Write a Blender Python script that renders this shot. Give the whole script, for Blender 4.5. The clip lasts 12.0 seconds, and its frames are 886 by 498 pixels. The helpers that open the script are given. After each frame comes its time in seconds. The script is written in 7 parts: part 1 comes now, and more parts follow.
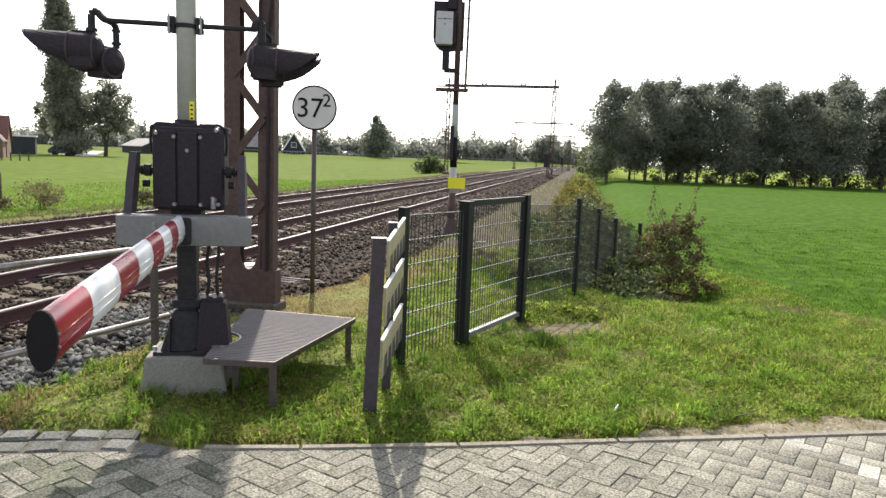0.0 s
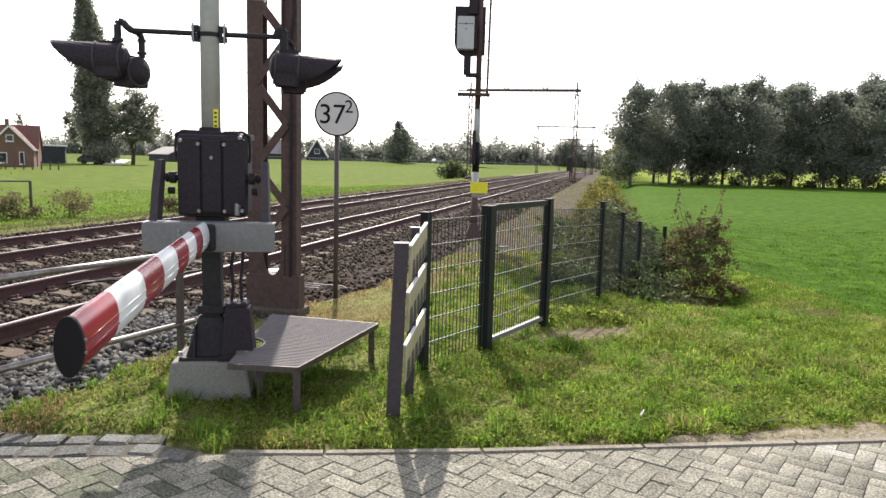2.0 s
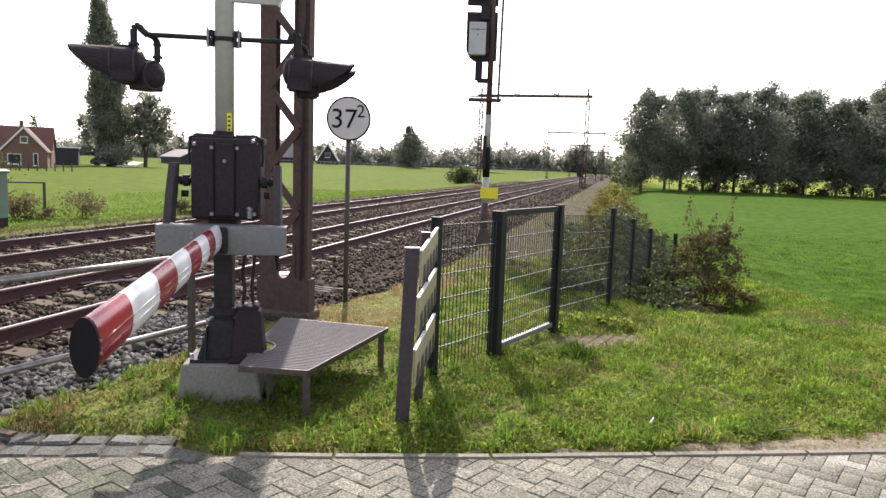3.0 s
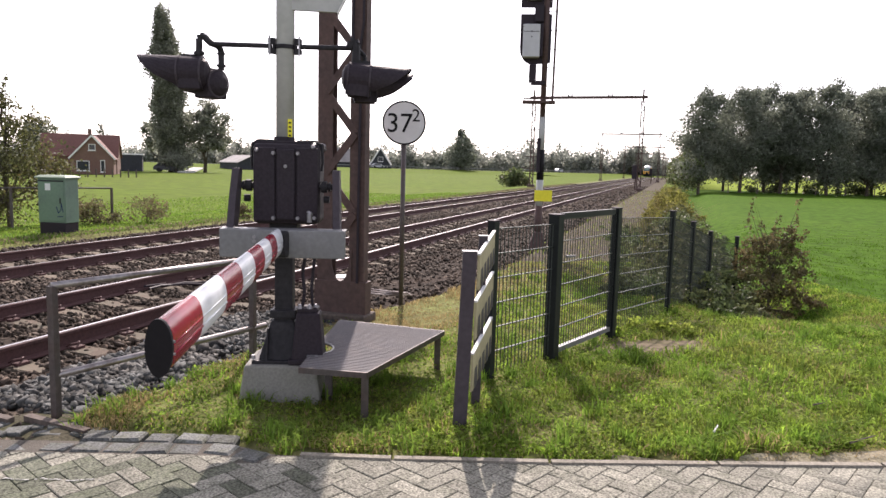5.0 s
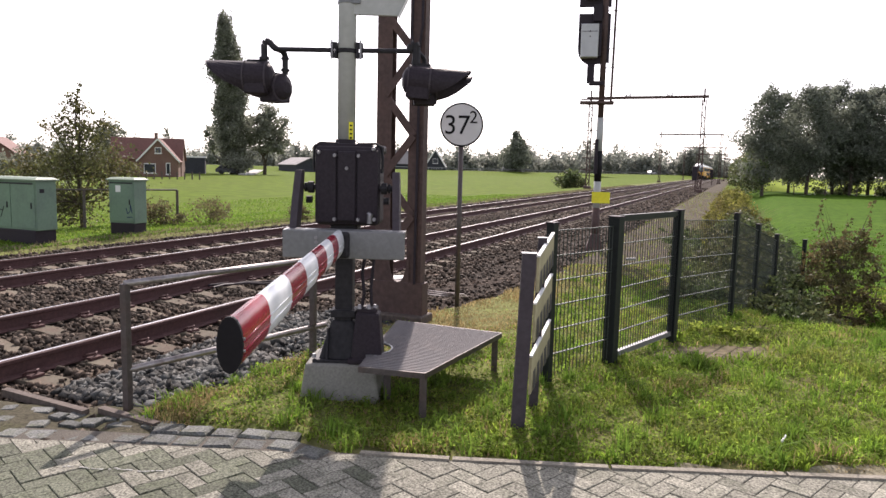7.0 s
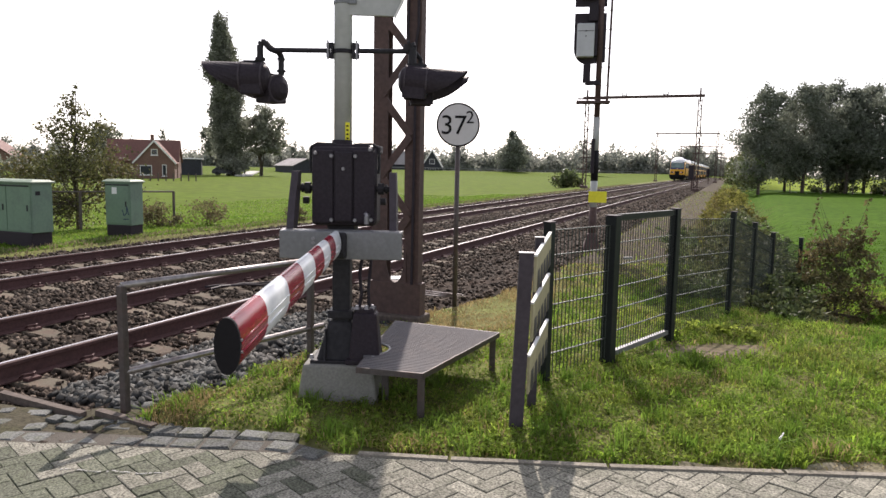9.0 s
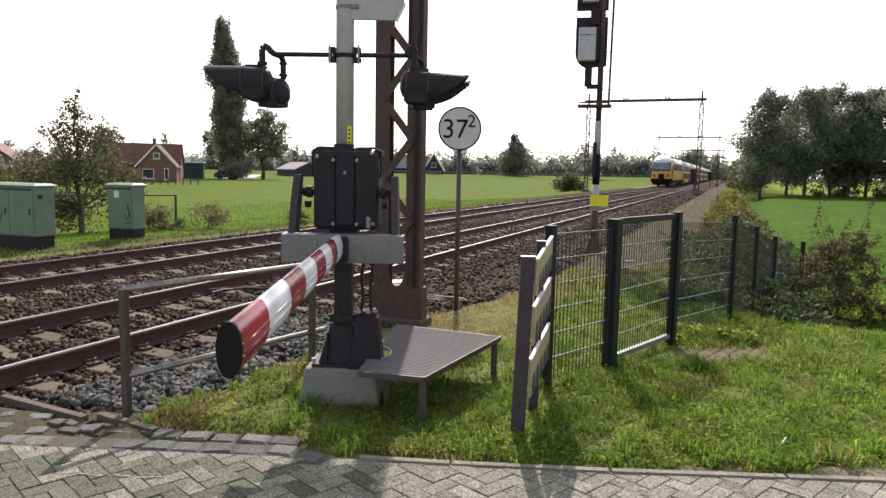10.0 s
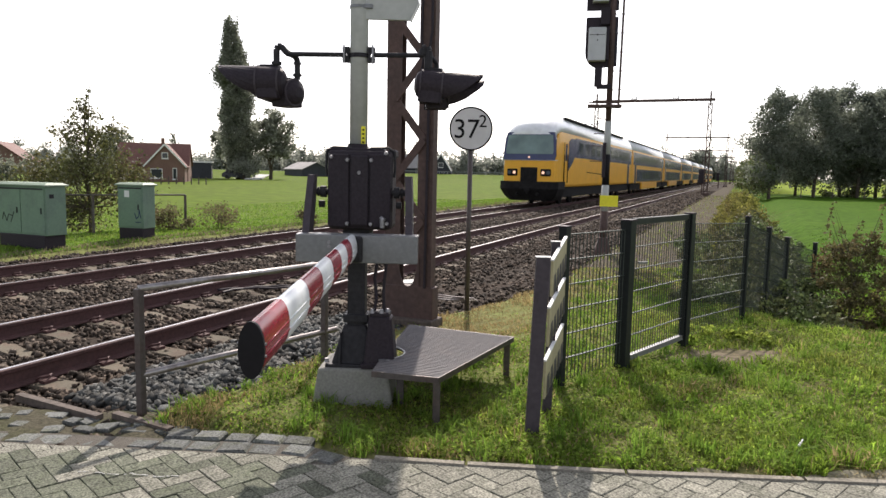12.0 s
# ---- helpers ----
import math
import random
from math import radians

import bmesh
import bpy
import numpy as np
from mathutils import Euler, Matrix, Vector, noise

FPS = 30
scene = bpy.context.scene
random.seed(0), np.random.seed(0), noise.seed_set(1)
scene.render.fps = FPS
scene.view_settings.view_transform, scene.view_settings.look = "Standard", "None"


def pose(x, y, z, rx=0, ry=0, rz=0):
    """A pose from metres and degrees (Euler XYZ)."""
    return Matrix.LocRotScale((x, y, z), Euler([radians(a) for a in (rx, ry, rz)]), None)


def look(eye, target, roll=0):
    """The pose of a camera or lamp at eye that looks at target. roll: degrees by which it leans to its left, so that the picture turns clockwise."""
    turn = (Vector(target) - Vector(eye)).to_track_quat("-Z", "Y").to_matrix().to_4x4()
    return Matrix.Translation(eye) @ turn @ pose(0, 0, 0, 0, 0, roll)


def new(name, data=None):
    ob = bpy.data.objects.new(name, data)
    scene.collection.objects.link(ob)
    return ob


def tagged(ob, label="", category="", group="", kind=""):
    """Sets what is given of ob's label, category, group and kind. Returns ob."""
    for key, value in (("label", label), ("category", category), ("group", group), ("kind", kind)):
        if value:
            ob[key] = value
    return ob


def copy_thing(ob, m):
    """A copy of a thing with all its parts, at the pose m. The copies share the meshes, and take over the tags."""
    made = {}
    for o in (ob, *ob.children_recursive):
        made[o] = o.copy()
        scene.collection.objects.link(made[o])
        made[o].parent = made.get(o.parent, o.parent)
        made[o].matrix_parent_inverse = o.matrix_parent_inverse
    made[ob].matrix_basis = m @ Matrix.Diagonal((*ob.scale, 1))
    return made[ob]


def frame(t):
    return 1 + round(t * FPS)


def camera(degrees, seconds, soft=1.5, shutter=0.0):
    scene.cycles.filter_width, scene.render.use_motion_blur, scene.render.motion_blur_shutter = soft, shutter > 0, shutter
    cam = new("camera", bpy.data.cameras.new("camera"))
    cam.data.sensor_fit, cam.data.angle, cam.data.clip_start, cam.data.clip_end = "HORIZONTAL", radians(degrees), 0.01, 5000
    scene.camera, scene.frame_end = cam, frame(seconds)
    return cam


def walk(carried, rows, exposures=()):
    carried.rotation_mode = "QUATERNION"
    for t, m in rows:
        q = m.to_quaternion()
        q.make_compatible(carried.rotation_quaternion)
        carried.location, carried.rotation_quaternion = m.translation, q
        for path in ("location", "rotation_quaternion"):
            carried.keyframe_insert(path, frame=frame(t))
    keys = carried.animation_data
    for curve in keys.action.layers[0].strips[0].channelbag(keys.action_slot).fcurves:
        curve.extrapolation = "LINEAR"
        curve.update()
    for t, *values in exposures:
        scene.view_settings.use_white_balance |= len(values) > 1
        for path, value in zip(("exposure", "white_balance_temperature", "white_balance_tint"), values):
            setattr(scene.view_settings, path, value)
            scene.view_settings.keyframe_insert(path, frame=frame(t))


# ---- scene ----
# ---- camera ----
cam = camera(64.6, 12.0, soft=1.5)
walk(cam, [
    (0.0, pose(0.071, 0.033, 1.701, 82.528, -2.149, 11.180)),
    (0.5, pose(0.066, 0.049, 1.696, 82.189, -2.075, 10.991)),
    (1.0, pose(0.065, 0.048, 1.698, 82.391, -2.286, 12.170)),
    (1.5, pose(0.066, 0.049, 1.700, 82.000, -2.328, 11.152)),
    (2.0, pose(0.072, 0.045, 1.698, 82.866, -1.540, 12.987)),
    (2.5, pose(0.068, 0.039, 1.700, 83.154, -1.894, 13.424)),
    (4.5, pose(0.046, 0.017, 1.702, 83.540, -1.730, 16.373)),
    (5.0, pose(0.028, 0.025, 1.701, 83.362, -1.518, 18.016)),
    (5.5, pose(0.015, 0.023, 1.700, 83.203, -1.464, 20.359)),
    (6.0, pose(0.007, 0.013, 1.699, 83.467, -1.333, 21.985)),
    (6.5, pose(0.004, 0.008, 1.700, 83.457, -1.321, 22.264)),
    (7.0, pose(0.000, 0.008, 1.700, 83.390, -1.372, 22.447)),
    (9.0, pose(-0.001, 0.009, 1.698, 83.421, -1.083, 22.180)),
    (9.5, pose(0.000, 0.008, 1.698, 83.557, -1.100, 21.979)),
    (10.0, pose(0.000, 0.007, 1.700, 83.709, -1.077, 22.316)),
    (10.5, pose(-0.000, 0.000, 1.700, 83.700, -1.075, 22.193)),
    (11.0, pose(-0.002, -0.002, 1.700, 83.691, -0.888, 22.423)),
    (11.5, pose(-0.019, -0.000, 1.698, 83.689, -1.107, 22.496)),
    (12.0, pose(-0.051, -0.004, 1.699, 83.706, -1.158, 22.878)),
], exposures=[(0.0, 0.99, 6500, 12.5), (1.5, 1.01, 6500, 14.0), (2.5, 0.94, 6500, 17.0), (4.5, 0.91, 6500, 21.5), (5.5, 0.95, 6500, 23.5), (7.0, 0.81, 6500, 22.0), (9.0, 0.64, 6500, 18.5), (10.5, 0.60, 6500, 16.0), (12.0, 0.67, 6500, 15.0)])

# ---- light ----
SUN_AZ = math.pi / 2 + radians(21.0)
SUN_EL = radians(42.0)
world = bpy.data.worlds.new("sky")
scene.world = world
world.use_nodes = True
wn = world.node_tree
sky = wn.nodes.new("ShaderNodeTexSky")
sky.sky_type = "NISHITA"
sky.sun_disc = False
sky.sun_elevation = SUN_EL
sky.sun_rotation = math.pi / 2 - SUN_AZ
sky.dust_density = 1.6
sky.air_density = 1.0
sky.ozone_density = 0.6
wn.nodes["Background"].inputs["Strength"].default_value = 0.15
# thin high haze takes most of the blue out of the sky
haze = wn.nodes.new("ShaderNodeHueSaturation")
haze.inputs["Saturation"].default_value = 0.35
wn.links.new(sky.outputs["Color"], haze.inputs["Color"])
wn.links.new(haze.outputs["Color"], wn.nodes["Background"].inputs["Color"])

sun_data = bpy.data.lights.new("sun", "SUN")
sun_data.energy = 4.0
sun_data.angle = radians(0.6)
sun_data.color = (1.0, 0.93, 0.82)
sun = new("sun", sun_data)
sun.matrix_world = look((0, 0, 30), (-math.cos(SUN_AZ) * math.cos(SUN_EL), -math.sin(SUN_AZ) * math.cos(SUN_EL), 30 - math.sin(SUN_EL)))

# ---- materials ----
def mat(name, color, rough=0.8, metal=0.0, vary=0.25, grain=60.0, stain=3.0, stain_color=None, stain_amount=0.3,
        bump=0.15, per_piece=0.0, spec=0.4, island=0.0, through_light=0.0, coords="Object"):
    """A surface with fine grain, large stains, a little relief and, for pieces, a tone of its own for each."""
    m = bpy.data.materials.new(name)
    m.use_nodes = True
    n, l = m.node_tree.nodes, m.node_tree.links
    b = n["Principled BSDF"]
    b.inputs["Roughness"].default_value = rough
    b.inputs["Metallic"].default_value = metal
    b.inputs["Specular IOR Level"].default_value = spec
    tc = n.new("ShaderNodeTexCoord")
    where = tc.outputs[coords]
    if per_piece:
        # each piece takes its own stretch of the pattern
        own = n.new("ShaderNodeObjectInfo")
        far = n.new("ShaderNodeVectorMath")
        far.operation = "MULTIPLY_ADD"
        l.new(own.outputs["Random"], far.inputs[0])
        far.inputs[1].default_value = (61.0, 47.0, 29.0)
        l.new(tc.outputs[coords], far.inputs[2])
        where = far.outputs["Vector"]
    fine = n.new("ShaderNodeTexNoise")
    fine.inputs["Scale"].default_value = grain
    fine.inputs["Detail"].default_value = 4
    l.new(where, fine.inputs["Vector"])
    big = n.new("ShaderNodeTexNoise")
    big.inputs["Scale"].default_value = stain
    big.inputs["Detail"].default_value = 5
    l.new(where, big.inputs["Vector"])
    ramp = n.new("ShaderNodeMapRange")
    ramp.inputs["From Min"].default_value, ramp.inputs["From Max"].default_value = 0.3, 0.7
    ramp.inputs["To Min"].default_value, ramp.inputs["To Max"].default_value = 1 - vary, 1 + vary
    l.new(fine.outputs["Fac"], ramp.inputs["Value"])
    sr = n.new("ShaderNodeMapRange")
    sr.inputs["From Min"].default_value, sr.inputs["From Max"].default_value = 0.45, 0.7
    sr.inputs["To Max"].default_value = stain_amount
    l.new(big.outputs["Fac"], sr.inputs["Value"])
    mix = n.new("ShaderNodeMix")
    mix.data_type = "RGBA"
    mix.inputs["A"].default_value = (*color, 1)
    sc = stain_color or tuple(c * 0.5 for c in color)
    mix.inputs["B"].default_value = (*sc, 1)
    l.new(sr.outputs["Result"], mix.inputs["Factor"])
    mul = n.new("ShaderNodeVectorMath")
    mul.operation = "SCALE"
    l.new(mix.outputs["Result"], mul.inputs[0])
    last = ramp.outputs["Result"]
    for amount, node, out in ((per_piece, "ShaderNodeObjectInfo", "Random"), (island, "ShaderNodeNewGeometry", "Random Per Island")):
        if amount:
            info = n.new(node)
            pr = n.new("ShaderNodeMapRange")
            pr.inputs["To Min"].default_value, pr.inputs["To Max"].default_value = 1 - amount, 1 + amount
            l.new(info.outputs[out], pr.inputs["Value"])
            mm = n.new("ShaderNodeMath")
            mm.operation = "MULTIPLY"
            l.new(last, mm.inputs[0])
            l.new(pr.outputs["Result"], mm.inputs[1])
            last = mm.outputs["Value"]
    l.new(last, mul.inputs["Scale"])
    l.new(mul.outputs["Vector"], b.inputs["Base Color"])
    if bump:
        bn = n.new("ShaderNodeBump")
        bn.inputs["Strength"].default_value = bump
        bn.inputs["Distance"].default_value = 0.01
        l.new(fine.outputs["Fac"], bn.inputs["Height"])
        l.new(bn.outputs["Normal"], b.inputs["Normal"])
    if through_light:
        tr = n.new("ShaderNodeBsdfTranslucent")
        l.new(mul.outputs["Vector"], tr.inputs["Color"])
        ms = n.new("ShaderNodeMixShader")
        ms.inputs["Fac"].default_value = through_light
        l.new(b.outputs["BSDF"], ms.inputs[1])
        l.new(tr.outputs["BSDF"], ms.inputs[2])
        l.new(ms.outputs["Shader"], n["Material Output"].inputs["Surface"])
    return m


def glow(name, color, strength):
    m = bpy.data.materials.new(name)
    m.use_nodes = True
    b = m.node_tree.nodes["Principled BSDF"]
    b.inputs["Base Color"].default_value = (*color, 1)
    b.inputs["Emission Color"].default_value = (*color, 1)
    b.inputs["Emission Strength"].default_value = strength
    return m


M_BRICK = mat("paving_brick", (0.215, 0.208, 0.170), 0.9, spec=0.2, vary=0.7, grain=75, stain=9, stain_color=(0.12, 0.122, 0.092), stain_amount=0.8, per_piece=0.18, bump=0.7)
M_BRICK_FAR = mat("paving_brick_far", (0.215, 0.208, 0.170), 0.9, spec=0.2, vary=0.7, grain=75, stain=2.5, stain_color=(0.12, 0.122, 0.092), stain_amount=0.7, island=0.18, bump=0.7)
M_KERB = mat("kerb_brick", (0.118, 0.122, 0.115), 0.85, spec=0.2, vary=0.5, grain=70, stain=11, stain_color=(0.085, 0.09, 0.065), stain_amount=0.9, per_piece=0.3, bump=0.7)
M_DIRT = mat("trodden_dirt", (0.070, 0.064, 0.045), 0.95, spec=0.05, vary=0.35, grain=40, stain=3, stain_color=(0.06, 0.065, 0.03), stain_amount=0.8, bump=1.0)
M_BRICK_MOSS = mat("mossy_brick", (0.108, 0.114, 0.084), 0.9, spec=0.2, vary=0.7, grain=75, stain=9, stain_color=(0.085, 0.095, 0.06), stain_amount=0.8, per_piece=0.2, bump=0.7)
M_BRICK_MOSS_FAR = mat("mossy_brick_far", (0.108, 0.114, 0.084), 0.9, spec=0.2, vary=0.7, grain=75, stain=2.5, stain_color=(0.085, 0.095, 0.06), stain_amount=0.7, island=0.2, bump=0.7)
M_BRICK_PALE = mat("worn_paint_brick", (0.36, 0.355, 0.31), 0.9, spec=0.2, vary=0.5, grain=75, stain=9, stain_color=(0.23, 0.225, 0.19), stain_amount=0.9, island=0.15, bump=0.6)
M_SANDY = mat("road_edge_sand", (0.25, 0.225, 0.165), 0.95, spec=0.05, vary=0.35, grain=45, stain=5, stain_color=(0.14, 0.13, 0.075), stain_amount=0.8, bump=0.9)
M_CHALK = mat("old_chalk", (0.42, 0.42, 0.39), 0.95, vary=0.4, grain=120, stain=30, stain_color=(0.24, 0.235, 0.2), stain_amount=0.9, bump=0.2)
M_TUFT = mat("tuft_blade", (0.13, 0.23, 0.03), 0.7, vary=0.25, grain=3, stain=0.8, stain_color=(0.2, 0.26, 0.05), stain_amount=0.5, island=0.35, bump=0, through_light=0.5, spec=0.25)
M_SAND = mat("joint_sand", (0.085, 0.075, 0.06), 0.95, vary=0.35, grain=200, stain=8, stain_amount=0.5, bump=0.5)
M_BALLAST = mat("ballast_stone", (0.072, 0.058, 0.046), 0.85, vary=0.3, grain=90, stain=1.2, stain_color=(0.095, 0.065, 0.047), stain_amount=0.6, island=0.8, bump=0.4, spec=0.12)
M_BALLAST_GREY = mat("clean_ballast_stone", (0.066, 0.069, 0.066), 0.8, vary=0.25, grain=90, stain=2, stain_color=(0.10, 0.085, 0.07), stain_amount=0.6, island=0.8, bump=0.4, spec=0.2)
M_BED = mat("ballast_bed", (0.040, 0.032, 0.026), 0.95, spec=0.04, vary=0.7, grain=20, stain=1.5, stain_color=(0.055, 0.04, 0.032), stain_amount=0.5, bump=1.0)
M_SLEEPER = mat("sleeper_concrete", (0.122, 0.106, 0.080), 0.85, spec=0.12, vary=0.2, grain=60, stain=6, stain_color=(0.13, 0.09, 0.07), stain_amount=0.7, per_piece=0.15)
M_RAIL = mat("rail_rust", (0.082, 0.040, 0.038), 0.7, vary=0.25, grain=40, stain=2.5, stain_color=(0.05, 0.03, 0.025), stain_amount=0.5, spec=0.3)
M_RAILHEAD = mat("rail_running_surface", (0.55, 0.53, 0.52), 0.28, metal=1.0, vary=0.08, grain=30, stain=4, stain_amount=0.15, bump=0.02)
M_VERGE = mat("verge_soil", (0.140, 0.155, 0.052), 0.95, vary=0.35, grain=12, stain=0.9, stain_color=(0.10, 0.08, 0.045), stain_amount=0.7, bump=0.8, spec=0.05)
M_SOIL = mat("ground_turf", (0.076, 0.115, 0.010), 0.95, vary=0.30, grain=1.4, stain=0.12, stain_color=(0.088, 0.115, 0.018), stain_amount=0.7, bump=0.8, spec=0.04)
M_PASTURE = mat("pasture_turf", (0.042, 0.090, 0.007), 0.95, vary=0.42, grain=2.6, stain=0.16, stain_color=(0.055, 0.105, 0.010), stain_amount=0.8, bump=1.0, spec=0.03)
# yellow stubble, brightened in its colour for the sun behind the wood
M_SUNLIT_STUBBLE = mat("sunlit_stubble", (0.150, 0.205, 0.028), 0.95, vary=0.3, grain=1.2, stain=0.2, stain_color=(0.18, 0.19, 0.04), stain_amount=0.6, bump=0.6, spec=0.02)
M_BARE = mat("bare_earth", (0.185, 0.150, 0.105), 0.95, vary=0.35, grain=14, stain=2.5, stain_color=(0.10, 0.10, 0.045), stain_amount=0.7, bump=0.8, spec=0.05)
M_CLOVER = mat("clover_leaf", (0.165, 0.250, 0.036), 0.75, vary=0.3, grain=3, stain=0.8, stain_color=(0.20, 0.25, 0.05), stain_amount=0.6, island=0.6, bump=0, through_light=0.5, spec=0.06)
M_BLADE = mat("grass_blade", (0.178, 0.272, 0.034), 0.7, vary=0.3, grain=3, stain=0.8, stain_color=(0.34, 0.32, 0.09), stain_amount=0.6, island=0.65, bump=0, through_light=0.6, spec=0.15)
M_DRY = mat("dry_grass_blade", (0.34, 0.265, 0.125), 0.8, vary=0.25, grain=3, stain=0.8, stain_color=(0.24, 0.185, 0.085), stain_amount=0.6, island=0.35, bump=0, through_light=0.4, spec=0.2)
M_GOLD = mat("leaf_goldenrod", (0.165, 0.170, 0.040), 0.7, vary=0.3, grain=3, stain=0.9, stain_color=(0.15, 0.115, 0.05), stain_amount=0.7, island=0.5, bump=0, through_light=0.5, spec=0.1)
M_PATH = mat("gravel_path", (0.072, 0.059, 0.047), 0.95, vary=0.5, grain=14, stain=1.1, stain_color=(0.085, 0.085, 0.04), stain_amount=0.8, bump=0.9, spec=0.05)
M_WEED = mat("dead_weed_stalk", (0.19, 0.165, 0.095), 0.8, vary=0.25, grain=3, stain=0.8, stain_color=(0.12, 0.125, 0.06), stain_amount=0.6, island=0.4, bump=0, through_light=0.35, spec=0.15)
M_FIELD = mat("field_blade", (0.060, 0.128, 0.008), 0.7, vary=0.2, grain=2, stain=0.15, stain_color=(0.12, 0.20, 0.015), stain_amount=0.6, island=0.35, bump=0, through_light=0.5, spec=0.08)
M_GALV = mat("galvanised_steel", (0.19, 0.195, 0.20), 0.5, metal=0.55, vary=0.1, grain=35, stain=5, stain_color=(0.25, 0.25, 0.25), stain_amount=0.5, bump=0.05)
# near-black colour stands for the shade between the grating bars
M_DECK_SHADE = mat("deck_shadow_steel", (0.045, 0.042, 0.042), 0.8, vary=0.2, grain=60, stain=6, stain_color=(0.07, 0.055, 0.05), stain_amount=0.5, bump=0.1)
M_GRATE = mat("grating_steel", (0.15, 0.143, 0.145), 0.85, metal=0.0, vary=0.15, grain=80, stain=6, stain_color=(0.2, 0.18, 0.17), stain_amount=0.5, bump=0.2)
M_MAST = mat("mast_paint", (0.42, 0.43, 0.41), 0.6, vary=0.06, grain=25, stain=4, stain_color=(0.33, 0.34, 0.31), stain_amount=0.6, bump=0.05)
M_BLACK = mat("black_cast_iron", (0.022, 0.021, 0.024), 0.6, spec=0.22, vary=0.3, grain=30, stain=4, stain_color=(0.035, 0.033, 0.035), stain_amount=0.5, bump=0.15)
M_PLASTIC = mat("black_plastic", (0.032, 0.025, 0.031), 0.55, spec=0.14, vary=0.2, grain=50, stain=3, stain_color=(0.03, 0.028, 0.032), stain_amount=0.4, bump=0.06)
M_BOLT = mat("bolt_zinc", (0.30, 0.29, 0.30), 0.5, metal=0.8, vary=0.1)
M_CONC = mat("weathered_concrete", (0.215, 0.21, 0.188), 0.9, vary=0.15, grain=60, stain=6, stain_color=(0.2, 0.2, 0.17), stain_amount=0.6, bump=0.35)
M_RED = mat("arm_red", (0.235, 0.006, 0.022), 0.24, spec=0.5, vary=0.06, grain=20, stain=5, stain_color=(0.27, 0.025, 0.035), stain_amount=0.4, bump=0.03)
M_WHITE = mat("arm_white", (0.72, 0.75, 0.76), 0.24, spec=0.5, vary=0.04, grain=20, stain=6, stain_color=(0.55, 0.56, 0.55), stain_amount=0.5, bump=0.03)
M_YELLOW = mat("yellow_plate", (0.78, 0.72, 0.03), 0.5, vary=0.06, grain=20, stain=4, stain_amount=0.1, bump=0)
M_LATTICE = mat("lattice_paint", (0.075, 0.046, 0.040), 0.7, vary=0.22, grain=20, stain=2.5, stain_color=(0.105, 0.06, 0.048), stain_amount=0.6, bump=0.1)
M_BOARD = mat("weathered_board", (0.38, 0.34, 0.20), 0.7, vary=0.15, grain=20, stain=5, stain_amount=0.4, bump=0.1)
M_BOARDDARK = mat("board_stripe_dark", (0.06, 0.055, 0.05), 0.7, vary=0.2, grain=25, stain=6, stain_amount=0.4, bump=0.05)
M_POST = mat("marker_post_paint", (0.058, 0.048, 0.056), 0.6, spec=0.25, vary=0.15, grain=25, stain=4, stain_color=(0.04, 0.032, 0.036), stain_amount=0.5, bump=0.08)
M_GREEN = mat("fence_green_coat", (0.014, 0.017, 0.017), 0.45, spec=0.2, vary=0.15, grain=30, stain=4, stain_amount=0.3, bump=0.04)
M_WIRE = mat("fence_wire_coat", (0.04, 0.05, 0.042), 0.45, vary=0.15, grain=30, stain=4, stain_amount=0.3, bump=0)
M_SIGN = mat("sign_white", (0.66, 0.65, 0.66), 0.55, vary=0.04, grain=12, stain=4, stain_color=(0.56, 0.55, 0.56), stain_amount=0.5, bump=0)
M_SIGNBLACK = mat("sign_black", (0.014, 0.013, 0.015), 0.6, spec=0.12, vary=0.1, bump=0)
M_GREYGREEN = mat("cabinet_greygreen", (0.145, 0.225, 0.158), 0.6, vary=0.08, grain=18, stain=2.5, stain_color=(0.11, 0.15, 0.125), stain_amount=0.6, bump=0.05)
M_EDGING = mat("edging_concrete", (0.25, 0.23, 0.19), 0.9, spec=0.1, vary=0.3, grain=60, stain=3, stain_amount=0.5, bump=0.3)
M_CABTOP = mat("cabinet_top", (0.20, 0.26, 0.19), 0.6, vary=0.08, grain=18, stain=3, stain_amount=0.2, bump=0.05)
M_SIGBOX = mat("signal_box_grey", (0.50, 0.51, 0.52), 0.55, vary=0.05, grain=10, stain=4, stain_amount=0.15, bump=0.02)
M_RUSTY = mat("handrail_steel", (0.095, 0.082, 0.078), 0.5, metal=0.4, vary=0.2, grain=30, stain=5, stain_color=(0.1, 0.06, 0.05), stain_amount=0.5, bump=0.1)
M_TUBE = mat("worn_steel_tube", (0.30, 0.28, 0.27), 0.38, metal=0.85, vary=0.2, grain=30, stain=6, stain_color=(0.12, 0.075, 0.06), stain_amount=0.6, bump=0.08)
M_TIMBER = mat("old_timber", (0.10, 0.08, 0.066), 0.9, vary=0.3, grain=25, stain=4, stain_color=(0.08, 0.06, 0.05), stain_amount=0.6, bump=0.5)
M_BARK = mat("bark", (0.075, 0.06, 0.045), 0.95, vary=0.35, grain=14, stain=2, stain_amount=0.4, bump=0.6)
M_LEAF = mat("leaf_dark", (0.185, 0.205, 0.160), 0.7, vary=0.3, grain=0.9, stain=0.12, stain_color=(0.14, 0.16, 0.115), stain_amount=0.7, island=0.3, bump=0, through_light=0.45, spec=0.12)
M_LEAF_POPLAR = mat("leaf_poplar", (0.225, 0.24, 0.185), 0.7, vary=0.3, grain=0.9, stain=0.3, stain_amount=0.3, island=0.35, bump=0, through_light=0.55, spec=0.12)
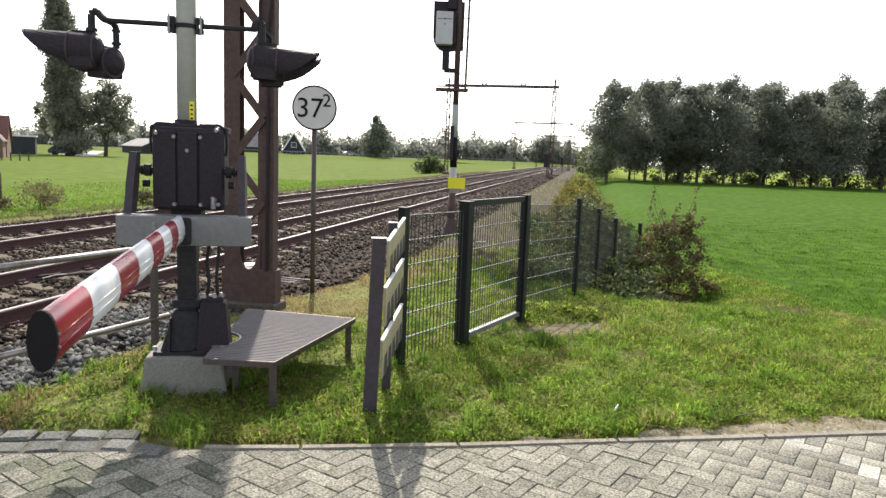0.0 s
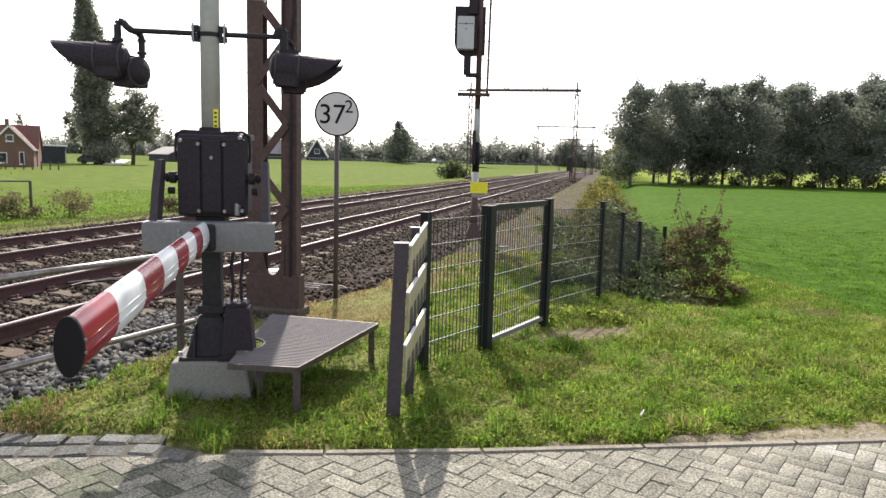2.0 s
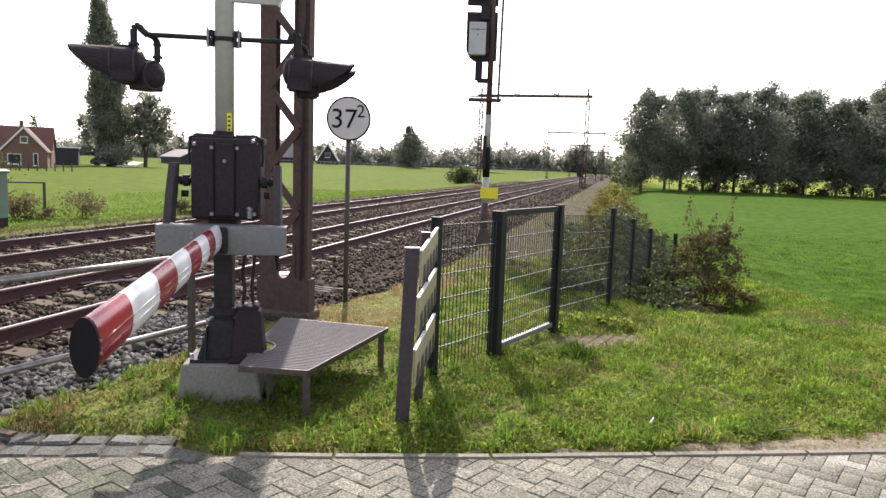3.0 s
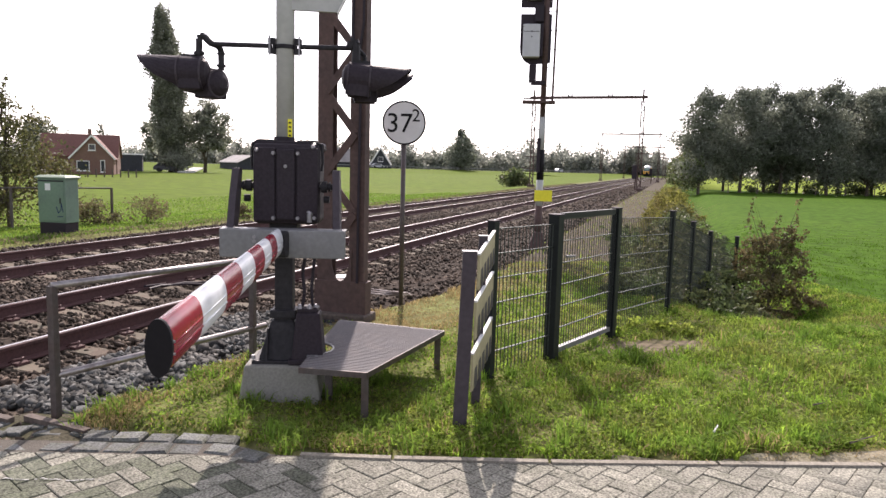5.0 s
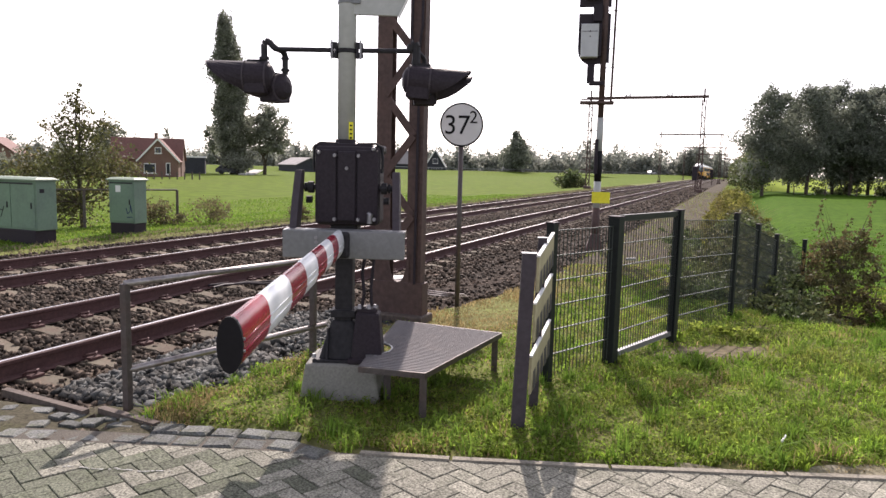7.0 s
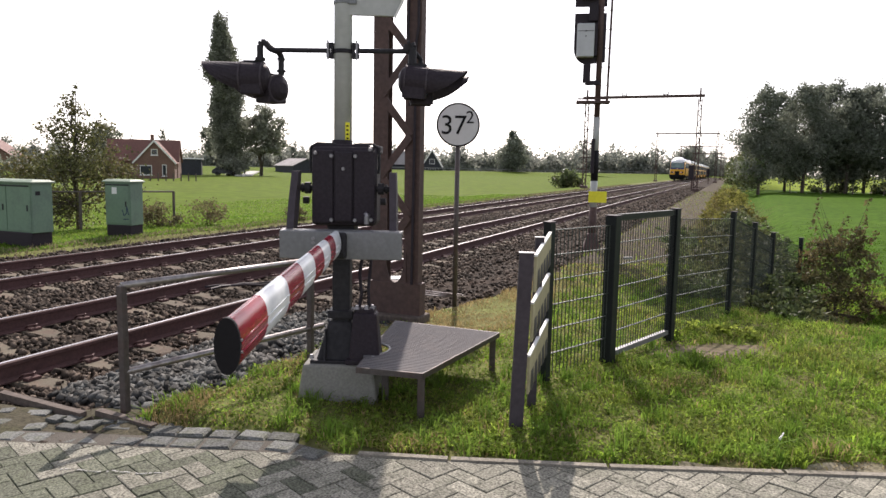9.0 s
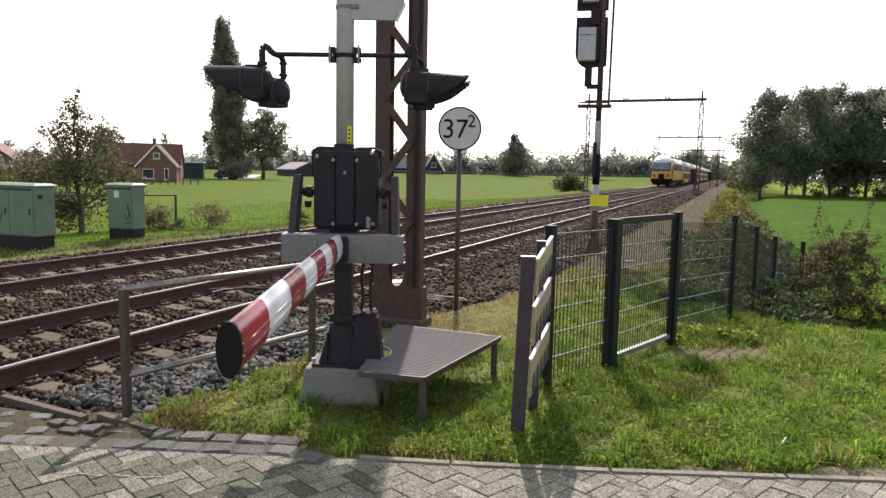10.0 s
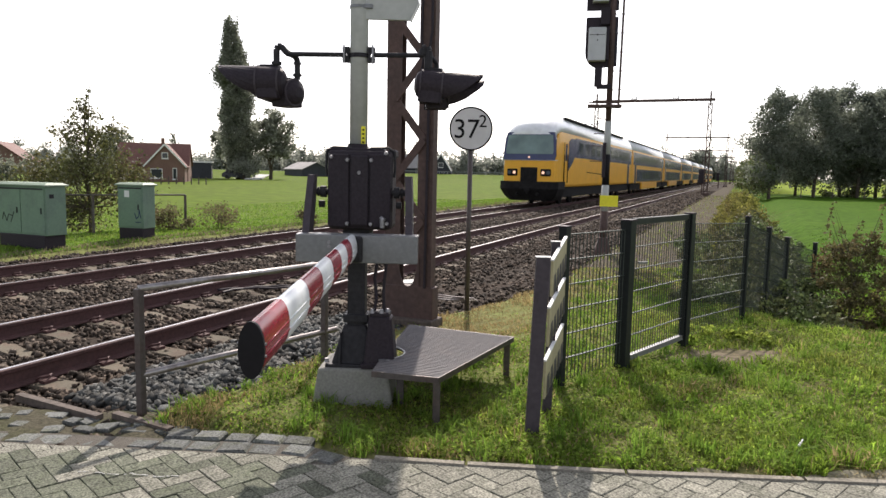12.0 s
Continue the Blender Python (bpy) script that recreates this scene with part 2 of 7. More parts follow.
M_LEAF_BUSH = mat("leaf_bush", (0.115, 0.108, 0.048), 0.6, vary=0.3, grain=3, stain=1.6, stain_color=(0.14, 0.092, 0.05), stain_amount=0.9, island=0.5, bump=0, through_light=0.4, spec=0.12)
M_LEAF_BRAMBLE = mat("leaf_bramble", (0.085, 0.115, 0.045), 0.6, vary=0.3, grain=3, stain=0.9, stain_color=(0.13, 0.10, 0.05), stain_amount=0.7, island=0.6, bump=0, through_light=0.4, spec=0.3)
M_LEAF_SHRUB = mat("leaf_shrub", (0.15, 0.135, 0.07), 0.7, vary=0.3, grain=3, stain=0.9, stain_color=(0.17, 0.11, 0.07), stain_amount=0.8, island=0.45, bump=0, through_light=0.4, spec=0.12)
M_LEAF_SAPLING = mat("leaf_sapling", (0.098, 0.104, 0.040), 0.6, vary=0.3, grain=3, stain=0.7, stain_color=(0.13, 0.09, 0.035), stain_amount=0.6, island=0.5, bump=0, through_light=0.4, spec=0.3)
# distance haze is mixed into this leaf colour: paler and greyer than the leaves
M_LEAF_HAZED = mat("leaf_hazed", (0.27, 0.285, 0.245), 0.7, vary=0.3, grain=0.3, stain=0.03, stain_color=(0.25, 0.27, 0.23), stain_amount=0.7, island=0.35, bump=0, through_light=0.5, spec=0.1)
M_HOUSEBRICK = mat("house_brick", (0.175, 0.105, 0.082), 0.9, vary=0.2, grain=6, stain=0.5, stain_color=(0.14, 0.075, 0.062), stain_amount=0.5, bump=0.2)
M_TILE = mat("roof_tile", (0.135, 0.062, 0.05), 0.8, vary=0.2, grain=5, stain=0.4, stain_color=(0.2, 0.09, 0.07), stain_amount=0.5, bump=0.3)
M_GREYROOF = mat("grey_roof", (0.27, 0.255, 0.245), 0.8, vary=0.15, grain=4, stain=0.4, stain_amount=0.4)
M_DARKWOOD = mat("dark_boards", (0.035, 0.038, 0.045), 0.8, vary=0.2, grain=5, stain=0.5, stain_amount=0.4)
M_TRIM = mat("white_trim", (0.72, 0.72, 0.70), 0.6, vary=0.05, grain=8, stain=2, stain_amount=0.15, bump=0)
M_GLASS = mat("window_glass_dark", (0.03, 0.035, 0.045), 0.08, vary=0.1, grain=2, stain=1, stain_amount=0.2, bump=0, spec=0.6)
M_TYELLOW = mat("train_yellow", (0.80, 0.40, 0.025), 0.38, vary=0.05, grain=4, stain=0.8, stain_color=(0.62, 0.32, 0.035), stain_amount=0.4, bump=0.02)
# glass coloured pale green with darker blotches to carry the reflected sky
M_WSCREEN_SKY = mat("windscreen_sky", (0.13, 0.20, 0.185), 0.08, vary=0.25, grain=1.2, stain=0.7, stain_color=(0.07, 0.11, 0.11), stain_amount=0.6, bump=0, spec=0.6)
M_TBLUE = mat("train_blue", (0.024, 0.034, 0.105), 0.25, spec=0.5, vary=0.08, grain=4, stain=0.8, stain_amount=0.2, bump=0.02)
M_TROOF = mat("train_roof", (0.74, 0.75, 0.76), 0.30, metal=0.0, spec=0.9, vary=0.08, grain=4, stain=0.8, stain_color=(0.58, 0.58, 0.58), stain_amount=0.4, bump=0.04)
M_TUNDER = mat("train_underframe", (0.016, 0.015, 0.015), 0.8, spec=0.1, vary=0.3, grain=6, stain=1, stain_amount=0.3, bump=0.2)
M_TGLASS = mat("train_glass", (0.05, 0.065, 0.085), 0.06, vary=0.1, grain=1, stain=0.5, stain_amount=0.2, bump=0, spec=0.8)
M_LAMP = glow("train_headlight", (1.0, 0.60, 0.42), 0.5)
M_ASPHALT = mat("asphalt", (0.06, 0.06, 0.06), 0.9, vary=0.2, grain=30, stain=0.3, stain_amount=0.2)
M_CARWHITE = mat("car_paint_white", (0.62, 0.63, 0.65), 0.35, vary=0.03, bump=0)
M_CARDARK = mat("car_paint_dark", (0.05, 0.055, 0.065), 0.35, vary=0.03, bump=0)
M_TYRE = mat("tyre_rubber", (0.02, 0.02, 0.02), 0.85, vary=0.1, bump=0)

# ---- mesh helpers ----
RA = radians(21)


def rf(u, v):
    """A plan point from metres along the road and metres across it."""
    return (u * math.cos(RA) - v * math.sin(RA), u * math.sin(RA) + v * math.cos(RA))


def mesh_of(name, bm, material, smooth=False):
    me = bpy.data.meshes.new(name)
    bm.normal_update()
    bm.to_mesh(me)
    bm.free()
    me.materials.append(material)
    if smooth:
        me.polygons.foreach_set("use_smooth", [True] * len(me.polygons))
    return me


def part(name, bm, material, parent, label="", smooth=False):
    ob = new(name, mesh_of(name, bm, material, smooth))
    ob.parent = parent
    if label:
        tagged(ob, label)
    return ob


def shared(name, me, parent, m):
    ob = new(name, me)
    ob.parent = parent
    ob.matrix_basis = m
    return ob


def thing(name, m, label, category, group="", kind=""):
    ob = new(name)
    ob.empty_display_size = 0.2
    ob.matrix_basis = m
    return tagged(ob, label, category, group, kind)


def box(bm, c, s, bevel=0.0, rot=None, taper=1.0):
    """A box of size s about c; taper narrows its top."""
    made = bmesh.ops.create_cube(bm, size=1.0)["verts"]
    for v in made:
        k = taper if v.co.z > 0 else 1.0
        v.co = Vector((v.co.x * s[0] * k, v.co.y * s[1] * k, v.co.z * s[2]))
        if rot:
            v.co = rot @ v.co
        v.co += Vector(c)
    if bevel:
        edges = list({e for v in made for e in v.link_edges})
        bmesh.ops.bevel(bm, geom=edges, offset=bevel, segments=2, affect="EDGES", profile=0.5)
    return bm


def rod(bm, a, b, r, r2=None, seg=12):
    a, b = Vector(a), Vector(b)
    d = b - a
    m = Matrix.Translation((a + b) / 2) @ d.to_track_quat("Z", "Y").to_matrix().to_4x4()
    bmesh.ops.create_cone(bm, cap_ends=True, segments=seg, radius1=r, radius2=r if r2 is None else r2, depth=d.length, matrix=m)
    return bm


def bar(bm, a, b, w, h):
    """A flat bar from a to b, w wide and h thick."""
    a, b = Vector(a), Vector(b)
    d = b - a
    q = d.to_track_quat("Z", "Y").to_matrix().to_4x4()
    vs = bmesh.ops.create_cube(bm, size=1.0)["verts"]
    m = Matrix.Translation((a + b) / 2) @ q @ Matrix.Diagonal((w, h, d.length, 1))
    bmesh.ops.transform(bm, matrix=m, verts=vs)
    return bm


def loft(bm, rings, caps=True):
    """Skin through rings of points of equal count."""
    rows = [[bm.verts.new(p) for p in ring] for ring in rings]
    n = len(rows[0])
    for a, b in zip(rows, rows[1:]):
        for i in range(n):
            bm.faces.new((a[i], a[(i + 1) % n], b[(i + 1) % n], b[i]))
    if caps:
        bm.faces.new(rows[0][::-1])
        bm.faces.new(rows[-1])
    bmesh.ops.recalc_face_normals(bm, faces=bm.faces[:])
    return bm


def tube(bm, pts, r, seg=8):
    for a, b in zip(pts, pts[1:]):
        rod(bm, a, b, r, seg=seg)
    return bm


def cloud(name, verts, faces, material, smooth=False):
    """A mesh from arrays of corners and of faces with equal counts."""
    me = bpy.data.meshes.new(name)
    verts = np.asarray(verts, dtype=np.float32)
    faces = np.asarray(faces, dtype=np.int32)
    k = faces.shape[1]
    me.vertices.add(len(verts))
    me.vertices.foreach_set("co", verts.ravel())
    me.loops.add(faces.size)
    me.loops.foreach_set("vertex_index", faces.ravel())
    me.polygons.add(len(faces))
    me.polygons.foreach_set("loop_start", np.arange(0, faces.size, k, dtype=np.int32))
    me.update(calc_edges=True)
    me.materials.append(material)
    if smooth:
        me.polygons.foreach_set("use_smooth", [True] * len(me.polygons))
    return me


def text_mesh(body, size, depth=0.001):
    cu = bpy.data.curves.new("text", "FONT")
    cu.body = body
    cu.size = size
    cu.extrude = depth
    cu.align_x = "CENTER"
    cu.align_y = "CENTER"
    ob = bpy.data.objects.new("text", cu)
    me = bpy.data.meshes.new_from_object(ob)
    bpy.data.objects.remove(ob)
    return me

# ---- ground ----
RAIL_X = (-10.54, -9.035, -6.778, -5.273)
RAIL_TOP = 0.09
BED_L, BED_R = -11.7, -3.55


ROAD_EDGE = [(-14, 4.6), (-3.2, 4.27), (-1.8, 4.22), (-1.0, 4.19), (-0.7, 4.03), (0.3, 3.95), (1.2, 3.92), (3.0, 3.90), (30, 3.7)]


def bed_right(y):
    """Right edge of the ballast, which widens past the barrier."""
    return BED_R + 0.85 * smooth_step(6.5, 10.0, y)


def smooth_step(a, b, x):
    k = np.clip((x - a) / (b - a), 0, 1)
    return k * k * (3 - 2 * k)


def ground_z(x, y):
    """Height of the turf: level verge, a hollow under the ballast, a ditch beside the fence, lower fields."""
    x, y = np.asarray(x, float), np.asarray(y, float)
    v = -x * math.sin(RA) + y * math.cos(RA)
    z = np.zeros_like(x)
    z = z - 0.45 * smooth_step(BED_L - 0.5, BED_L + 0.6, x) * (1 - smooth_step(bed_right(y) - 0.5, bed_right(y) + 0.1, x))
    ditch = np.exp(-((x - 1.3 - 0.015 * np.clip(y - 12, 0, 60)) / 1.0) ** 2) * smooth_step(8.5, 11.5, y)
    z = z - 0.75 * ditch
    z = z - 0.30 * smooth_step(1.8, 4.0, x) * smooth_step(7.0, 11.0, y)
    z = z - 0.25 * smooth_step(-14.0, -17.5, x)
    u = x * math.cos(RA) + y * math.sin(RA)
    e = np.interp(u, [p[0] for p in ROAD_EDGE], [p[1] for p in ROAD_EDGE]) + 0.22 * (1 - smooth_step(-1.1, -0.7, u))
    z = z - 0.08 * (1 - smooth_step(e - 0.1, e + 0.12, v)) * (1 - smooth_step(40, 60, np.abs(x)))
    near = np.exp(-((x + 1) ** 2 + (y - 6) ** 2) / 300.0)
    z = z + near * (0.022 * np.sin(2.1 * x + 0.7 * y) + 0.018 * np.sin(1.3 * y - 2.3 * x + 1)) * smooth_step(4.0, 4.6, v)
    return z


def graded(lo, hi, a, b, step, grow=1.12):
    """Coordinates from lo to hi, evenly spaced between a and b and widening outside."""
    mid = list(np.arange(a, b, step))
    out, s, x = [], step, mid[-1]
    while x < hi:
        s *= grow
        x += s
        out.append(min(x, hi))
    left, s, x = [], step, a
    while x > lo:
        s *= grow
        x -= s
        left.append(max(x, lo))
    return np.array(left[::-1] + mid + out)


gx = graded(-900, 900, -18, 8, 0.2)
gy = graded(-60, 2500, 0, 24, 0.2)
GX, GY = np.meshgrid(gx, gy)
GZ = ground_z(GX, GY)
nx, ny = len(gx), len(gy)
idx = np.arange(nx * ny).reshape(ny, nx)
quads = np.stack([idx[:-1, :-1], idx[:-1, 1:], idx[1:, 1:], idx[1:, :-1]], -1).reshape(-1, 4)
ground = new("ground", cloud("ground", np.stack([GX, GY, GZ], -1).reshape(-1, 3), quads, M_SOIL, True))
ground.data.materials.append(M_VERGE)
cx_ = (GX[:-1, :-1] + GX[1:, 1:]).ravel() / 2
cy_ = (GY[:-1, :-1] + GY[1:, 1:]).ravel() / 2
wob = 0.3 * np.sin(cy_ * 1.3) + 0.2 * np.sin(cx_ * 2.1 + cy_)
on_verge = (cx_ > -13.0) & (cx_ < 1.6 + wob) & (cy_ < 11.0 + wob) | (cx_ > -4.5) & (cx_ < -0.6 + wob) & (cy_ < 60)
on_verge |= (cx_ > -13.0) & (cx_ < -10.5) | (cx_ >= 1.6 + wob) & (cx_ < 5) & (cy_ < 8.5 + wob)
on_path = (cx_ > -4.5) & (cx_ < -0.9 + 0.4 * wob) & (cy_ > 11.0 + wob) & (cy_ < 300)
on_pasture = (cx_ > 1.2) & (cy_ > 8.0) & ~on_verge
on_bare = ((cx_ + 0.05) / 0.55) ** 2 + ((cy_ - 7.25 - 0.45 * cx_) / 0.36) ** 2 < 1
on_bare |= (np.abs(cy_ - 0.1 * cx_ - 9.4 - 0.3 * wob) < 0.3) & (cx_ > 2.4) & (cx_ < 9)
# ground past the wood takes the turf with sunlight in its colour
on_sunlit_stubble = (cx_ > 3.5) & (cy_ > 97 + 0.24 * cx_)
for extra in (M_PATH, M_PASTURE, M_BARE, M_SUNLIT_STUBBLE):
    ground.data.materials.append(extra)
ground.data.polygons.foreach_set("material_index", np.select([on_bare, on_path, on_sunlit_stubble, on_pasture], [4, 2, 5, 3], on_verge.astype(np.int32)).astype(np.int32))
tagged(ground, "green meadow turf reaching out to the horizon", "ground", kind="structure")

# ---- railway ----
def rail_ring(y):
    prof = [(-0.07, 0), (0.07, 0), (0.07, 0.012), (0.012, 0.03), (0.012, 0.115), (0.035, 0.125), (0.036, 0.152), (0.03, 0.158),
            (-0.03, 0.158), (-0.036, 0.152), (-0.035, 0.125), (-0.012, 0.115), (-0.012, 0.03), (-0.07, 0.012)]
    return [(x, y, z) for x, z in prof]


def sleeper_bm():
    bm = bmesh.new()
    ring = lambda x, h, w: [(x, -w, -0.12), (x, w, -0.12), (x, w * 0.8, h), (x, -w * 0.8, h)]
    return loft(bm, [ring(-1.26, -0.035, 0.13), ring(-1.1, 0.0, 0.135), ring(-0.45, 0.0, 0.135), ring(-0.25, -0.035, 0.11),
                     ring(0.25, -0.035, 0.11), ring(0.45, 0.0, 0.135), ring(1.1, 0.0, 0.135), ring(1.26, -0.035, 0.13)])


def clip_bm():
    bm = bmesh.new()
    for s in (-1, 1):
        tube(bm, [(s * 0.05, -0.05, 0.02), (s * 0.10, -0.05, 0.05), (s * 0.14, 0.0, 0.055), (s * 0.10, 0.05, 0.05), (s * 0.05, 0.05, 0.02)], 0.01, 5)
        box(bm, (s * 0.13, 0, 0.012), (0.06, 0.12, 0.024))
    return bm


SLEEPER_Z = RAIL_TOP - 0.158
me_sleeper = mesh_of("sleeper", sleeper_bm(), M_SLEEPER)
me_clip = mesh_of("rail_clip", clip_bm(), M_RAIL)
bm = bmesh.new()
loft(bm, [rail_ring(-14), rail_ring(900)])
me_rail = mesh_of("rail", bm, M_RAIL)
bm = bmesh.new()
box(bm, (0, 443, 0.1595), (0.024, 914, 0.003))
me_head = mesh_of("running_surface", bm, M_RAILHEAD)


def track(xa, xb, label):
    t = thing("railway_track", pose((xa + xb) / 2, 0, SLEEPER_Z), label, "railway track", "railway tracks", "structure")
    for x in (xa, xb):
        r = shared("rail", me_rail, t, pose(x - (xa + xb) / 2, 0, 0.002))
        shared("running_surface", me_head, r, pose(0, 0, 0))
    rng = random.Random(int(-xa * 10))
    for i in range(-4, 125):
        s = shared("sleeper", me_sleeper, t, pose(rng.uniform(-0.015, 0.015), 0.27 + 0.6 * i, 0, 0, 0, rng.uniform(-0.5, 0.5)))
        if i < 40:
            for x in (xa, xb):
                shared("rail_clip", me_clip, s, pose(x - (xa + xb) / 2, 0, 0.002))
    bm = bmesh.new()
    for i in range(125, 420):
        box(bm, (0, 0.27 + 0.6 * i, -0.05), (2.5, 0.24, 0.1))
    tagged(part("far_sleepers", bm, M_SLEEPER, t), kind="stuff")
    return t


track(RAIL_X[2], RAIL_X[3], "railway track of rusty rails on concrete sleepers in brown ballast")
track(RAIL_X[0], RAIL_X[1], "railway track of rusty rails on concrete sleepers beside the meadow")

bx = [BED_L - 0.55, BED_L, BED_L + 0.25, -10.8, -10.2, -9.3, -8.6, -7.2, -6.4, -5.7, -4.9, -4.3, BED_R - 0.15, BED_R + 0.25]
bz = [-0.12, -0.05, -0.08, -0.10, -0.105, -0.105, -0.09, -0.09, -0.105, -0.105, -0.09, -0.08, -0.06, -0.14]
by = graded(-30, 1200, 0, 30, 0.6, 1.15)
BX, BY = np.meshgrid(np.array(bx), by)
BZ = np.broadcast_to(np.array(bz), BX.shape) + 0.012 * np.sin(BX * 5 + BY * 3)
BX = np.where(BX > -4.5, BX + 0.85 * smooth_step(6.5, 10.0, BY) * (BX + 4.5) / (BED_R + 4.75), BX)
ii = np.arange(BX.size).reshape(BX.shape)
bq = np.stack([ii[:-1, :-1], ii[:-1, 1:], ii[1:, 1:], ii[1:, :-1]], -1).reshape(-1, 4)
bed = new("ballast_bed", cloud("ballast_bed", np.stack([BX, BY, BZ], -1).reshape(-1, 3), bq, M_BED, True))
tagged(bed, "brown crushed stone ballast bed under the tracks", "ballast", kind="structure")

CUBE_V = np.array([(-1, -1, -1), (1, -1, -1), (1, 1, -1), (-1, 1, -1), (-1, -1, 1), (1, -1, 1), (1, 1, 1), (-1, 1, 1)], float)
CUBE_F = np.array([(0, 3, 2, 1), (4, 5, 6, 7), (0, 1, 5, 4), (1, 2, 6, 5), (2, 3, 7, 6), (3, 0, 4, 7)])


def stones(rng, px, py, pz, size):
    """Angular stones at the points, one six-sided chip each, turned and bent at random."""
    n = len(px)
    k = CUBE_V[None] * rng.uniform(0.5, 1.0, (n, 8, 3)) * (size[:, None, None] * rng.uniform(0.38, 1.55, (n, 1, 3)))
    q = rng.normal(size=(n, 4))
    q /= np.linalg.norm(q, axis=1)[:, None]
    w, x, y, z = q.T
    R = np.stack([1 - 2 * (y * y + z * z), 2 * (x * y - z * w), 2 * (x * z + y * w), 2 * (x * y + z * w), 1 - 2 * (x * x + z * z),
                  2 * (y * z - x * w), 2 * (x * z - y * w), 2 * (y * z + x * w), 1 - 2 * (x * x + y * y)], -1).reshape(n, 3, 3)
    k = np.einsum("nij,nkj->nki", R, k) + np.stack([px, py, pz], -1)[:, None]
    f = CUBE_F[None] + 8 * np.arange(n)[:, None, None]
    return k.reshape(-1, 3), f.reshape(-1, 4)


rng = np.random.default_rng(5)
def scatter_stones(n, x0, x1, y0, y1, s0, s1, power):
    px = rng.uniform(x0, x1, n)
    py = y0 + (y1 - y0) * rng.uniform(0, 1, n) ** power
    wide = 0.85 * smooth_step(6.5, 10.0, py)
    px = np.where(px > -4.5, px + wide * (px + 4.5) / (BED_R + 4.75), px)
    z = np.interp(np.minimum(px, px - wide * (px > -3.9)), bx, bz)
    keep = np.ones(n, bool)
    for xa, xb in ((RAIL_X[0], RAIL_X[1]), (RAIL_X[2], RAIL_X[3])):
        c = (xa + xb) / 2
        on = (np.abs(px - c) < 1.27) & (np.abs((py - 0.27 + 0.3) % 0.6 - 0.3) < 0.11)
        keep &= ~(on & (rng.uniform(size=n) < 0.72))
        for r in (xa, xb):
            keep &= np.abs(px - r) > 0.085
    px, py, z = px[keep], py[keep], z[keep]
    return px, py, z + 0.012 + rng.uniform(-0.012, 0.016, len(px)), rng.uniform(s0, s1, len(px))


v_, f_ = stones(rng, *scatter_stones(62000, BED_L - 0.4, BED_R + 0.2, 1.5, 34, 0.014, 0.031, 1.75))
tagged(new("ballast_stones", cloud("ballast_stones", v_, f_, M_BALLAST)), "loose brown crushed stones between the sleepers", "ballast", kind="stuff")
v_, f_ = stones(rng, *scatter_stones(10500, BED_L - 0.3, BED_R + 0.2, 26, 95, 0.035, 0.075, 1.5))
tagged(new("far_ballast_stones", cloud("far_ballast_stones", v_, f_, M_BALLAST)), "brown crushed stones farther along the tracks", "ballast", kind="stuff")
px, py, pz, ps = scatter_stones(5200, -4.6, BED_R + 0.3, 3.6, 7.0, 0.018, 0.040, 1.0)
v_, f_ = stones(rng, px, py, pz + 0.012 + rng.uniform(-0.012, 0.026, len(px)), ps)
tagged(new("clean_stones", cloud("clean_stones", v_, f_, M_BALLAST_GREY)), "newer grey crushed stones on the ballast shoulder", "ballast", kind="stuff")

# ---- road ----
bm = bmesh.new()
top = [bm.verts.new((*rf(u, v), -0.012)) for u, v in ROAD_EDGE]
bot = [bm.verts.new((*rf(u, v), -0.012)) for u, v in ((30, -3.2), (-14, -3.2))]
bm.faces.new(top + bot)
road = part("road", bm, M_SAND, None)
tagged(road, "level crossing road paved with worn herringbone concrete bricks", "road", kind="structure")


def brick_bm(l, w, h, b=0.0035):
    bm = bmesh.new()
    x, y = l / 2, w / 2
    loft(bm, [[(-x, -y, -h), (x, -y, -h), (x, y, -h), (-x, y, -h)], [(-x, -y, -b), (x, -y, -b), (x, y, -b), (-x, y, -b)],
              [(-x + b, -y + b, 0), (x - b, -y + b, 0), (x - b, y - b, 0), (-x + b, y - b, 0)]])
    return bm


def edge_at(u):
    us = [p[0] for p in ROAD_EDGE]
    return float(np.interp(u, us, [p[1] for p in ROAD_EDGE]))


me_brick = mesh_of("brick", brick_bm(0.2076, 0.1024, 0.05), M_BRICK)
me_moss = mesh_of("brick", brick_bm(0.2076, 0.1024, 0.05), M_BRICK_MOSS)
rng2 = random.Random(11)
def mossy(u):
    """Bricks near the rails are damper and carry more moss."""
    return rng2.random() < 0.8 * min(1.0, max(0.0, (-0.2 - u) / 1.6))
L = 0.2112
spots = []
for i in range(-70, 70):
    for j in range(-70, 70):
        # herringbone: steps of half a brick along both diagonals
        if (i - j) % 4 == 0:
            spots.append(((i + 1) * L / 2, (j + 0.5) * L / 2, 0))
        if (i - j) % 4 == 3:
            spots.append(((i + 0.5) * L / 2, (j + 1) * L / 2, 90))
near_b, far_b, cut_b, pale_b = [], [], [], []
def line_u(v):
    return 3.07 + 0.25 * (3.86 - v)
for a, b, r in spots:
    u = (a - b) * math.sqrt(0.5) - 1.0
    v = (a + b) * math.sqrt(0.5) + 1.6
    rim = edge_at(u) - 0.04 - (0.16 if u < -0.75 else 0.0)
    if v > rim + 0.11 or v < -2.5 or not -4.6 < u < 4.4:
        continue
    if abs(u - line_u(v)) < 0.07 and v <= rim - 0.12:
        pale_b.append((u, v, r))
        continue
    if v > rim - 0.12:
        cut_b.append((u, v, r, rim))
        continue
    (near_b if 2.85 < v and -2.7 < u < 2.2 else far_b).append((u, v, r))
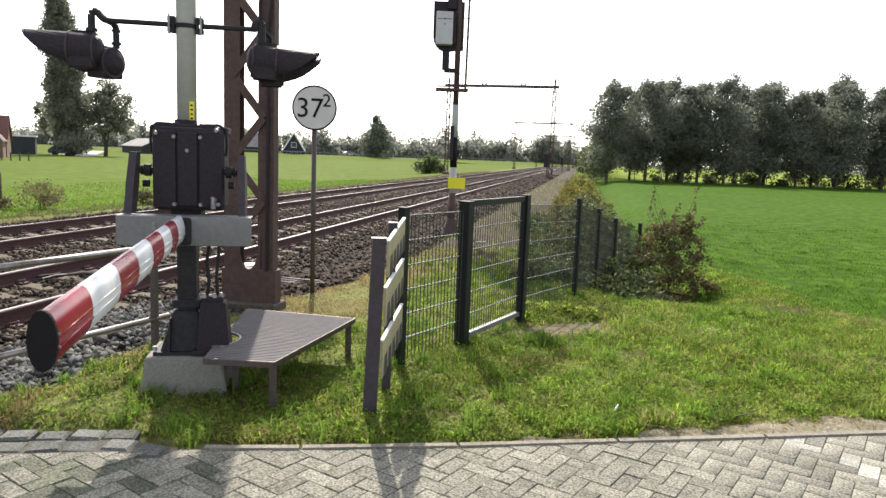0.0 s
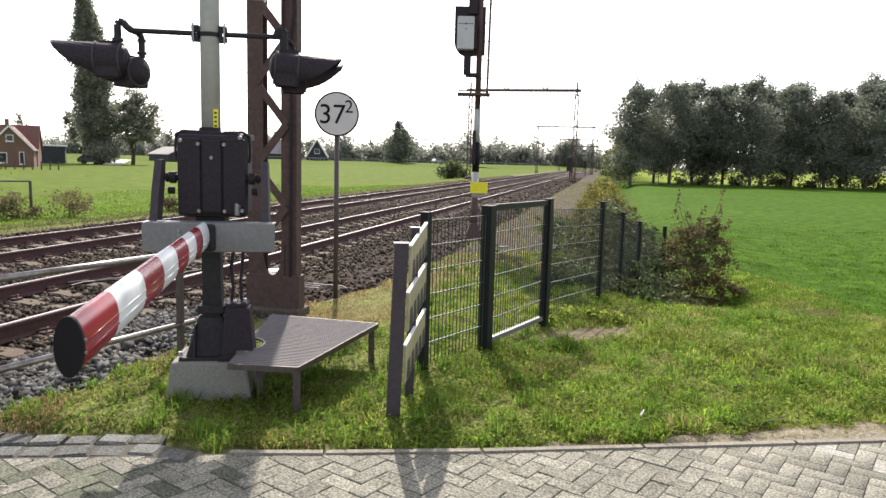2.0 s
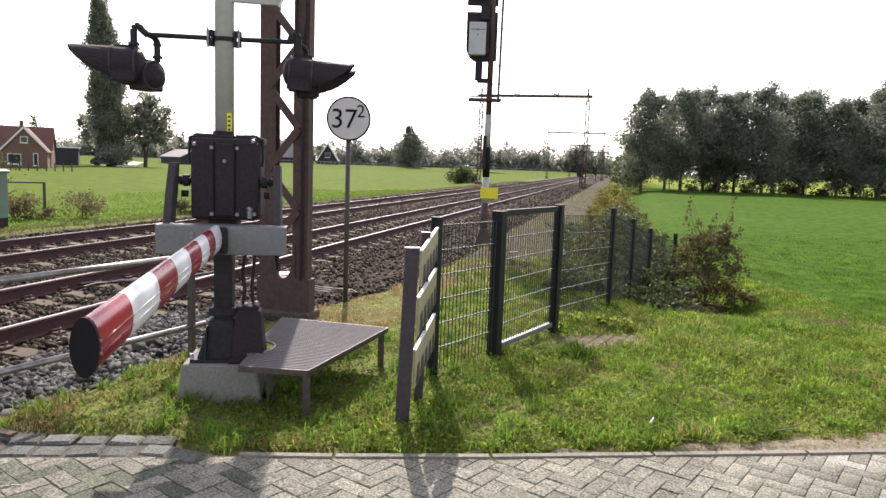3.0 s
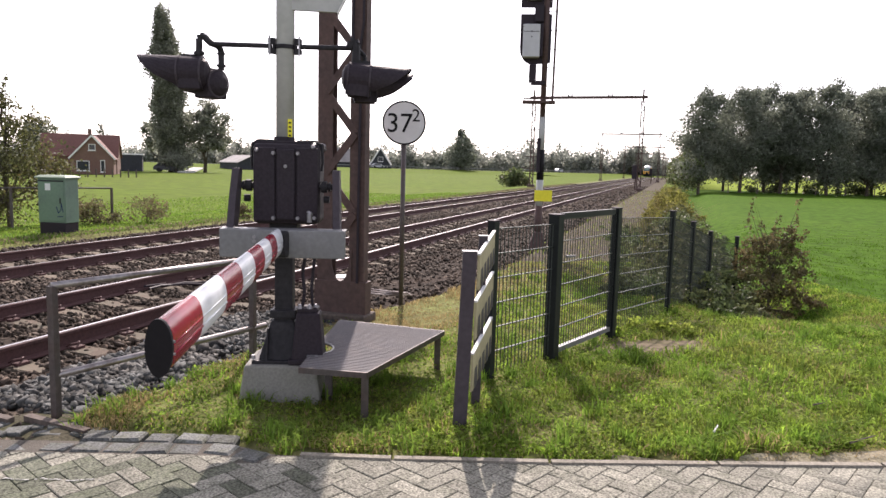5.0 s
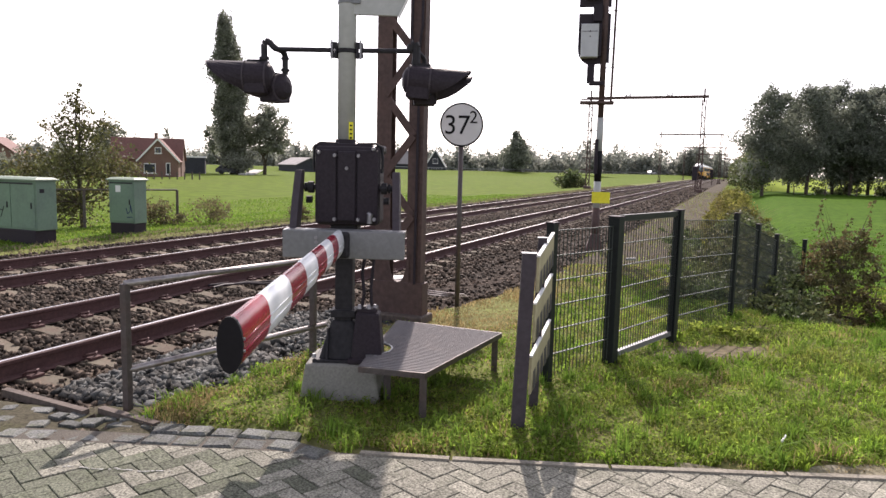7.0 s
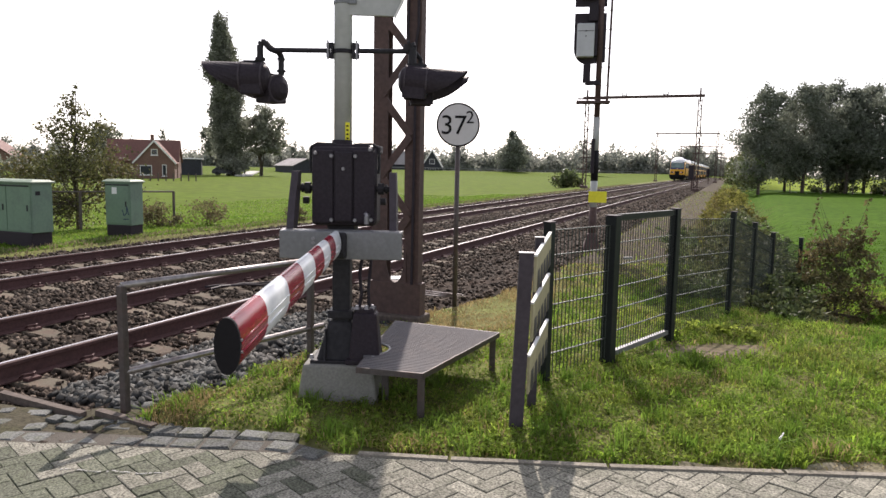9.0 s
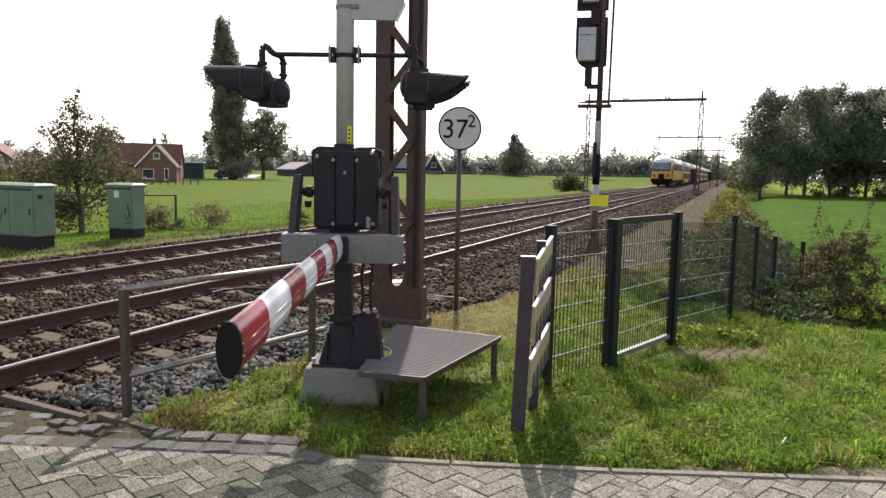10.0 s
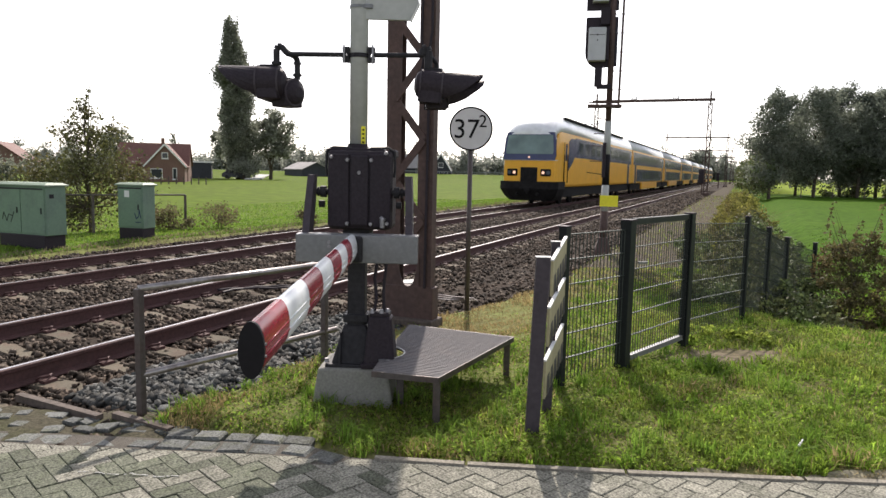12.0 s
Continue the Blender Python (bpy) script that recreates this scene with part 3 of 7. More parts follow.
near_b.sort(key=lambda p: -p[1] + 0.3 * abs(p[0] + 0.5))
far_b += near_b[300:]
for u, v, r in near_b[:300]:
    x, y = rf(u, v)
    shared("brick", me_moss if mossy(u) else me_brick, road, pose(x, y, rng2.uniform(-0.004, 0.003), rng2.uniform(-1.2, 1.2), rng2.uniform(-1.2, 1.2), 21 + 45 + r + rng2.uniform(-0.8, 0.8)))
tmp = brick_bm(0.2076, 0.1024, 0.05)
tv = np.array([v.co[:] for v in tmp.verts])
tf = [[v.index for v in f.verts] for f in tmp.faces]
tmp.free()
def brick_field(name, bricks, material):
    bv, bf = [], []
    for k, (u, v, r) in enumerate(bricks):
        x, y = rf(u, v)
        m = np.array(pose(x, y, rng2.uniform(-0.002, 0.002), 0, 0, 21 + 45 + r + rng2.uniform(-0.8, 0.8)))
        bv.append(tv @ m[:3, :3].T + m[:3, 3])
        bf += [[i + len(tv) * k for i in f] for f in tf]
    ob = new(name, cloud(name, np.concatenate(bv), bf, material))
    ob.parent = road
    tagged(ob, kind="stuff")


flags = [mossy(b[0]) for b in far_b]
brick_field("paving_bricks", [b for b, f in zip(far_b, flags) if not f], M_BRICK_FAR)
brick_field("mossy_bricks", [b for b, f in zip(far_b, flags) if f], M_BRICK_MOSS_FAR)

# bricks cut along the edge of the paving
bm, bm_pale = bmesh.new(), bmesh.new()
for u, v, r, rim in cut_b:
    into = bm_pale if abs(u - line_u(v)) < 0.07 else bm
    one = brick_bm(0.2076, 0.1024, 0.05)
    x, y = rf(u, v)
    bmesh.ops.transform(one, verts=one.verts[:], matrix=pose(x, y, rng2.uniform(-0.004, 0.001), 0, 0, 21 + 45 + r + rng2.uniform(-0.8, 0.8)))
    side = Vector((-math.sin(RA), math.cos(RA), 0))
    got = bmesh.ops.bisect_plane(one, geom=one.verts[:] + one.edges[:] + one.faces[:], plane_co=(*rf(u, rim), 0), plane_no=side, clear_outer=True)
    cut = [e for e in got["geom_cut"] if isinstance(e, bmesh.types.BMEdge)]
    if cut:
        bmesh.ops.holes_fill(one, edges=cut)
    me = bpy.data.meshes.new("cut_brick")
    one.to_mesh(me)
    one.free()
    into.from_mesh(me)
    bpy.data.meshes.remove(me)
tagged(part("cut_bricks", bm, M_BRICK_FAR, road), kind="stuff")
for u, v, r in pale_b:
    one = brick_bm(0.2076, 0.1024, 0.05)
    x, y = rf(u, v)
    bmesh.ops.transform(one, verts=one.verts[:], matrix=pose(x, y, rng2.uniform(-0.002, 0.002), 0, 0, 21 + 45 + r + rng2.uniform(-0.8, 0.8)))
    me = bpy.data.meshes.new("pale_brick")
    one.to_mesh(me)
    one.free()
    bm_pale.from_mesh(me)
    bpy.data.meshes.remove(me)
tagged(part("painted_bricks", bm_pale, M_BRICK_PALE, road, "bricks with a worn white line"), kind="stuff")

# an old pale scuffed line across the bricks
bm = bmesh.new()
for k in range(26):
    if k % 7 == 3:
        continue
    u = -2.16 + 0.024 * k
    v = 3.675 + 0.008 * math.sin(k * 0.6) - 0.0009 * k + rng2.uniform(-0.006, 0.006)
    w = rng2.uniform(0.004, 0.011)
    (xa, ya), (xb, yb) = rf(u, v), rf(u + rng2.uniform(0.012, 0.026), v + rng2.uniform(-0.004, 0.004))
    bar(bm, (xa, ya, 0.0045), (xb, yb, 0.0045), w, 0.003)
part("chalk_line", bm, M_CHALK, road, "faint broken chalk line")

kerb_meshes = [mesh_of("kerb_brick", brick_bm(l, w, 0.07, 0.014), M_KERB) for l, w in ((0.182, 0.145), (0.170, 0.138), (0.187, 0.150))]
for row, (off, z) in enumerate(((-0.005, 0.002), (0.158, 0.009))):
    for k in range(5 if row else 16):
        u = -3.75 + 0.193 * k + 1.92 * row + rng2.uniform(-0.012, 0.012)
        v = edge_at(u) + 0.03 + off - 0.12
        x, y = rf(u, v)
        dv = math.degrees(math.atan2(edge_at(u + 0.1) - edge_at(u - 0.1), 0.2))
        shared("kerb_brick", kerb_meshes[rng2.randrange(3)], road, pose(x, y, z - 0.006 + rng2.uniform(-0.010, 0.007), rng2.uniform(-3, 3), rng2.uniform(-2.5, 2.5), 21 + dv + rng2.uniform(-5, 5)))
bm = bmesh.new()
for u0, u1 in ((-0.55, -0.02), (0.0, 0.9), (0.92, 1.9), (1.92, 2.9), (2.92, 3.9)):
    (xa, ya), (xb, yb) = rf(u0, edge_at(u0) - 0.02), rf(u1, edge_at(u1) - 0.02)
    bar(bm, (xa, ya, -0.010), (xb, yb, -0.010), 0.045, 0.042)
part("edging_strip", bm, M_EDGING, road, "narrow concrete edging strip along the verge")

for (ua, va), (ub, vb) in (((-3.3, 4.92), (-2.5, 4.55)), ((-2.42, 4.6), (-1.93, 4.36))):
    bm = bmesh.new()
    (xa, ya), (xb, yb) = rf(ua, va), rf(ub, vb)
    bar(bm, (xa, ya, -0.012), (xb, yb, -0.018), 0.055, 0.055)
    ob = part("timber_baulk", bm, M_TIMBER, None)
    tagged(ob, "weathered brown timber baulk lying in the verge by the road", "timber", "timbers by the crossing")

# broken slabs trodden into the dirt
for k in range(30):
    l, w = rng2.uniform(0.09, 0.20), rng2.uniform(0.07, 0.13)
    bm = bmesh.new()
    corners = [(sx * l / 2 * rng2.uniform(0.7, 1.05), sy * w / 2 * rng2.uniform(0.7, 1.05)) for sx, sy in ((-1, -1), (1, -1), (1, 1), (-1, 1))]
    if k % 3 == 0:
        corners.insert(3, (rng2.uniform(-0.1, 0.1) * l, w * 0.55))
    ring = lambda q, z: [(x * q, y * q, z) for x, y in corners]
    loft(bm, [ring(1.0, -0.05), ring(1.0, -0.007), ring(0.92, 0.0)])
    ob = part("broken_slab", bm, M_KERB, None)
    u, v = -4.25 + 0.085 * k + rng2.uniform(-0.05, 0.05), 4.36 + 0.13 * (k % 3) * (1 if k < 20 else 0.5) + rng2.uniform(-0.04, 0.04)
    ob.matrix_basis = pose(*rf(u, v), rng2.uniform(-0.018, -0.002), rng2.uniform(-4, 4), rng2.uniform(-4, 4), 21 + rng2.uniform(-25, 25))
    tagged(ob, "broken grey paving slab trodden into the dirt", "paving slab", "broken slabs by the crossing")

# trodden dirt between the kerb and the ballast
du, dv_ = np.meshgrid(np.linspace(-5.2, -1.7, 40), np.linspace(4.1, 4.95, 14))
dx_, dy_ = du * math.cos(RA) - dv_ * math.sin(RA), du * math.sin(RA) + dv_ * math.cos(RA)
dz_ = -0.022 + 0.014 * np.sin(du * 7 + dv_ * 5) + 0.008 * np.sin(du * 17) - 0.10 * smooth_step(4.68, 4.95, dv_) - 0.06 * smooth_step(-2.1, -1.7, du)
di = np.arange(du.size).reshape(du.shape)
dq = np.stack([di[:-1, :-1], di[:-1, 1:], di[1:, 1:], di[1:, :-1]], -1).reshape(-1, 4)
tagged(new("dirt_strip", cloud("dirt_strip", np.stack([dx_, dy_, dz_], -1).reshape(-1, 3), dq, M_DIRT, True)), "trodden brown dirt between the kerb and the ballast", "dirt", kind="structure")

# ---- barrier ----
barrier = thing("crossing_barrier", pose(*rf(-0.845, 5.2), 0, 0, 0, 21), "grey and black crossing barrier with lowered red and white arm", "barrier")
bm = bmesh.new()
box(bm, (0, 0.02, 0.10), (0.60, 0.52, 0.30), 0.02, taper=0.86)
part("foundation", bm, M_CONC, barrier, "weathered concrete foundation block")
bm = bmesh.new()
box(bm, (-0.005, 0.0, 0.40), (0.34, 0.30, 0.30), 0.012, taper=0.5)
pedestal = part("pedestal", bm, M_BLACK, barrier)
bm = bmesh.new()
box(bm, (0.0, 0, 0.26), (0.42, 0.36, 0.03), 0.006)
part("base_flange", bm, M_BLACK, pedestal)
for s in (-1, 1):
    bm = bmesh.new()
    box(bm, (s * 0.105, -0.03, 0.38), (0.018, 0.30, 0.24), 0.004, taper=0.6)
    part("rib", bm, M_BLACK, pedestal)
bm = bmesh.new()
box(bm, (0, 0, 0.82), (0.13, 0.13, 0.58), 0.008)
part("column", bm, M_BLACK, pedestal)
bm = bmesh.new()
box(bm, (0.0, 0, 0.60), (0.19, 0.18, 0.06), 0.008)
part("column_collar", bm, M_BLACK, pedestal)
bm = bmesh.new()
box(bm, (0.0, 0.02, 1.2), (0.20, 0.20, 0.24), 0.008)
part("column_head", bm, M_BLACK, pedestal)
bm = bmesh.new()
box(bm, (0.19, -0.08, 0.445), (0.235, 0.22, 0.37), 0.02, taper=0.72)
box(bm, (0.185, -0.07, 0.64), (0.15, 0.14, 0.04), 0.012)
box(bm, (0.19, -0.08, 0.27), (0.27, 0.25, 0.04), 0.008)
part("motor_box", bm, M_PLASTIC, barrier)
bm = bmesh.new()
tube(bm, [(0.13, -0.05, 0.62), (0.15, -0.04, 0.75), (0.13, 0.0, 0.9), (0.15, 0.02, 1.05)], 0.013)
tube(bm, [(0.21, -0.05, 0.62), (0.2, -0.03, 0.8), (0.22, 0.0, 1.05)], 0.012)
part("cable", bm, M_PLASTIC, barrier)
for p in ((0.13, -0.13, 0.655), (0.2, -0.13, 0.655), (0.24, -0.10, 0.655), (0.30, -0.17, 0.285), (0.22, -0.24, 0.29), (0.26, -0.22, 0.30), (-0.2, -0.16, 0.285), (0.2, -0.17, 0.29)):
    bm = bmesh.new()
    rod(bm, p, (p[0], p[1], p[2] + 0.03), 0.018, 0.012, 8)
    part("bolt", bm, M_BOLT, barrier)
bm = bmesh.new()
box(bm, (0.0, -0.02, 1.565), (0.47, 0.30, 0.57), 0.035)
drive = part("drive_housing", bm, M_PLASTIC, barrier, "black drive housing")
drive.matrix_basis = pose(0.035, 0, -0.01)
bm = bmesh.new()
box(bm, (0.0, -0.18, 1.56), (0.13, 0.03, 0.5), 0.012)
part("cover_rib", bm, M_PLASTIC, drive)
bm = bmesh.new()
rod(bm, (-0.043, 0.02, 1.83), (-0.043, 0.02, 1.90), 0.078, 0.074, 24)
box(bm, (-0.03, -0.05, 1.85), (0.40, 0.16, 0.035), 0.012)
part("cover_collar", bm, M_PLASTIC, drive)
bm = bmesh.new()
rod(bm, (0.17, -0.205, 1.30), (0.17, -0.205, 1.36), 0.018, 0.018, 10)
rod(bm, (0.17, -0.205, 1.36), (0.18, -0.205, 1.375), 0.026, 0.02, 10)
part("cable_gland", bm, M_BOLT, drive)
for s in (-1, 1):
    bm = bmesh.new()
    box(bm, (s * 0.15, -0.176, 1.56), (0.15, 0.02, 0.52), 0.008)
    part("cover_panel", bm, M_PLASTIC, drive)
    bm = bmesh.new()
    box(bm, (s * 0.225, -0.02, 1.83), (0.06, 0.2, 0.06), 0.015)
    part("cover_ear", bm, M_PLASTIC, drive)
for s in (-1, 1):
    bm = bmesh.new()
    tube(bm, [(s * 0.07, -0.12, 1.865), (s * 0.2, -0.12, 1.87), (s * 0.245, -0.12, 1.84), (s * 0.25, -0.12, 1.72), (s * 0.243, -0.12, 1.66)], 0.009, 6)
    part("cover_handle", bm, M_BLACK, drive)
for x, z in ((-0.085, 1.78), (0.085, 1.78), (-0.085, 1.325), (0.085, 1.325), (0.0, 1.69), (0.19, 1.83), (-0.2, 1.8), (0.2, 1.33)):
    bm = bmesh.new()
    rod(bm, (x, -0.18, z), (x, -0.205, z), 0.016, 0.012, 10)
    part("cover_bolt", bm, M_BOLT, drive)
bm = bmesh.new()
rod(bm, (-0.36, -0.13, 1.55), (0.37, -0.13, 1.55), 0.022)
for s in (-1, 1):
    rod(bm, (s * 0.245, -0.13, 1.55), (s * 0.285, -0.13, 1.55), 0.042)
    rod(bm, (s * 0.295, -0.13, 1.55), (s * 0.31, -0.13, 1.55), 0.034)
    rod(bm, (s * 0.26, -0.12, 1.46), (s * 0.30, -0.12, 1.46), 0.026)
part("shaft", bm, M_BLACK, drive)
for s in (-1, 1):
    bm = bmesh.new()
    a, b = (s * 0.345 + 0.045, -0.18, 1.66), (s * 0.36 + 0.05, -0.30, 1.24)
    ring = lambda c, w: [(c[0] - 0.024, c[1] - w, c[2]), (c[0] + 0.024, c[1] - w, c[2]), (c[0] + 0.024, c[1] + w, c[2]), (c[0] - 0.024, c[1] + w, c[2])]
    loft(bm, [ring(b, 0.07), ring(((a[0] + b[0]) / 2, -0.23, 1.47), 0.075), ring(a, 0.05)])
    part("side_lever", bm, M_POST, barrier)
bm = bmesh.new()
box(bm, (0.065, -0.46, 1.165), (0.83, 0.06, 0.19), 0.006)
box(bm, (0.065, -0.41, 1.257), (0.83, 0.12, 0.008))
beam = part("cross_beam", bm, M_GALV, barrier, "galvanised steel cross beam")
for z in (1.21, 1.18):
    bm = bmesh.new()
    rod(bm, (-0.12, -0.485, z), (-0.12, -0.50, z), 0.012, 0.012, 8)
    part("beam_bolt", bm, M_BOLT, beam)
bm = bmesh.new()
box(bm, (0.06, -0.50, 1.165), (0.10, 0.05, 0.18), 0.02)
part("arm_socket", bm, M_BLACK, beam)
# the arm: an oval tube in bands
arm0, arm1 = Vector((0.035, -0.50, 1.178)), Vector((0.121, -3.0, 1.117))
def arm_ring(s, k=1.0):
    c = arm1.lerp(arm0, s)
    return [(c.x + 0.041 * k * math.cos(a), c.y, c.z + 0.090 * k * math.sin(a)) for a in [2 * math.pi * i / 24 for i in range(24)]]
cuts = [0.0, 0.15, 0.31, 0.45, 0.58, 0.70, 0.80, 0.89, 1.0]
arm = None
for k, (a, b) in enumerate(zip(cuts, cuts[1:])):
    bm = bmesh.new()
    loft(bm, [arm_ring(a), arm_ring(b)], caps=False)
    for s in (0.028, -0.005):
        pa, pb = arm1.lerp(arm0, a), arm1.lerp(arm0, b)
        bar(bm, (pa.x + 0.0395, pa.y, pa.z + s - 0.02), (pb.x + 0.0395, pb.y, pb.z + s - 0.02), 0.006, 0.006)
    ob = part("arm_band", bm, M_WHITE if k % 2 else M_RED, barrier, "white band" if k % 2 else "red band", True)
bm = bmesh.new()
loft(bm, [[(x, y - 0.012, z) for x, y, z in arm_ring(0.0, 1.05)], [(x, y + 0.004, z) for x, y, z in arm_ring(0.0, 1.05)]])
cap = part("end_cap", bm, M_SIGNBLACK, barrier, "black end cap")
for z in (-0.02, 0.02):
    for s in (-1, 1):
        bm = bmesh.new()
        w = 0.043 * math.sqrt(max(0.05, 1 - (z / 0.092) ** 2))
        rod(bm, (arm1.x + s * w, arm1.y + 0.0, arm1.z + z), (arm1.x + s * (w + 0.006), arm1.y + 0.0, arm1.z + z), 0.005, seg=6)
        part("cap_screw", bm, M_BOLT, cap)
bm = bmesh.new()
rod(bm, (-0.008, 0.06, 1.78), (-0.008, 0.06, 4.2), 0.067, 0.065, 28)
mast = part("mast", bm, M_MAST, barrier, "pale grey steel mast", True)
bm = bmesh.new()
box(bm, (0.036, -0.006, 1.945), (0.032, 0.008, 0.145))
part("yellow_sticker", bm, M_YELLOW, mast, "narrow yellow sticker with dark print")
bm = bmesh.new()
for z in (1.91, 1.94, 1.97, 2.0):
    box(bm, (0.036, -0.0105, z - 0.008), (0.016, 0.003, 0.012))
part("sticker_print", bm, M_SIGNBLACK, mast)
for s in (-1, 1):
    bm = bmesh.new()
    loft(bm, [[(s * x - 0.008, y, z) for x, z in ((0.070, 2.48), (0.118, 2.485), (0.118, 2.515), (0.085, 2.52), (0.085, 2.55), (0.118, 2.555), (0.118, 2.588), (0.070, 2.592))] for y in (0.02, 0.08)])
    clamp = part("mast_clamp", bm, M_BLACK, barrier, "black pipe clamp")
    bm = bmesh.new()
    rod(bm, (s * 0.105 - 0.008, 0.015, 2.605), (s * 0.105 - 0.008, 0.015, 2.468), 0.007, seg=6)
    part("clamp_bolt", bm, M_BOLT, clamp)
bm = bmesh.new()
rod(bm, (-0.008, 0.06, 2.515), (-0.008, 0.06, 2.545), 0.074, 0.074, 24)
part("clamp_band", bm, M_BLACK, barrier)
bm = bmesh.new()
tube(bm, [(-0.52, 0.03, 2.532), (-0.10, 0.04, 2.535)], 0.018, 12)
tube(bm, [(0.09, 0.04, 2.535), (0.47, 0.03, 2.537)], 0.018, 12)
tube(bm, [(-0.52, 0.03, 2.532), (-0.55, 0.03, 2.555), (-0.575, 0.03, 2.585), (-0.60, 0.03, 2.588), (-0.612, 0.03, 2.565), (-0.612, 0.03, 2.43)], 0.024, 10)
rod(bm, (-0.612, 0.03, 2.475), (-0.612, 0.03, 2.455), 0.038, 0.038, 12)
tube(bm, [(-0.535, 0.03, 2.54), (-0.49, 0.08, 2.525), (-0.478, 0.11, 2.50), (-0.478, 0.11, 2.36)], 0.022, 10)
rod(bm, (-0.478, 0.11, 2.40), (-0.478, 0.11, 2.385), 0.034, 0.034, 12)
rod(bm, (-0.478, 0.11, 2.485), (-0.478, 0.11, 2.47), 0.03, 0.03, 12)
tube(bm, [(0.455, 0.03, 2.537), (0.468, 0.03, 2.58), (0.49, 0.03, 2.59), (0.502, 0.03, 2.565), (0.502, 0.03, 2.43)], 0.03, 12)
tube(bm, [(0.49, 0.05, 2.56), (0.555, 0.12, 2.50), (0.565, 0.14, 2.40)], 0.018, 8)
part("lamp_bracket", bm, M_BLACK, barrier)


def lamp_unit(c, yaw, hood, r=0.116, droop=0.0):
    """A flashing lamp: a drum with a shallow domed back, a terminal box below and a long cut-away hood."""
    rot = Matrix.Rotation(radians(yaw), 3, "Z") @ Matrix.Rotation(radians(droop), 3, "Y")
    place = lambda p: Vector(c) + rot @ Vector(p)
    bm = bmesh.new()
    rod(bm, place((0.0, 0, 0)), place((0.155, 0, 0)), r, r * 0.97, 28)
    rod(bm, place((0.155, 0, 0)), place((0.185, 0, 0)), r * 0.93, r * 0.74, 28)
    rod(bm, place((0.185, 0, 0)), place((0.203, 0, 0)), r * 0.74, r * 0.4, 28)
    unit = part("flashing_lamp", bm, M_PLASTIC, barrier, "black flashing lamp with a long hood")
    for x0, x1, k in ((-0.008, 0.004, 1.05), (0.150, 0.160, 1.03)):
        bm = bmesh.new()
        rod(bm, place((x0, 0, 0)), place((x1, 0, 0)), r * k, r * k, 28)
        part("flange", bm, M_POST, unit)
    bm = bmesh.new()
    box(bm, place((0.08, 0, -r * 0.56)), (0.15, r * 1.75, r * 1.02), 0.010, rot=rot)
    part("terminal_box", bm, M_PLASTIC, unit)
    bm = bmesh.new()
    box(bm, place((0.06, 0, r * 1.02)), (0.10, 0.05, 0.016), 0.004, rot=rot)
    part("mount", bm, M_BLACK, unit)
    bm = bmesh.new()
    rings = []
    for s, lo in ((0.0, -0.80), (0.05, -0.66), (0.10, -0.48), (0.15, -0.24), (0.20, 0.10), (0.25, 0.52), (hood, 0.92)):
        a0 = math.asin(lo)
        fan = [math.pi - a0 - (math.pi - 2 * a0) * i / 16 for i in range(17)]
        ring = [place((-0.008 - s, r * math.cos(a), r * math.sin(a))) for a in fan]
        inner = [place((-0.008 - s, (r - 0.005) * math.cos(a), (r - 0.005) * math.sin(a))) for a in reversed(fan)]
        rings.append(ring + inner)
    loft(bm, rings)
    part("hood", bm, M_PLASTIC, unit)
    bm = bmesh.new()
    rod(bm, place((-0.009, 0, 0)), place((-0.016, 0, 0)), r * 0.88, r * 0.84, 24)
    part("lens", bm, M_TGLASS, unit)


lamp_unit((-0.742, 0.03, 2.328), 0, 0.287)
lamp_unit((-0.625, 0.15, 2.262), -30, 0.24, 0.100)
lamp_unit((0.607, 0.03, 2.318), 180, 0.285, 0.112, -4)
lamp_unit((0.640, 0.16, 2.285), 188, 0.270, 0.104)
bm = bmesh.new()
plate = [(0.02, 2.815), (0.045, 2.788), (0.362, 2.783), (0.425, 2.905), (0.425, 3.25), (0.02, 3.25)]
loft(bm, [[(x, 0.02, z) for x, z in plate], [(x, 0.055, z) for x, z in plate]])
part("sign_back", bm, M_MAST, barrier, "grey back of a sign plate")
bm = bmesh.new()
loft(bm, [[(x, y, z) for x, z in ((0.366, 2.776), (0.372, 2.771), (0.436, 2.899), (0.43, 2.904))] for y in (0.0, 0.06)])
part("sign_rim", bm, M_TRIM, barrier)
bm = bmesh.new()
rod(bm, (-0.008, 0.06, 2.865), (-0.008, 0.06, 2.885), 0.072, 0.072, 24)
box(bm, (0.05, 0.03, 2.875), (0.09, 0.05, 0.03), 0.004)
part("sign_band", bm, M_GALV, barrier)

# ---- platform, posts and signs by the crossing ----
plat = thing("service_platform", pose(*rf(-0.1, 5.45), 0.0, 0, 0, 21), "low grey steel grating platform on thin legs beside the barrier", "platform")
PC = [(-0.568, -0.745), (-0.103, -0.85), (0.484, 0.39), (-0.433, 0.76)]
PZ = 0.315
NOTCH = (-0.61, -0.23, 0.225)


def left_of_notch(x, y):
    return (x - NOTCH[0]) ** 2 + (y - NOTCH[1]) ** 2 < NOTCH[2] ** 2


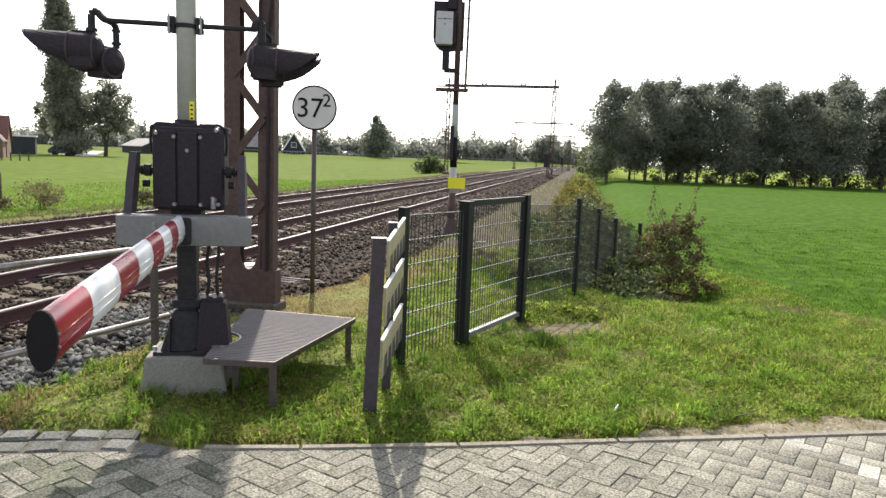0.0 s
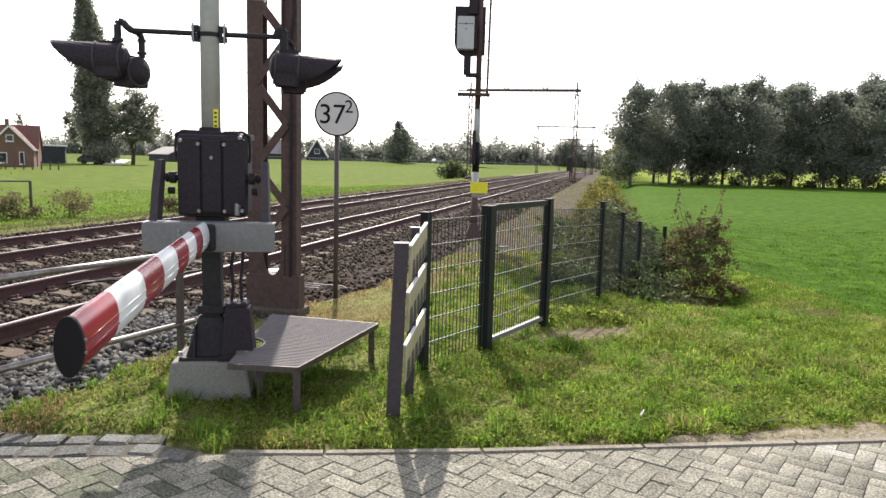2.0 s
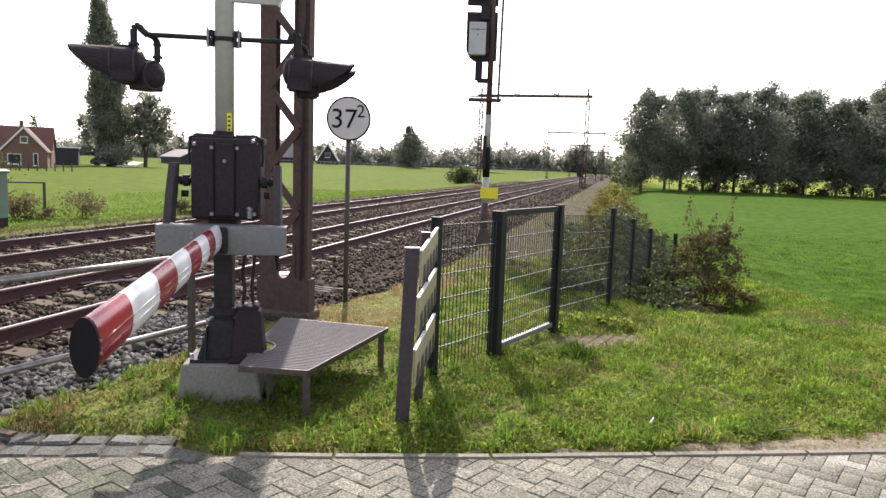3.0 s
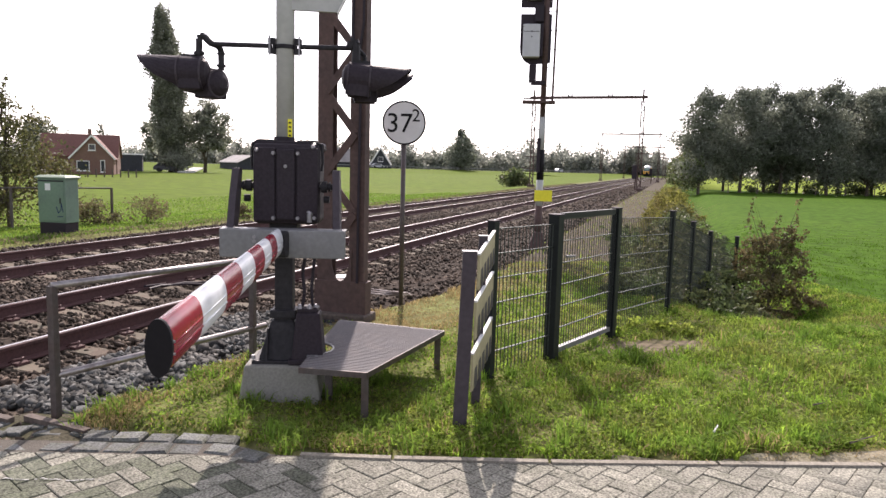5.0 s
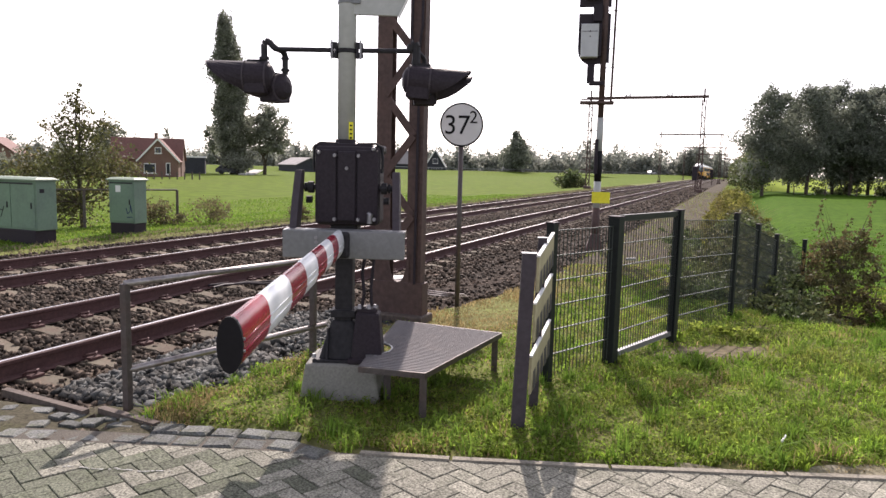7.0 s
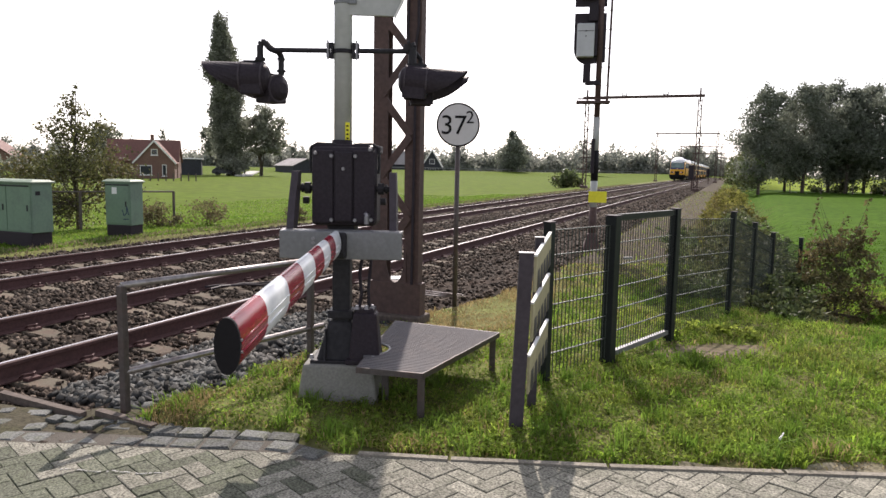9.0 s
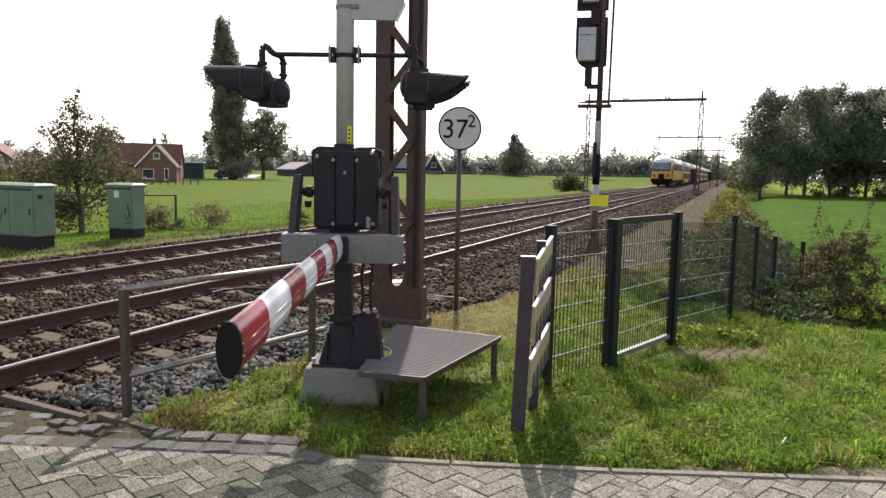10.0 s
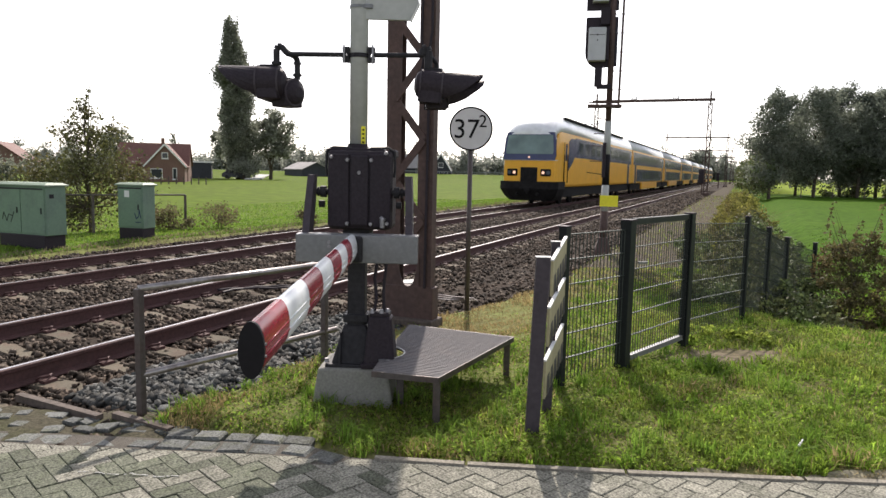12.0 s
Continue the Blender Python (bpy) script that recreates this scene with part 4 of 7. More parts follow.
arc = [(NOTCH[0] + NOTCH[2] * math.cos(a), NOTCH[1] + NOTCH[2] * math.sin(a)) for a in [radians(68 - 144 * k / 14) for k in range(15)]]
outline = PC + arc
# dark sheet added below the bars as the shade in the grating's gaps
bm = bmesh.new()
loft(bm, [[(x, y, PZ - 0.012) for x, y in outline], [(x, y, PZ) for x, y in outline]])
part("deck", bm, M_DECK_SHADE, plat)
bm = bmesh.new()
for k in range(3):
    (xa, ya), (xb, yb) = PC[k], PC[(k + 1) % 4]
    bar(bm, (xa, ya, PZ - 0.012), (xb, yb, PZ - 0.012), 0.012, 0.040)
part("rim", bm, M_RUSTY, plat)
bm = bmesh.new()
corner = lambda p, q, s: Vector((*p, 0)).lerp(Vector((*q, 0)), s)
for n_lines, p0, p1, q0, q1, w, up in ((46, PC[0], PC[1], PC[3], PC[2], 0.006, 0.003), (38, PC[0], PC[3], PC[1], PC[2], 0.015, 0.006)):
    for k in range(1, n_lines):
        a, b = corner(p0, p1, k / n_lines), corner(q0, q1, k / n_lines)
        # a bar stops where the cut-out for the pedestal begins
        steps = [a.lerp(b, i / 40) for i in range(41)]
        free = [p for p in steps if not left_of_notch(p.x, p.y)]
        if len(free) < 41 and not left_of_notch(a.x, a.y) and n_lines == 46:
            low = [p for p in free if p.y < NOTCH[1]]
            high = [p for p in free if p.y >= NOTCH[1]]
            runs = [r for r in (low, high) if len(r) > 1]
        else:
            runs = [free]
        for r in runs:
            bar(bm, (r[0].x, r[0].y, PZ + up), (r[-1].x, r[-1].y, PZ + up), w, 0.010)
tagged(part("grating", bm, M_GRATE, plat), kind="stuff")
for x, y in ((-0.115, -0.79), (0.43, 0.36), (-0.41, 0.68), (-0.40, -0.40)):
    bm = bmesh.new()
    box(bm, (x, y, 0.115), (0.05, 0.05, 0.36), 0.004)
    part("leg", bm, M_RUSTY, plat)
bm = bmesh.new()
tube(bm, [(x, y, PZ + 0.004) for x, y in arc], 0.008, 6)
part("cutout_rim", bm, M_GALV, plat)

# lattice leg of the overhead line portal beside the barrier
def lattice_leg(parent, cx, cy, w, ch, z0, z1, step, chan=0.17, brace=0.05, start=0.35):
    for s in (-1, 1):
        bm = bmesh.new()
        x = cx + s * (w / 2 - ch / 2)
        t_, o, a, c = 0.014, s * ch / 2, chan / 2, cy
        prof = [(x - o, c - a), (x + o, c - a), (x + o, c + a), (x - o, c + a), (x - o, c + a - t_), (x + o - s * t_, c + a - t_), (x + o - s * t_, c - a + t_), (x - o, c - a + t_)]
        loft(bm, [[(px, py, z) for px, py in prof] for z in (z0, z1)])
        part("channel", bm, M_LATTICE, parent)
    z, k = z0 + start, 0
    while z + step < z1:
        bm = bmesh.new()
        xa, xb = cx - w / 2 + ch * 0.6, cx + w / 2 - ch * 0.6
        if k % 2:
            xa, xb = xb, xa
        yb = cy - chan / 2 - (0.008 if k % 2 else 0.022)
        bar(bm, (xa, yb, z), (xb, yb, z + step), 0.012, brace)
        part("diagonal", bm, M_LATTICE, parent)
        z += step
        k += 1


leg = thing("portal_leg", pose(-3.42, 7.12, 0), "rusty brown riveted lattice leg of an overhead line portal", "mast")
lattice_leg(leg, -0.02, 0, 0.575, 0.18, 0.05, 9.0, 0.44, 0.12, 0.085, 0.67)
bm = bmesh.new()
box(bm, (-0.015, 0, 0.205), (0.63, 0.16, 0.41), 0.006)
part("foot_plate", bm, M_LATTICE, leg)
for s in (-1, 1):
    bm = bmesh.new()
    side = -0.015 + s * 0.12
    curve = [(side - s * 0.11 * (1 - math.cos(a)), 0.41 + 0.34 * (1 - math.sin(a))) for a in [math.pi / 2 * k / 6 for k in range(7)]]
    shape = [(side + s * 0.02, 0.40)] + [(x, z) for x, z in reversed(curve)] + [(side + s * 0.02, 0.78)]
    loft(bm, [[(x, y, z) for x, z in shape] for y in (-0.072, -0.058)])
    part("gusset", bm, M_LATTICE, leg)
bm = bmesh.new()
tube(bm, [(0.20, -0.085, 0.4), (0.215, -0.085, 2.4), (0.20, -0.085, 2.9), (0.245, -0.085, 3.2), (0.23, -0.085, 4.6)], 0.016, 8)
tube(bm, [(0.10, -0.085, 2.62), (0.15, -0.10, 2.9), (0.12, -0.085, 3.15), (0.16, -0.085, 4.6)], 0.012, 8)
part("cable", bm, M_PLASTIC, leg)
bm = bmesh.new()
box(bm, (-0.03, 0, -0.06), (0.72, 0.34, 0.22), 0.02)
part("footing", bm, M_TIMBER, leg)
bm = bmesh.new()
box(bm, (0, 0, 0), (0.34, 0.22, 0.10), 0.015)
cover = tagged(part("concrete_cover", bm, M_MAST, None), "pale concrete cable cover on the ballast shoulder", "cable cover", "cable covers")
cover.matrix_basis = pose(-4.30, 9.0, 0.0, 0, 0, 20)
copy_thing(cover, pose(-4.50, 9.42, 0.01, 4, 0, 35))

hect = thing("distance_sign", pose(-3.13, 8.15, -0.02, 0, 0, 20), "round white distance sign with black numbers on a thin post", "sign")
bm = bmesh.new()
rod(bm, (0, 0.03, -0.1), (0, 0.03, 2.2), 0.030, 0.030, 14)
part("post", bm, M_RUSTY, hect, "", True)
bm = bmesh.new()
rod(bm, (0, 0.012, 2.25), (0, -0.006, 2.25), 0.268, 0.268, 48)
part("rim", bm, M_SIGNBLACK, hect, "black rim")
bm = bmesh.new()
rod(bm, (0, 0.0, 2.25), (0, -0.010, 2.25), 0.247, 0.247, 48)
part("disc", bm, M_SIGN, hect, "white disc")
for body, size, x, z in (("37", 0.33, -0.055, 2.235), ("2", 0.215, 0.145, 2.335)):
    me = text_mesh(body, size, 0.002)
    me.materials.append(M_SIGNBLACK)
    shared("number", me, hect, pose(x, -0.0125, z, 90, 0, 0))

rail = thing("handrail", pose(-3.76, 3.52, 0), "worn steel tube handrail along the ballast edge", "handrail")
for dx, dy, h in ((0, 0, 0.87), (0.42, 1.66, 0.89), (0.84, 3.3, 0.92)):
    if dy < 3:
        bm = bmesh.new()
        box(bm, (dx, dy, h / 2 - 0.1), (0.05, 0.05, h + 0.2), 0.006)
        part("post", bm, M_RUSTY, rail)
for z in (0.87, 0.27):
    bm = bmesh.new()
    rod(bm, (0, 0, z), (0.46, 1.8, z + 0.01), 0.024, 0.024, 12)
    part("tube", bm, M_TUBE, rail, "", True)

marker = thing("board_fence", pose(*rf(0.47, 4.45), 0, 0, 0, 21), "short fence of three slanting striped boards between dark steel posts", "fence")
def leaning(a, b, w, d):
    bm = bmesh.new()
    ring = lambda c: [(c[0] - w / 2, c[1] - d / 2, c[2]), (c[0] + w / 2, c[1] - d / 2, c[2]), (c[0] + w / 2, c[1] + d / 2, c[2]), (c[0] - w / 2, c[1] + d / 2, c[2])]
    return loft(bm, [ring(a), ring(b)])
part("front_post", leaning((-0.058, 0, -0.2), (-0.012, 0.04, 1.165), 0.088, 0.06), M_POST, marker, "dark purple-grey steel post")
part("post_cap", leaning((-0.012, 0.04, 1.167), (-0.012, 0.04, 1.172), 0.10, 0.07), M_GALV, marker)
part("rear_post", leaning((0.09, 0.42, -0.2), (0.115, 0.42, 1.23), 0.06, 0.05), M_POST, marker)
part("rear_post_cap", leaning((0.115, 0.42, 1.232), (0.115, 0.42, 1.237), 0.07, 0.06), M_GALV, marker)
for k, (z, ph) in enumerate(((1.03, 0.0), (0.71, 0.35), (0.36, 0.7))):
    bm = bmesh.new()
    a, b = Vector((0.045 - 0.012 * k, 0.03, z)), Vector((0.235, 0.78, z + 0.085))
    h = 0.25 if k else 0.23
    loft(bm, [[(c.x - 0.008, c.y, c.z - h / 2), (c.x + 0.008, c.y, c.z - h / 2), (c.x + 0.008, c.y, c.z + h / 2), (c.x - 0.008, c.y, c.z + h / 2)] for c in (a, b)])
    board = part("board", bm, M_BOARD, marker, "pale yellowish board with dark slanting stripes")
    # white strip laid on top as the sunlight along the board's upper edge
    bm = bmesh.new()
    bar(bm, a + Vector((0, 0, h / 2 + 0.006)), b + Vector((0, 0, h / 2 + 0.006)), 0.022, 0.012)
    part("sunlit_edge", bm, M_TRIM, board, "top edge whitened for the sun on it")
    for q in range(5):
        s0 = 0.08 + 0.19 * q
        bm = bmesh.new()
        p0, p1 = a.lerp(b, s0), a.lerp(b, s0 + 0.125)
        for sx in (-1, 1):
            loft(bm, [[(c.x + sx * 0.0095, c.y - dy_, c.z + dz) for c, dy_, dz in ((p0, 0.02, -h / 2 + 0.005), (p1, 0.02, -h / 2 + 0.005), (p1, -0.03, h / 2 - 0.03), (p0, -0.03, h / 2 - 0.03))],
                      [(c.x + sx * 0.0105, c.y - dy_, c.z + dz) for c, dy_, dz in ((p0, 0.02, -h / 2 + 0.005), (p1, 0.02, -h / 2 + 0.005), (p1, -0.03, h / 2 - 0.03), (p0, -0.03, h / 2 - 0.03))]])
        part("stripe", bm, M_BOARDDARK, board)

# ---- wire fence with gate ----
fence = thing("wire_fence", pose(0, 0, 0), "dark green double-wire mesh fence running down into the ditch", "fence")
FP = [(-1.285, 5.395, 0.0, 1.29), (-0.92, 6.24, 0.0, 1.31), (-0.49, 7.48, 0.0, 1.33), (0.07, 9.12, -0.07, 1.31), (0.35, 10.22, -0.26, 1.31), (0.645, 11.41, -0.48, 1.32), (1.12, 12.55, -0.67, 1.36)]


def wire_panel(a, b, h, parent, name="mesh_panel", z_lo=0.05):
    """Upright wires every 5 cm with doubled level wires every 20 cm."""
    a, b = Vector(a), Vector(b)
    L_ = (b - a).length
    bm = bmesh.new()
    n = int(L_ / 0.05)
    for k in range(1, n):
        p = a.lerp(b, k / n)
        bar(bm, (p.x, p.y, p.z + z_lo), (p.x, p.y, p.z + h), 0.0068, 0.0068)
    d = Vector((-(b - a).y, (b - a).x, 0)).normalized() * 0.006
    z = h
    while z > z_lo:
        for s in (-1, 1):
            bar(bm, a + d * s + Vector((0, 0, z)), b + d * s + Vector((0, 0, z)), 0.007, 0.007)
        z -= 0.2
    return part(name, bm, M_WIRE, parent)


for k, (x, y, z, h) in enumerate(FP):
    if k in (1, 2):
        continue
    bm = bmesh.new()
    w = 0.07 if k == 0 else 0.06
    box(bm, (x, y, z + h / 2 - 0.15), (w, w, h + 0.3), 0.006, rot=Matrix.Rotation(radians(-20), 3, "Z"))
    post = part("post", bm, M_GREEN, fence)
    bm = bmesh.new()
    box(bm, (x, y, z + h + 0.004), (w + 0.012, w + 0.012, 0.012), 0.003, rot=Matrix.Rotation(radians(-20), 3, "Z"))
    part("post_cap", bm, M_PLASTIC, post)
for k in (0, 2, 3, 4, 5):
    p, q = FP[k], FP[k + 1]
    wire_panel(p[:3], q[:3], 1.23, fence)
gate = thing("mesh_gate", pose(0, 0, 0), "dark green steel gate with wire mesh, closed", "gate")
for k in (1, 2):
    x, y, z, h = FP[k]
    bm = bmesh.new()
    w = 0.105 if k == 1 else 0.085
    box(bm, (x, y, z + h / 2 - 0.15), (w, w, h + 0.3), 0.006, rot=Matrix.Rotation(radians(-19), 3, "Z"))
    post = part("gate_post", bm, M_GREEN, gate)
    bm = bmesh.new()
    box(bm, (x, y, z + h + 0.004), (w + 0.012, w + 0.012, 0.012), 0.003, rot=Matrix.Rotation(radians(-19), 3, "Z"))
    part("post_cap", bm, M_PLASTIC, post)
ga, gb = Vector(FP[1][:3]), Vector(FP[2][:3])
g0, g1 = ga.lerp(gb, 0.065), ga.lerp(gb, 0.955)
for z, w in ((1.30, 0.05), (0.07, 0.045)):
    bm = bmesh.new()
    bar(bm, g0 + Vector((0, 0, z)), g1 + Vector((0, 0, z)), 0.045, w)
    part("gate_rail", bm, M_GREEN if z > 1 else M_GALV, gate)
for p in (g0, g1):
    bm = bmesh.new()
    bar(bm, p + Vector((0, 0, 0.06)), p + Vector((0, 0, 1.32)), 0.045, 0.045)
    part("gate_stile", bm, M_GREEN, gate)
wire_panel(g0, g1, 1.27, gate, "gate_mesh", 0.09)
bm = bmesh.new()
hp = ga.lerp(gb, 0.12)
bar(bm, (hp.x + 0.03, hp.y - 0.02, 0.93), (hp.x + 0.10, hp.y + 0.05, 0.93), 0.02, 0.02)
part("gate_handle", bm, M_GALV, gate)

# ---- signal ----
sig = thing("rail_signal", pose(-2.79, 15.75, -0.05, 0, 0, 12), "railway signal on a black and white banded mast with ladder", "signal")
bm = bmesh.new()
box(bm, (0, 0, 0.14), (0.46, 0.46, 0.46), 0.02, taper=0.4)
part("footing", bm, M_LATTICE, sig)
for z0, z1, m_, w in ((0.2, 0.95, M_LATTICE, 0.085), (0.95, 1.53, M_MAST, 0.08), (1.53, 2.20, M_SIGNBLACK, 0.08), (2.20, 2.92, M_MAST, 0.075), (2.92, 6.6, M_LATTICE, 0.065)):
    bm = bmesh.new()
    rod(bm, (0, 0, z0), (0, 0, z1), w, w, 14)
    part("mast_band", bm, m_, sig, "", True)
bm = bmesh.new()
box(bm, (0.085, -0.10, 1.18), (0.39, 0.015, 0.245))
part("yellow_plate", bm, M_YELLOW, sig, "yellow plate")
bm = bmesh.new()
low_head = [(-0.56, 5.14), (0.12, 5.14), (0.12, 4.10), (-0.27, 4.06)] + [(-0.27 - 0.29 * math.sin(a), 4.40 - 0.34 * math.cos(a)) for a in [math.pi / 2 * k / 6 for k in range(1, 7)]]
top_head = [(-0.56, 6.9), (0.12, 6.9), (0.12, 5.28), (-0.56, 5.28)]
for shape in (low_head, top_head):
    bm = bmesh.new()
    loft(bm, [[(x, -0.02, z) for x, z in shape], [(x, 0.03, z) for x, z in shape]])
    part("backboard", bm, M_PLASTIC, sig, "black signal backboard")
bm = bmesh.new()
box(bm, (-0.315, -0.13, 4.54), (0.37, 0.22, 0.70), 0.02)
caseb = part("lamp_case", bm, M_SIGBOX, sig, "pale grey lamp case")
bm = bmesh.new()
for z in (4.42, 4.72):
    box(bm, (-0.105, -0.19, z), (0.05, 0.06, 0.03))
box(bm, (-0.09, -0.15, 4.54), (0.05, 0.14, 0.66), 0.01)
box(bm, (-0.31, -0.243, 4.73), (0.03, 0.006, 0.03))
box(bm, (-0.31, -0.243, 4.62), (0.02, 0.006, 0.03))
box(bm, (-0.315, -0.242, 4.73), (0.33, 0.003, 0.012))
part("hinges", bm, M_PLASTIC, caseb)
bm = bmesh.new()
box(bm, (-0.27, -0.1, 5.78), (0.34, 0.2, 0.70), 0.02)
part("lamp_case", bm, M_SIGBOX, sig)
bm = bmesh.new()
box(bm, (-0.16, -0.06, 5.14), (0.20, 0.12, 0.36), 0.02)
part("case_link", bm, M_PLASTIC, sig)
bm = bmesh.new()
box(bm, (-0.26, -0.04, 3.86), (0.16, 0.12, 0.40), 0.02)
box(bm, (-0.13, -0.04, 3.66), (0.32, 0.10, 0.10), 0.02)
part("bracket", bm, M_PLASTIC, sig)
bm = bmesh.new()
tube(bm, [(0.20, 0.0, 3.25), (0.215, 0.0, 5.0), (0.24, 0.0, 7.0)], 0.026, 8)
for k in range(8):
    z = 3.6 + 0.4 * k
    bar(bm, (0.04, 0, z), (0.26, 0, z), 0.015, 0.015)
part("ladder", bm, M_LATTICE, sig)
bm = bmesh.new()
box(bm, (-0.10, -0.03, 3.24), (0.72, 0.4, 0.05))
bar(bm, (-0.44, -0.1, 3.31), (0.2, -0.1, 3.31), 0.03, 0.03)
part("work_step", bm, M_LATTICE, sig)
for k, w in enumerate((0.42, 0.36, 0.36, 0.30, 0.28, 0.34)):
    z = 1.75 + 0.30 * k
    bm = bmesh.new()
    bar(bm, (-w, 0, z + (0.0 if k % 2 else 0.05)), (0.0, 0, z), 0.018, 0.018)
    part("climbing_step", bm, M_LATTICE, sig)
bm = bmesh.new()
rod(bm, (-0.06, -0.11, 2.45), (-0.06, -0.11, 1.7), 0.04)
part("relay_tube", bm, M_PLASTIC, sig)

# ---- overhead line portals ----
def portal(y, zg):
    p = thing("line_portal", pose(0, y, zg), "rusty steel overhead line portal with slender lattice legs", "portal", "overhead line portals")
    xl, xr, H_ = -13.3, -2.95, 9.0
    for x in (xl, xr):
        lattice_leg(p, x, 0, 0.42, 0.10, 0.1, H_ - 0.3, 0.5, 0.12, 0.08)
        bm = bmesh.new()
        box(bm, (x, 0, 0.25), (0.85, 0.7, 0.55), 0.06, taper=0.75)
        part("footing", bm, M_LATTICE, p)
        bm = bmesh.new()
        box(bm, (x, 0, H_ + 0.1), (0.16, 0.16, 1.3), 0.01)
        part("leg_head", bm, M_LATTICE, p)
    bm = bmesh.new()
    box(bm, ((xl + xr) / 2, 0, H_), (xr - xl + 0.8, 0.28, 0.26), 0.01)
    part("beam", bm, M_LATTICE, p)
    for x in (-9.8, -6.0):
        bm = bmesh.new()
        box(bm, (x, 0, H_ + 0.2), (0.5, 0.1, 0.06))
        rod(bm, (x - 0.2, 0, H_ + 0.12), (x - 0.2, 0, H_ + 0.45), 0.05, 0.05, 8)
        rod(bm, (x + 0.2, 0, H_ + 0.12), (x + 0.2, 0, H_ + 0.45), 0.05, 0.05, 8)
        part("insulator", bm, M_GALV, p)
    return p


p1 = portal(69.5, -0.25)
for y in (136, 203, 271, 340):
    copy_thing(p1, pose(0.48, y, -0.25))
box_ob = thing("relay_box", pose(-3.25, 69.0, -0.25), "dark trackside relay box on a post", "relay box")
bm = bmesh.new()
box(bm, (-0.12, 0, 2.0), (0.44, 0.4, 1.3), 0.03)
part("case", bm, M_PLASTIC, box_ob)
bm = bmesh.new()
rod(bm, (0, 0, 0), (0, 0, 1.6), 0.07)
part("post", bm, M_LATTICE, box_ob)
copy_thing(box_ob, pose(-3.2, 120, -0.25))

# ---- train ----
TRACK_X = (RAIL_X[0] + RAIL_X[1]) / 2
CARS, CAR_L = 8, 26.4
train = thing("train", pose(TRACK_X, 34.0, RAIL_TOP), "yellow and blue double-deck electric passenger train", "train")
def shell_ring(y, w=1.4, lo=0.95, hi=3.72):
    return [(-w + 0.06, y, lo), (w - 0.06, y, lo), (w, y, lo + 0.12), (w, y, hi - 0.5), (w - 0.07, y, hi), (-w + 0.07, y, hi), (-w, y, hi - 0.5), (-w, y, lo + 0.12)]
def roof_ring(y, w=1.34, lo=3.72, hi=4.74):
    k = hi - lo
    return [(-w, y, lo), (w, y, lo), (w - 0.12, y, lo + 0.42 * k), (w - 0.42, y, lo + 0.78 * k), (w - 0.85, y, lo + 0.96 * k), (0, y, hi), (-w + 0.85, y, lo + 0.96 * k), (-w + 0.42, y, lo + 0.78 * k), (-w + 0.12, y, lo + 0.42 * k)]

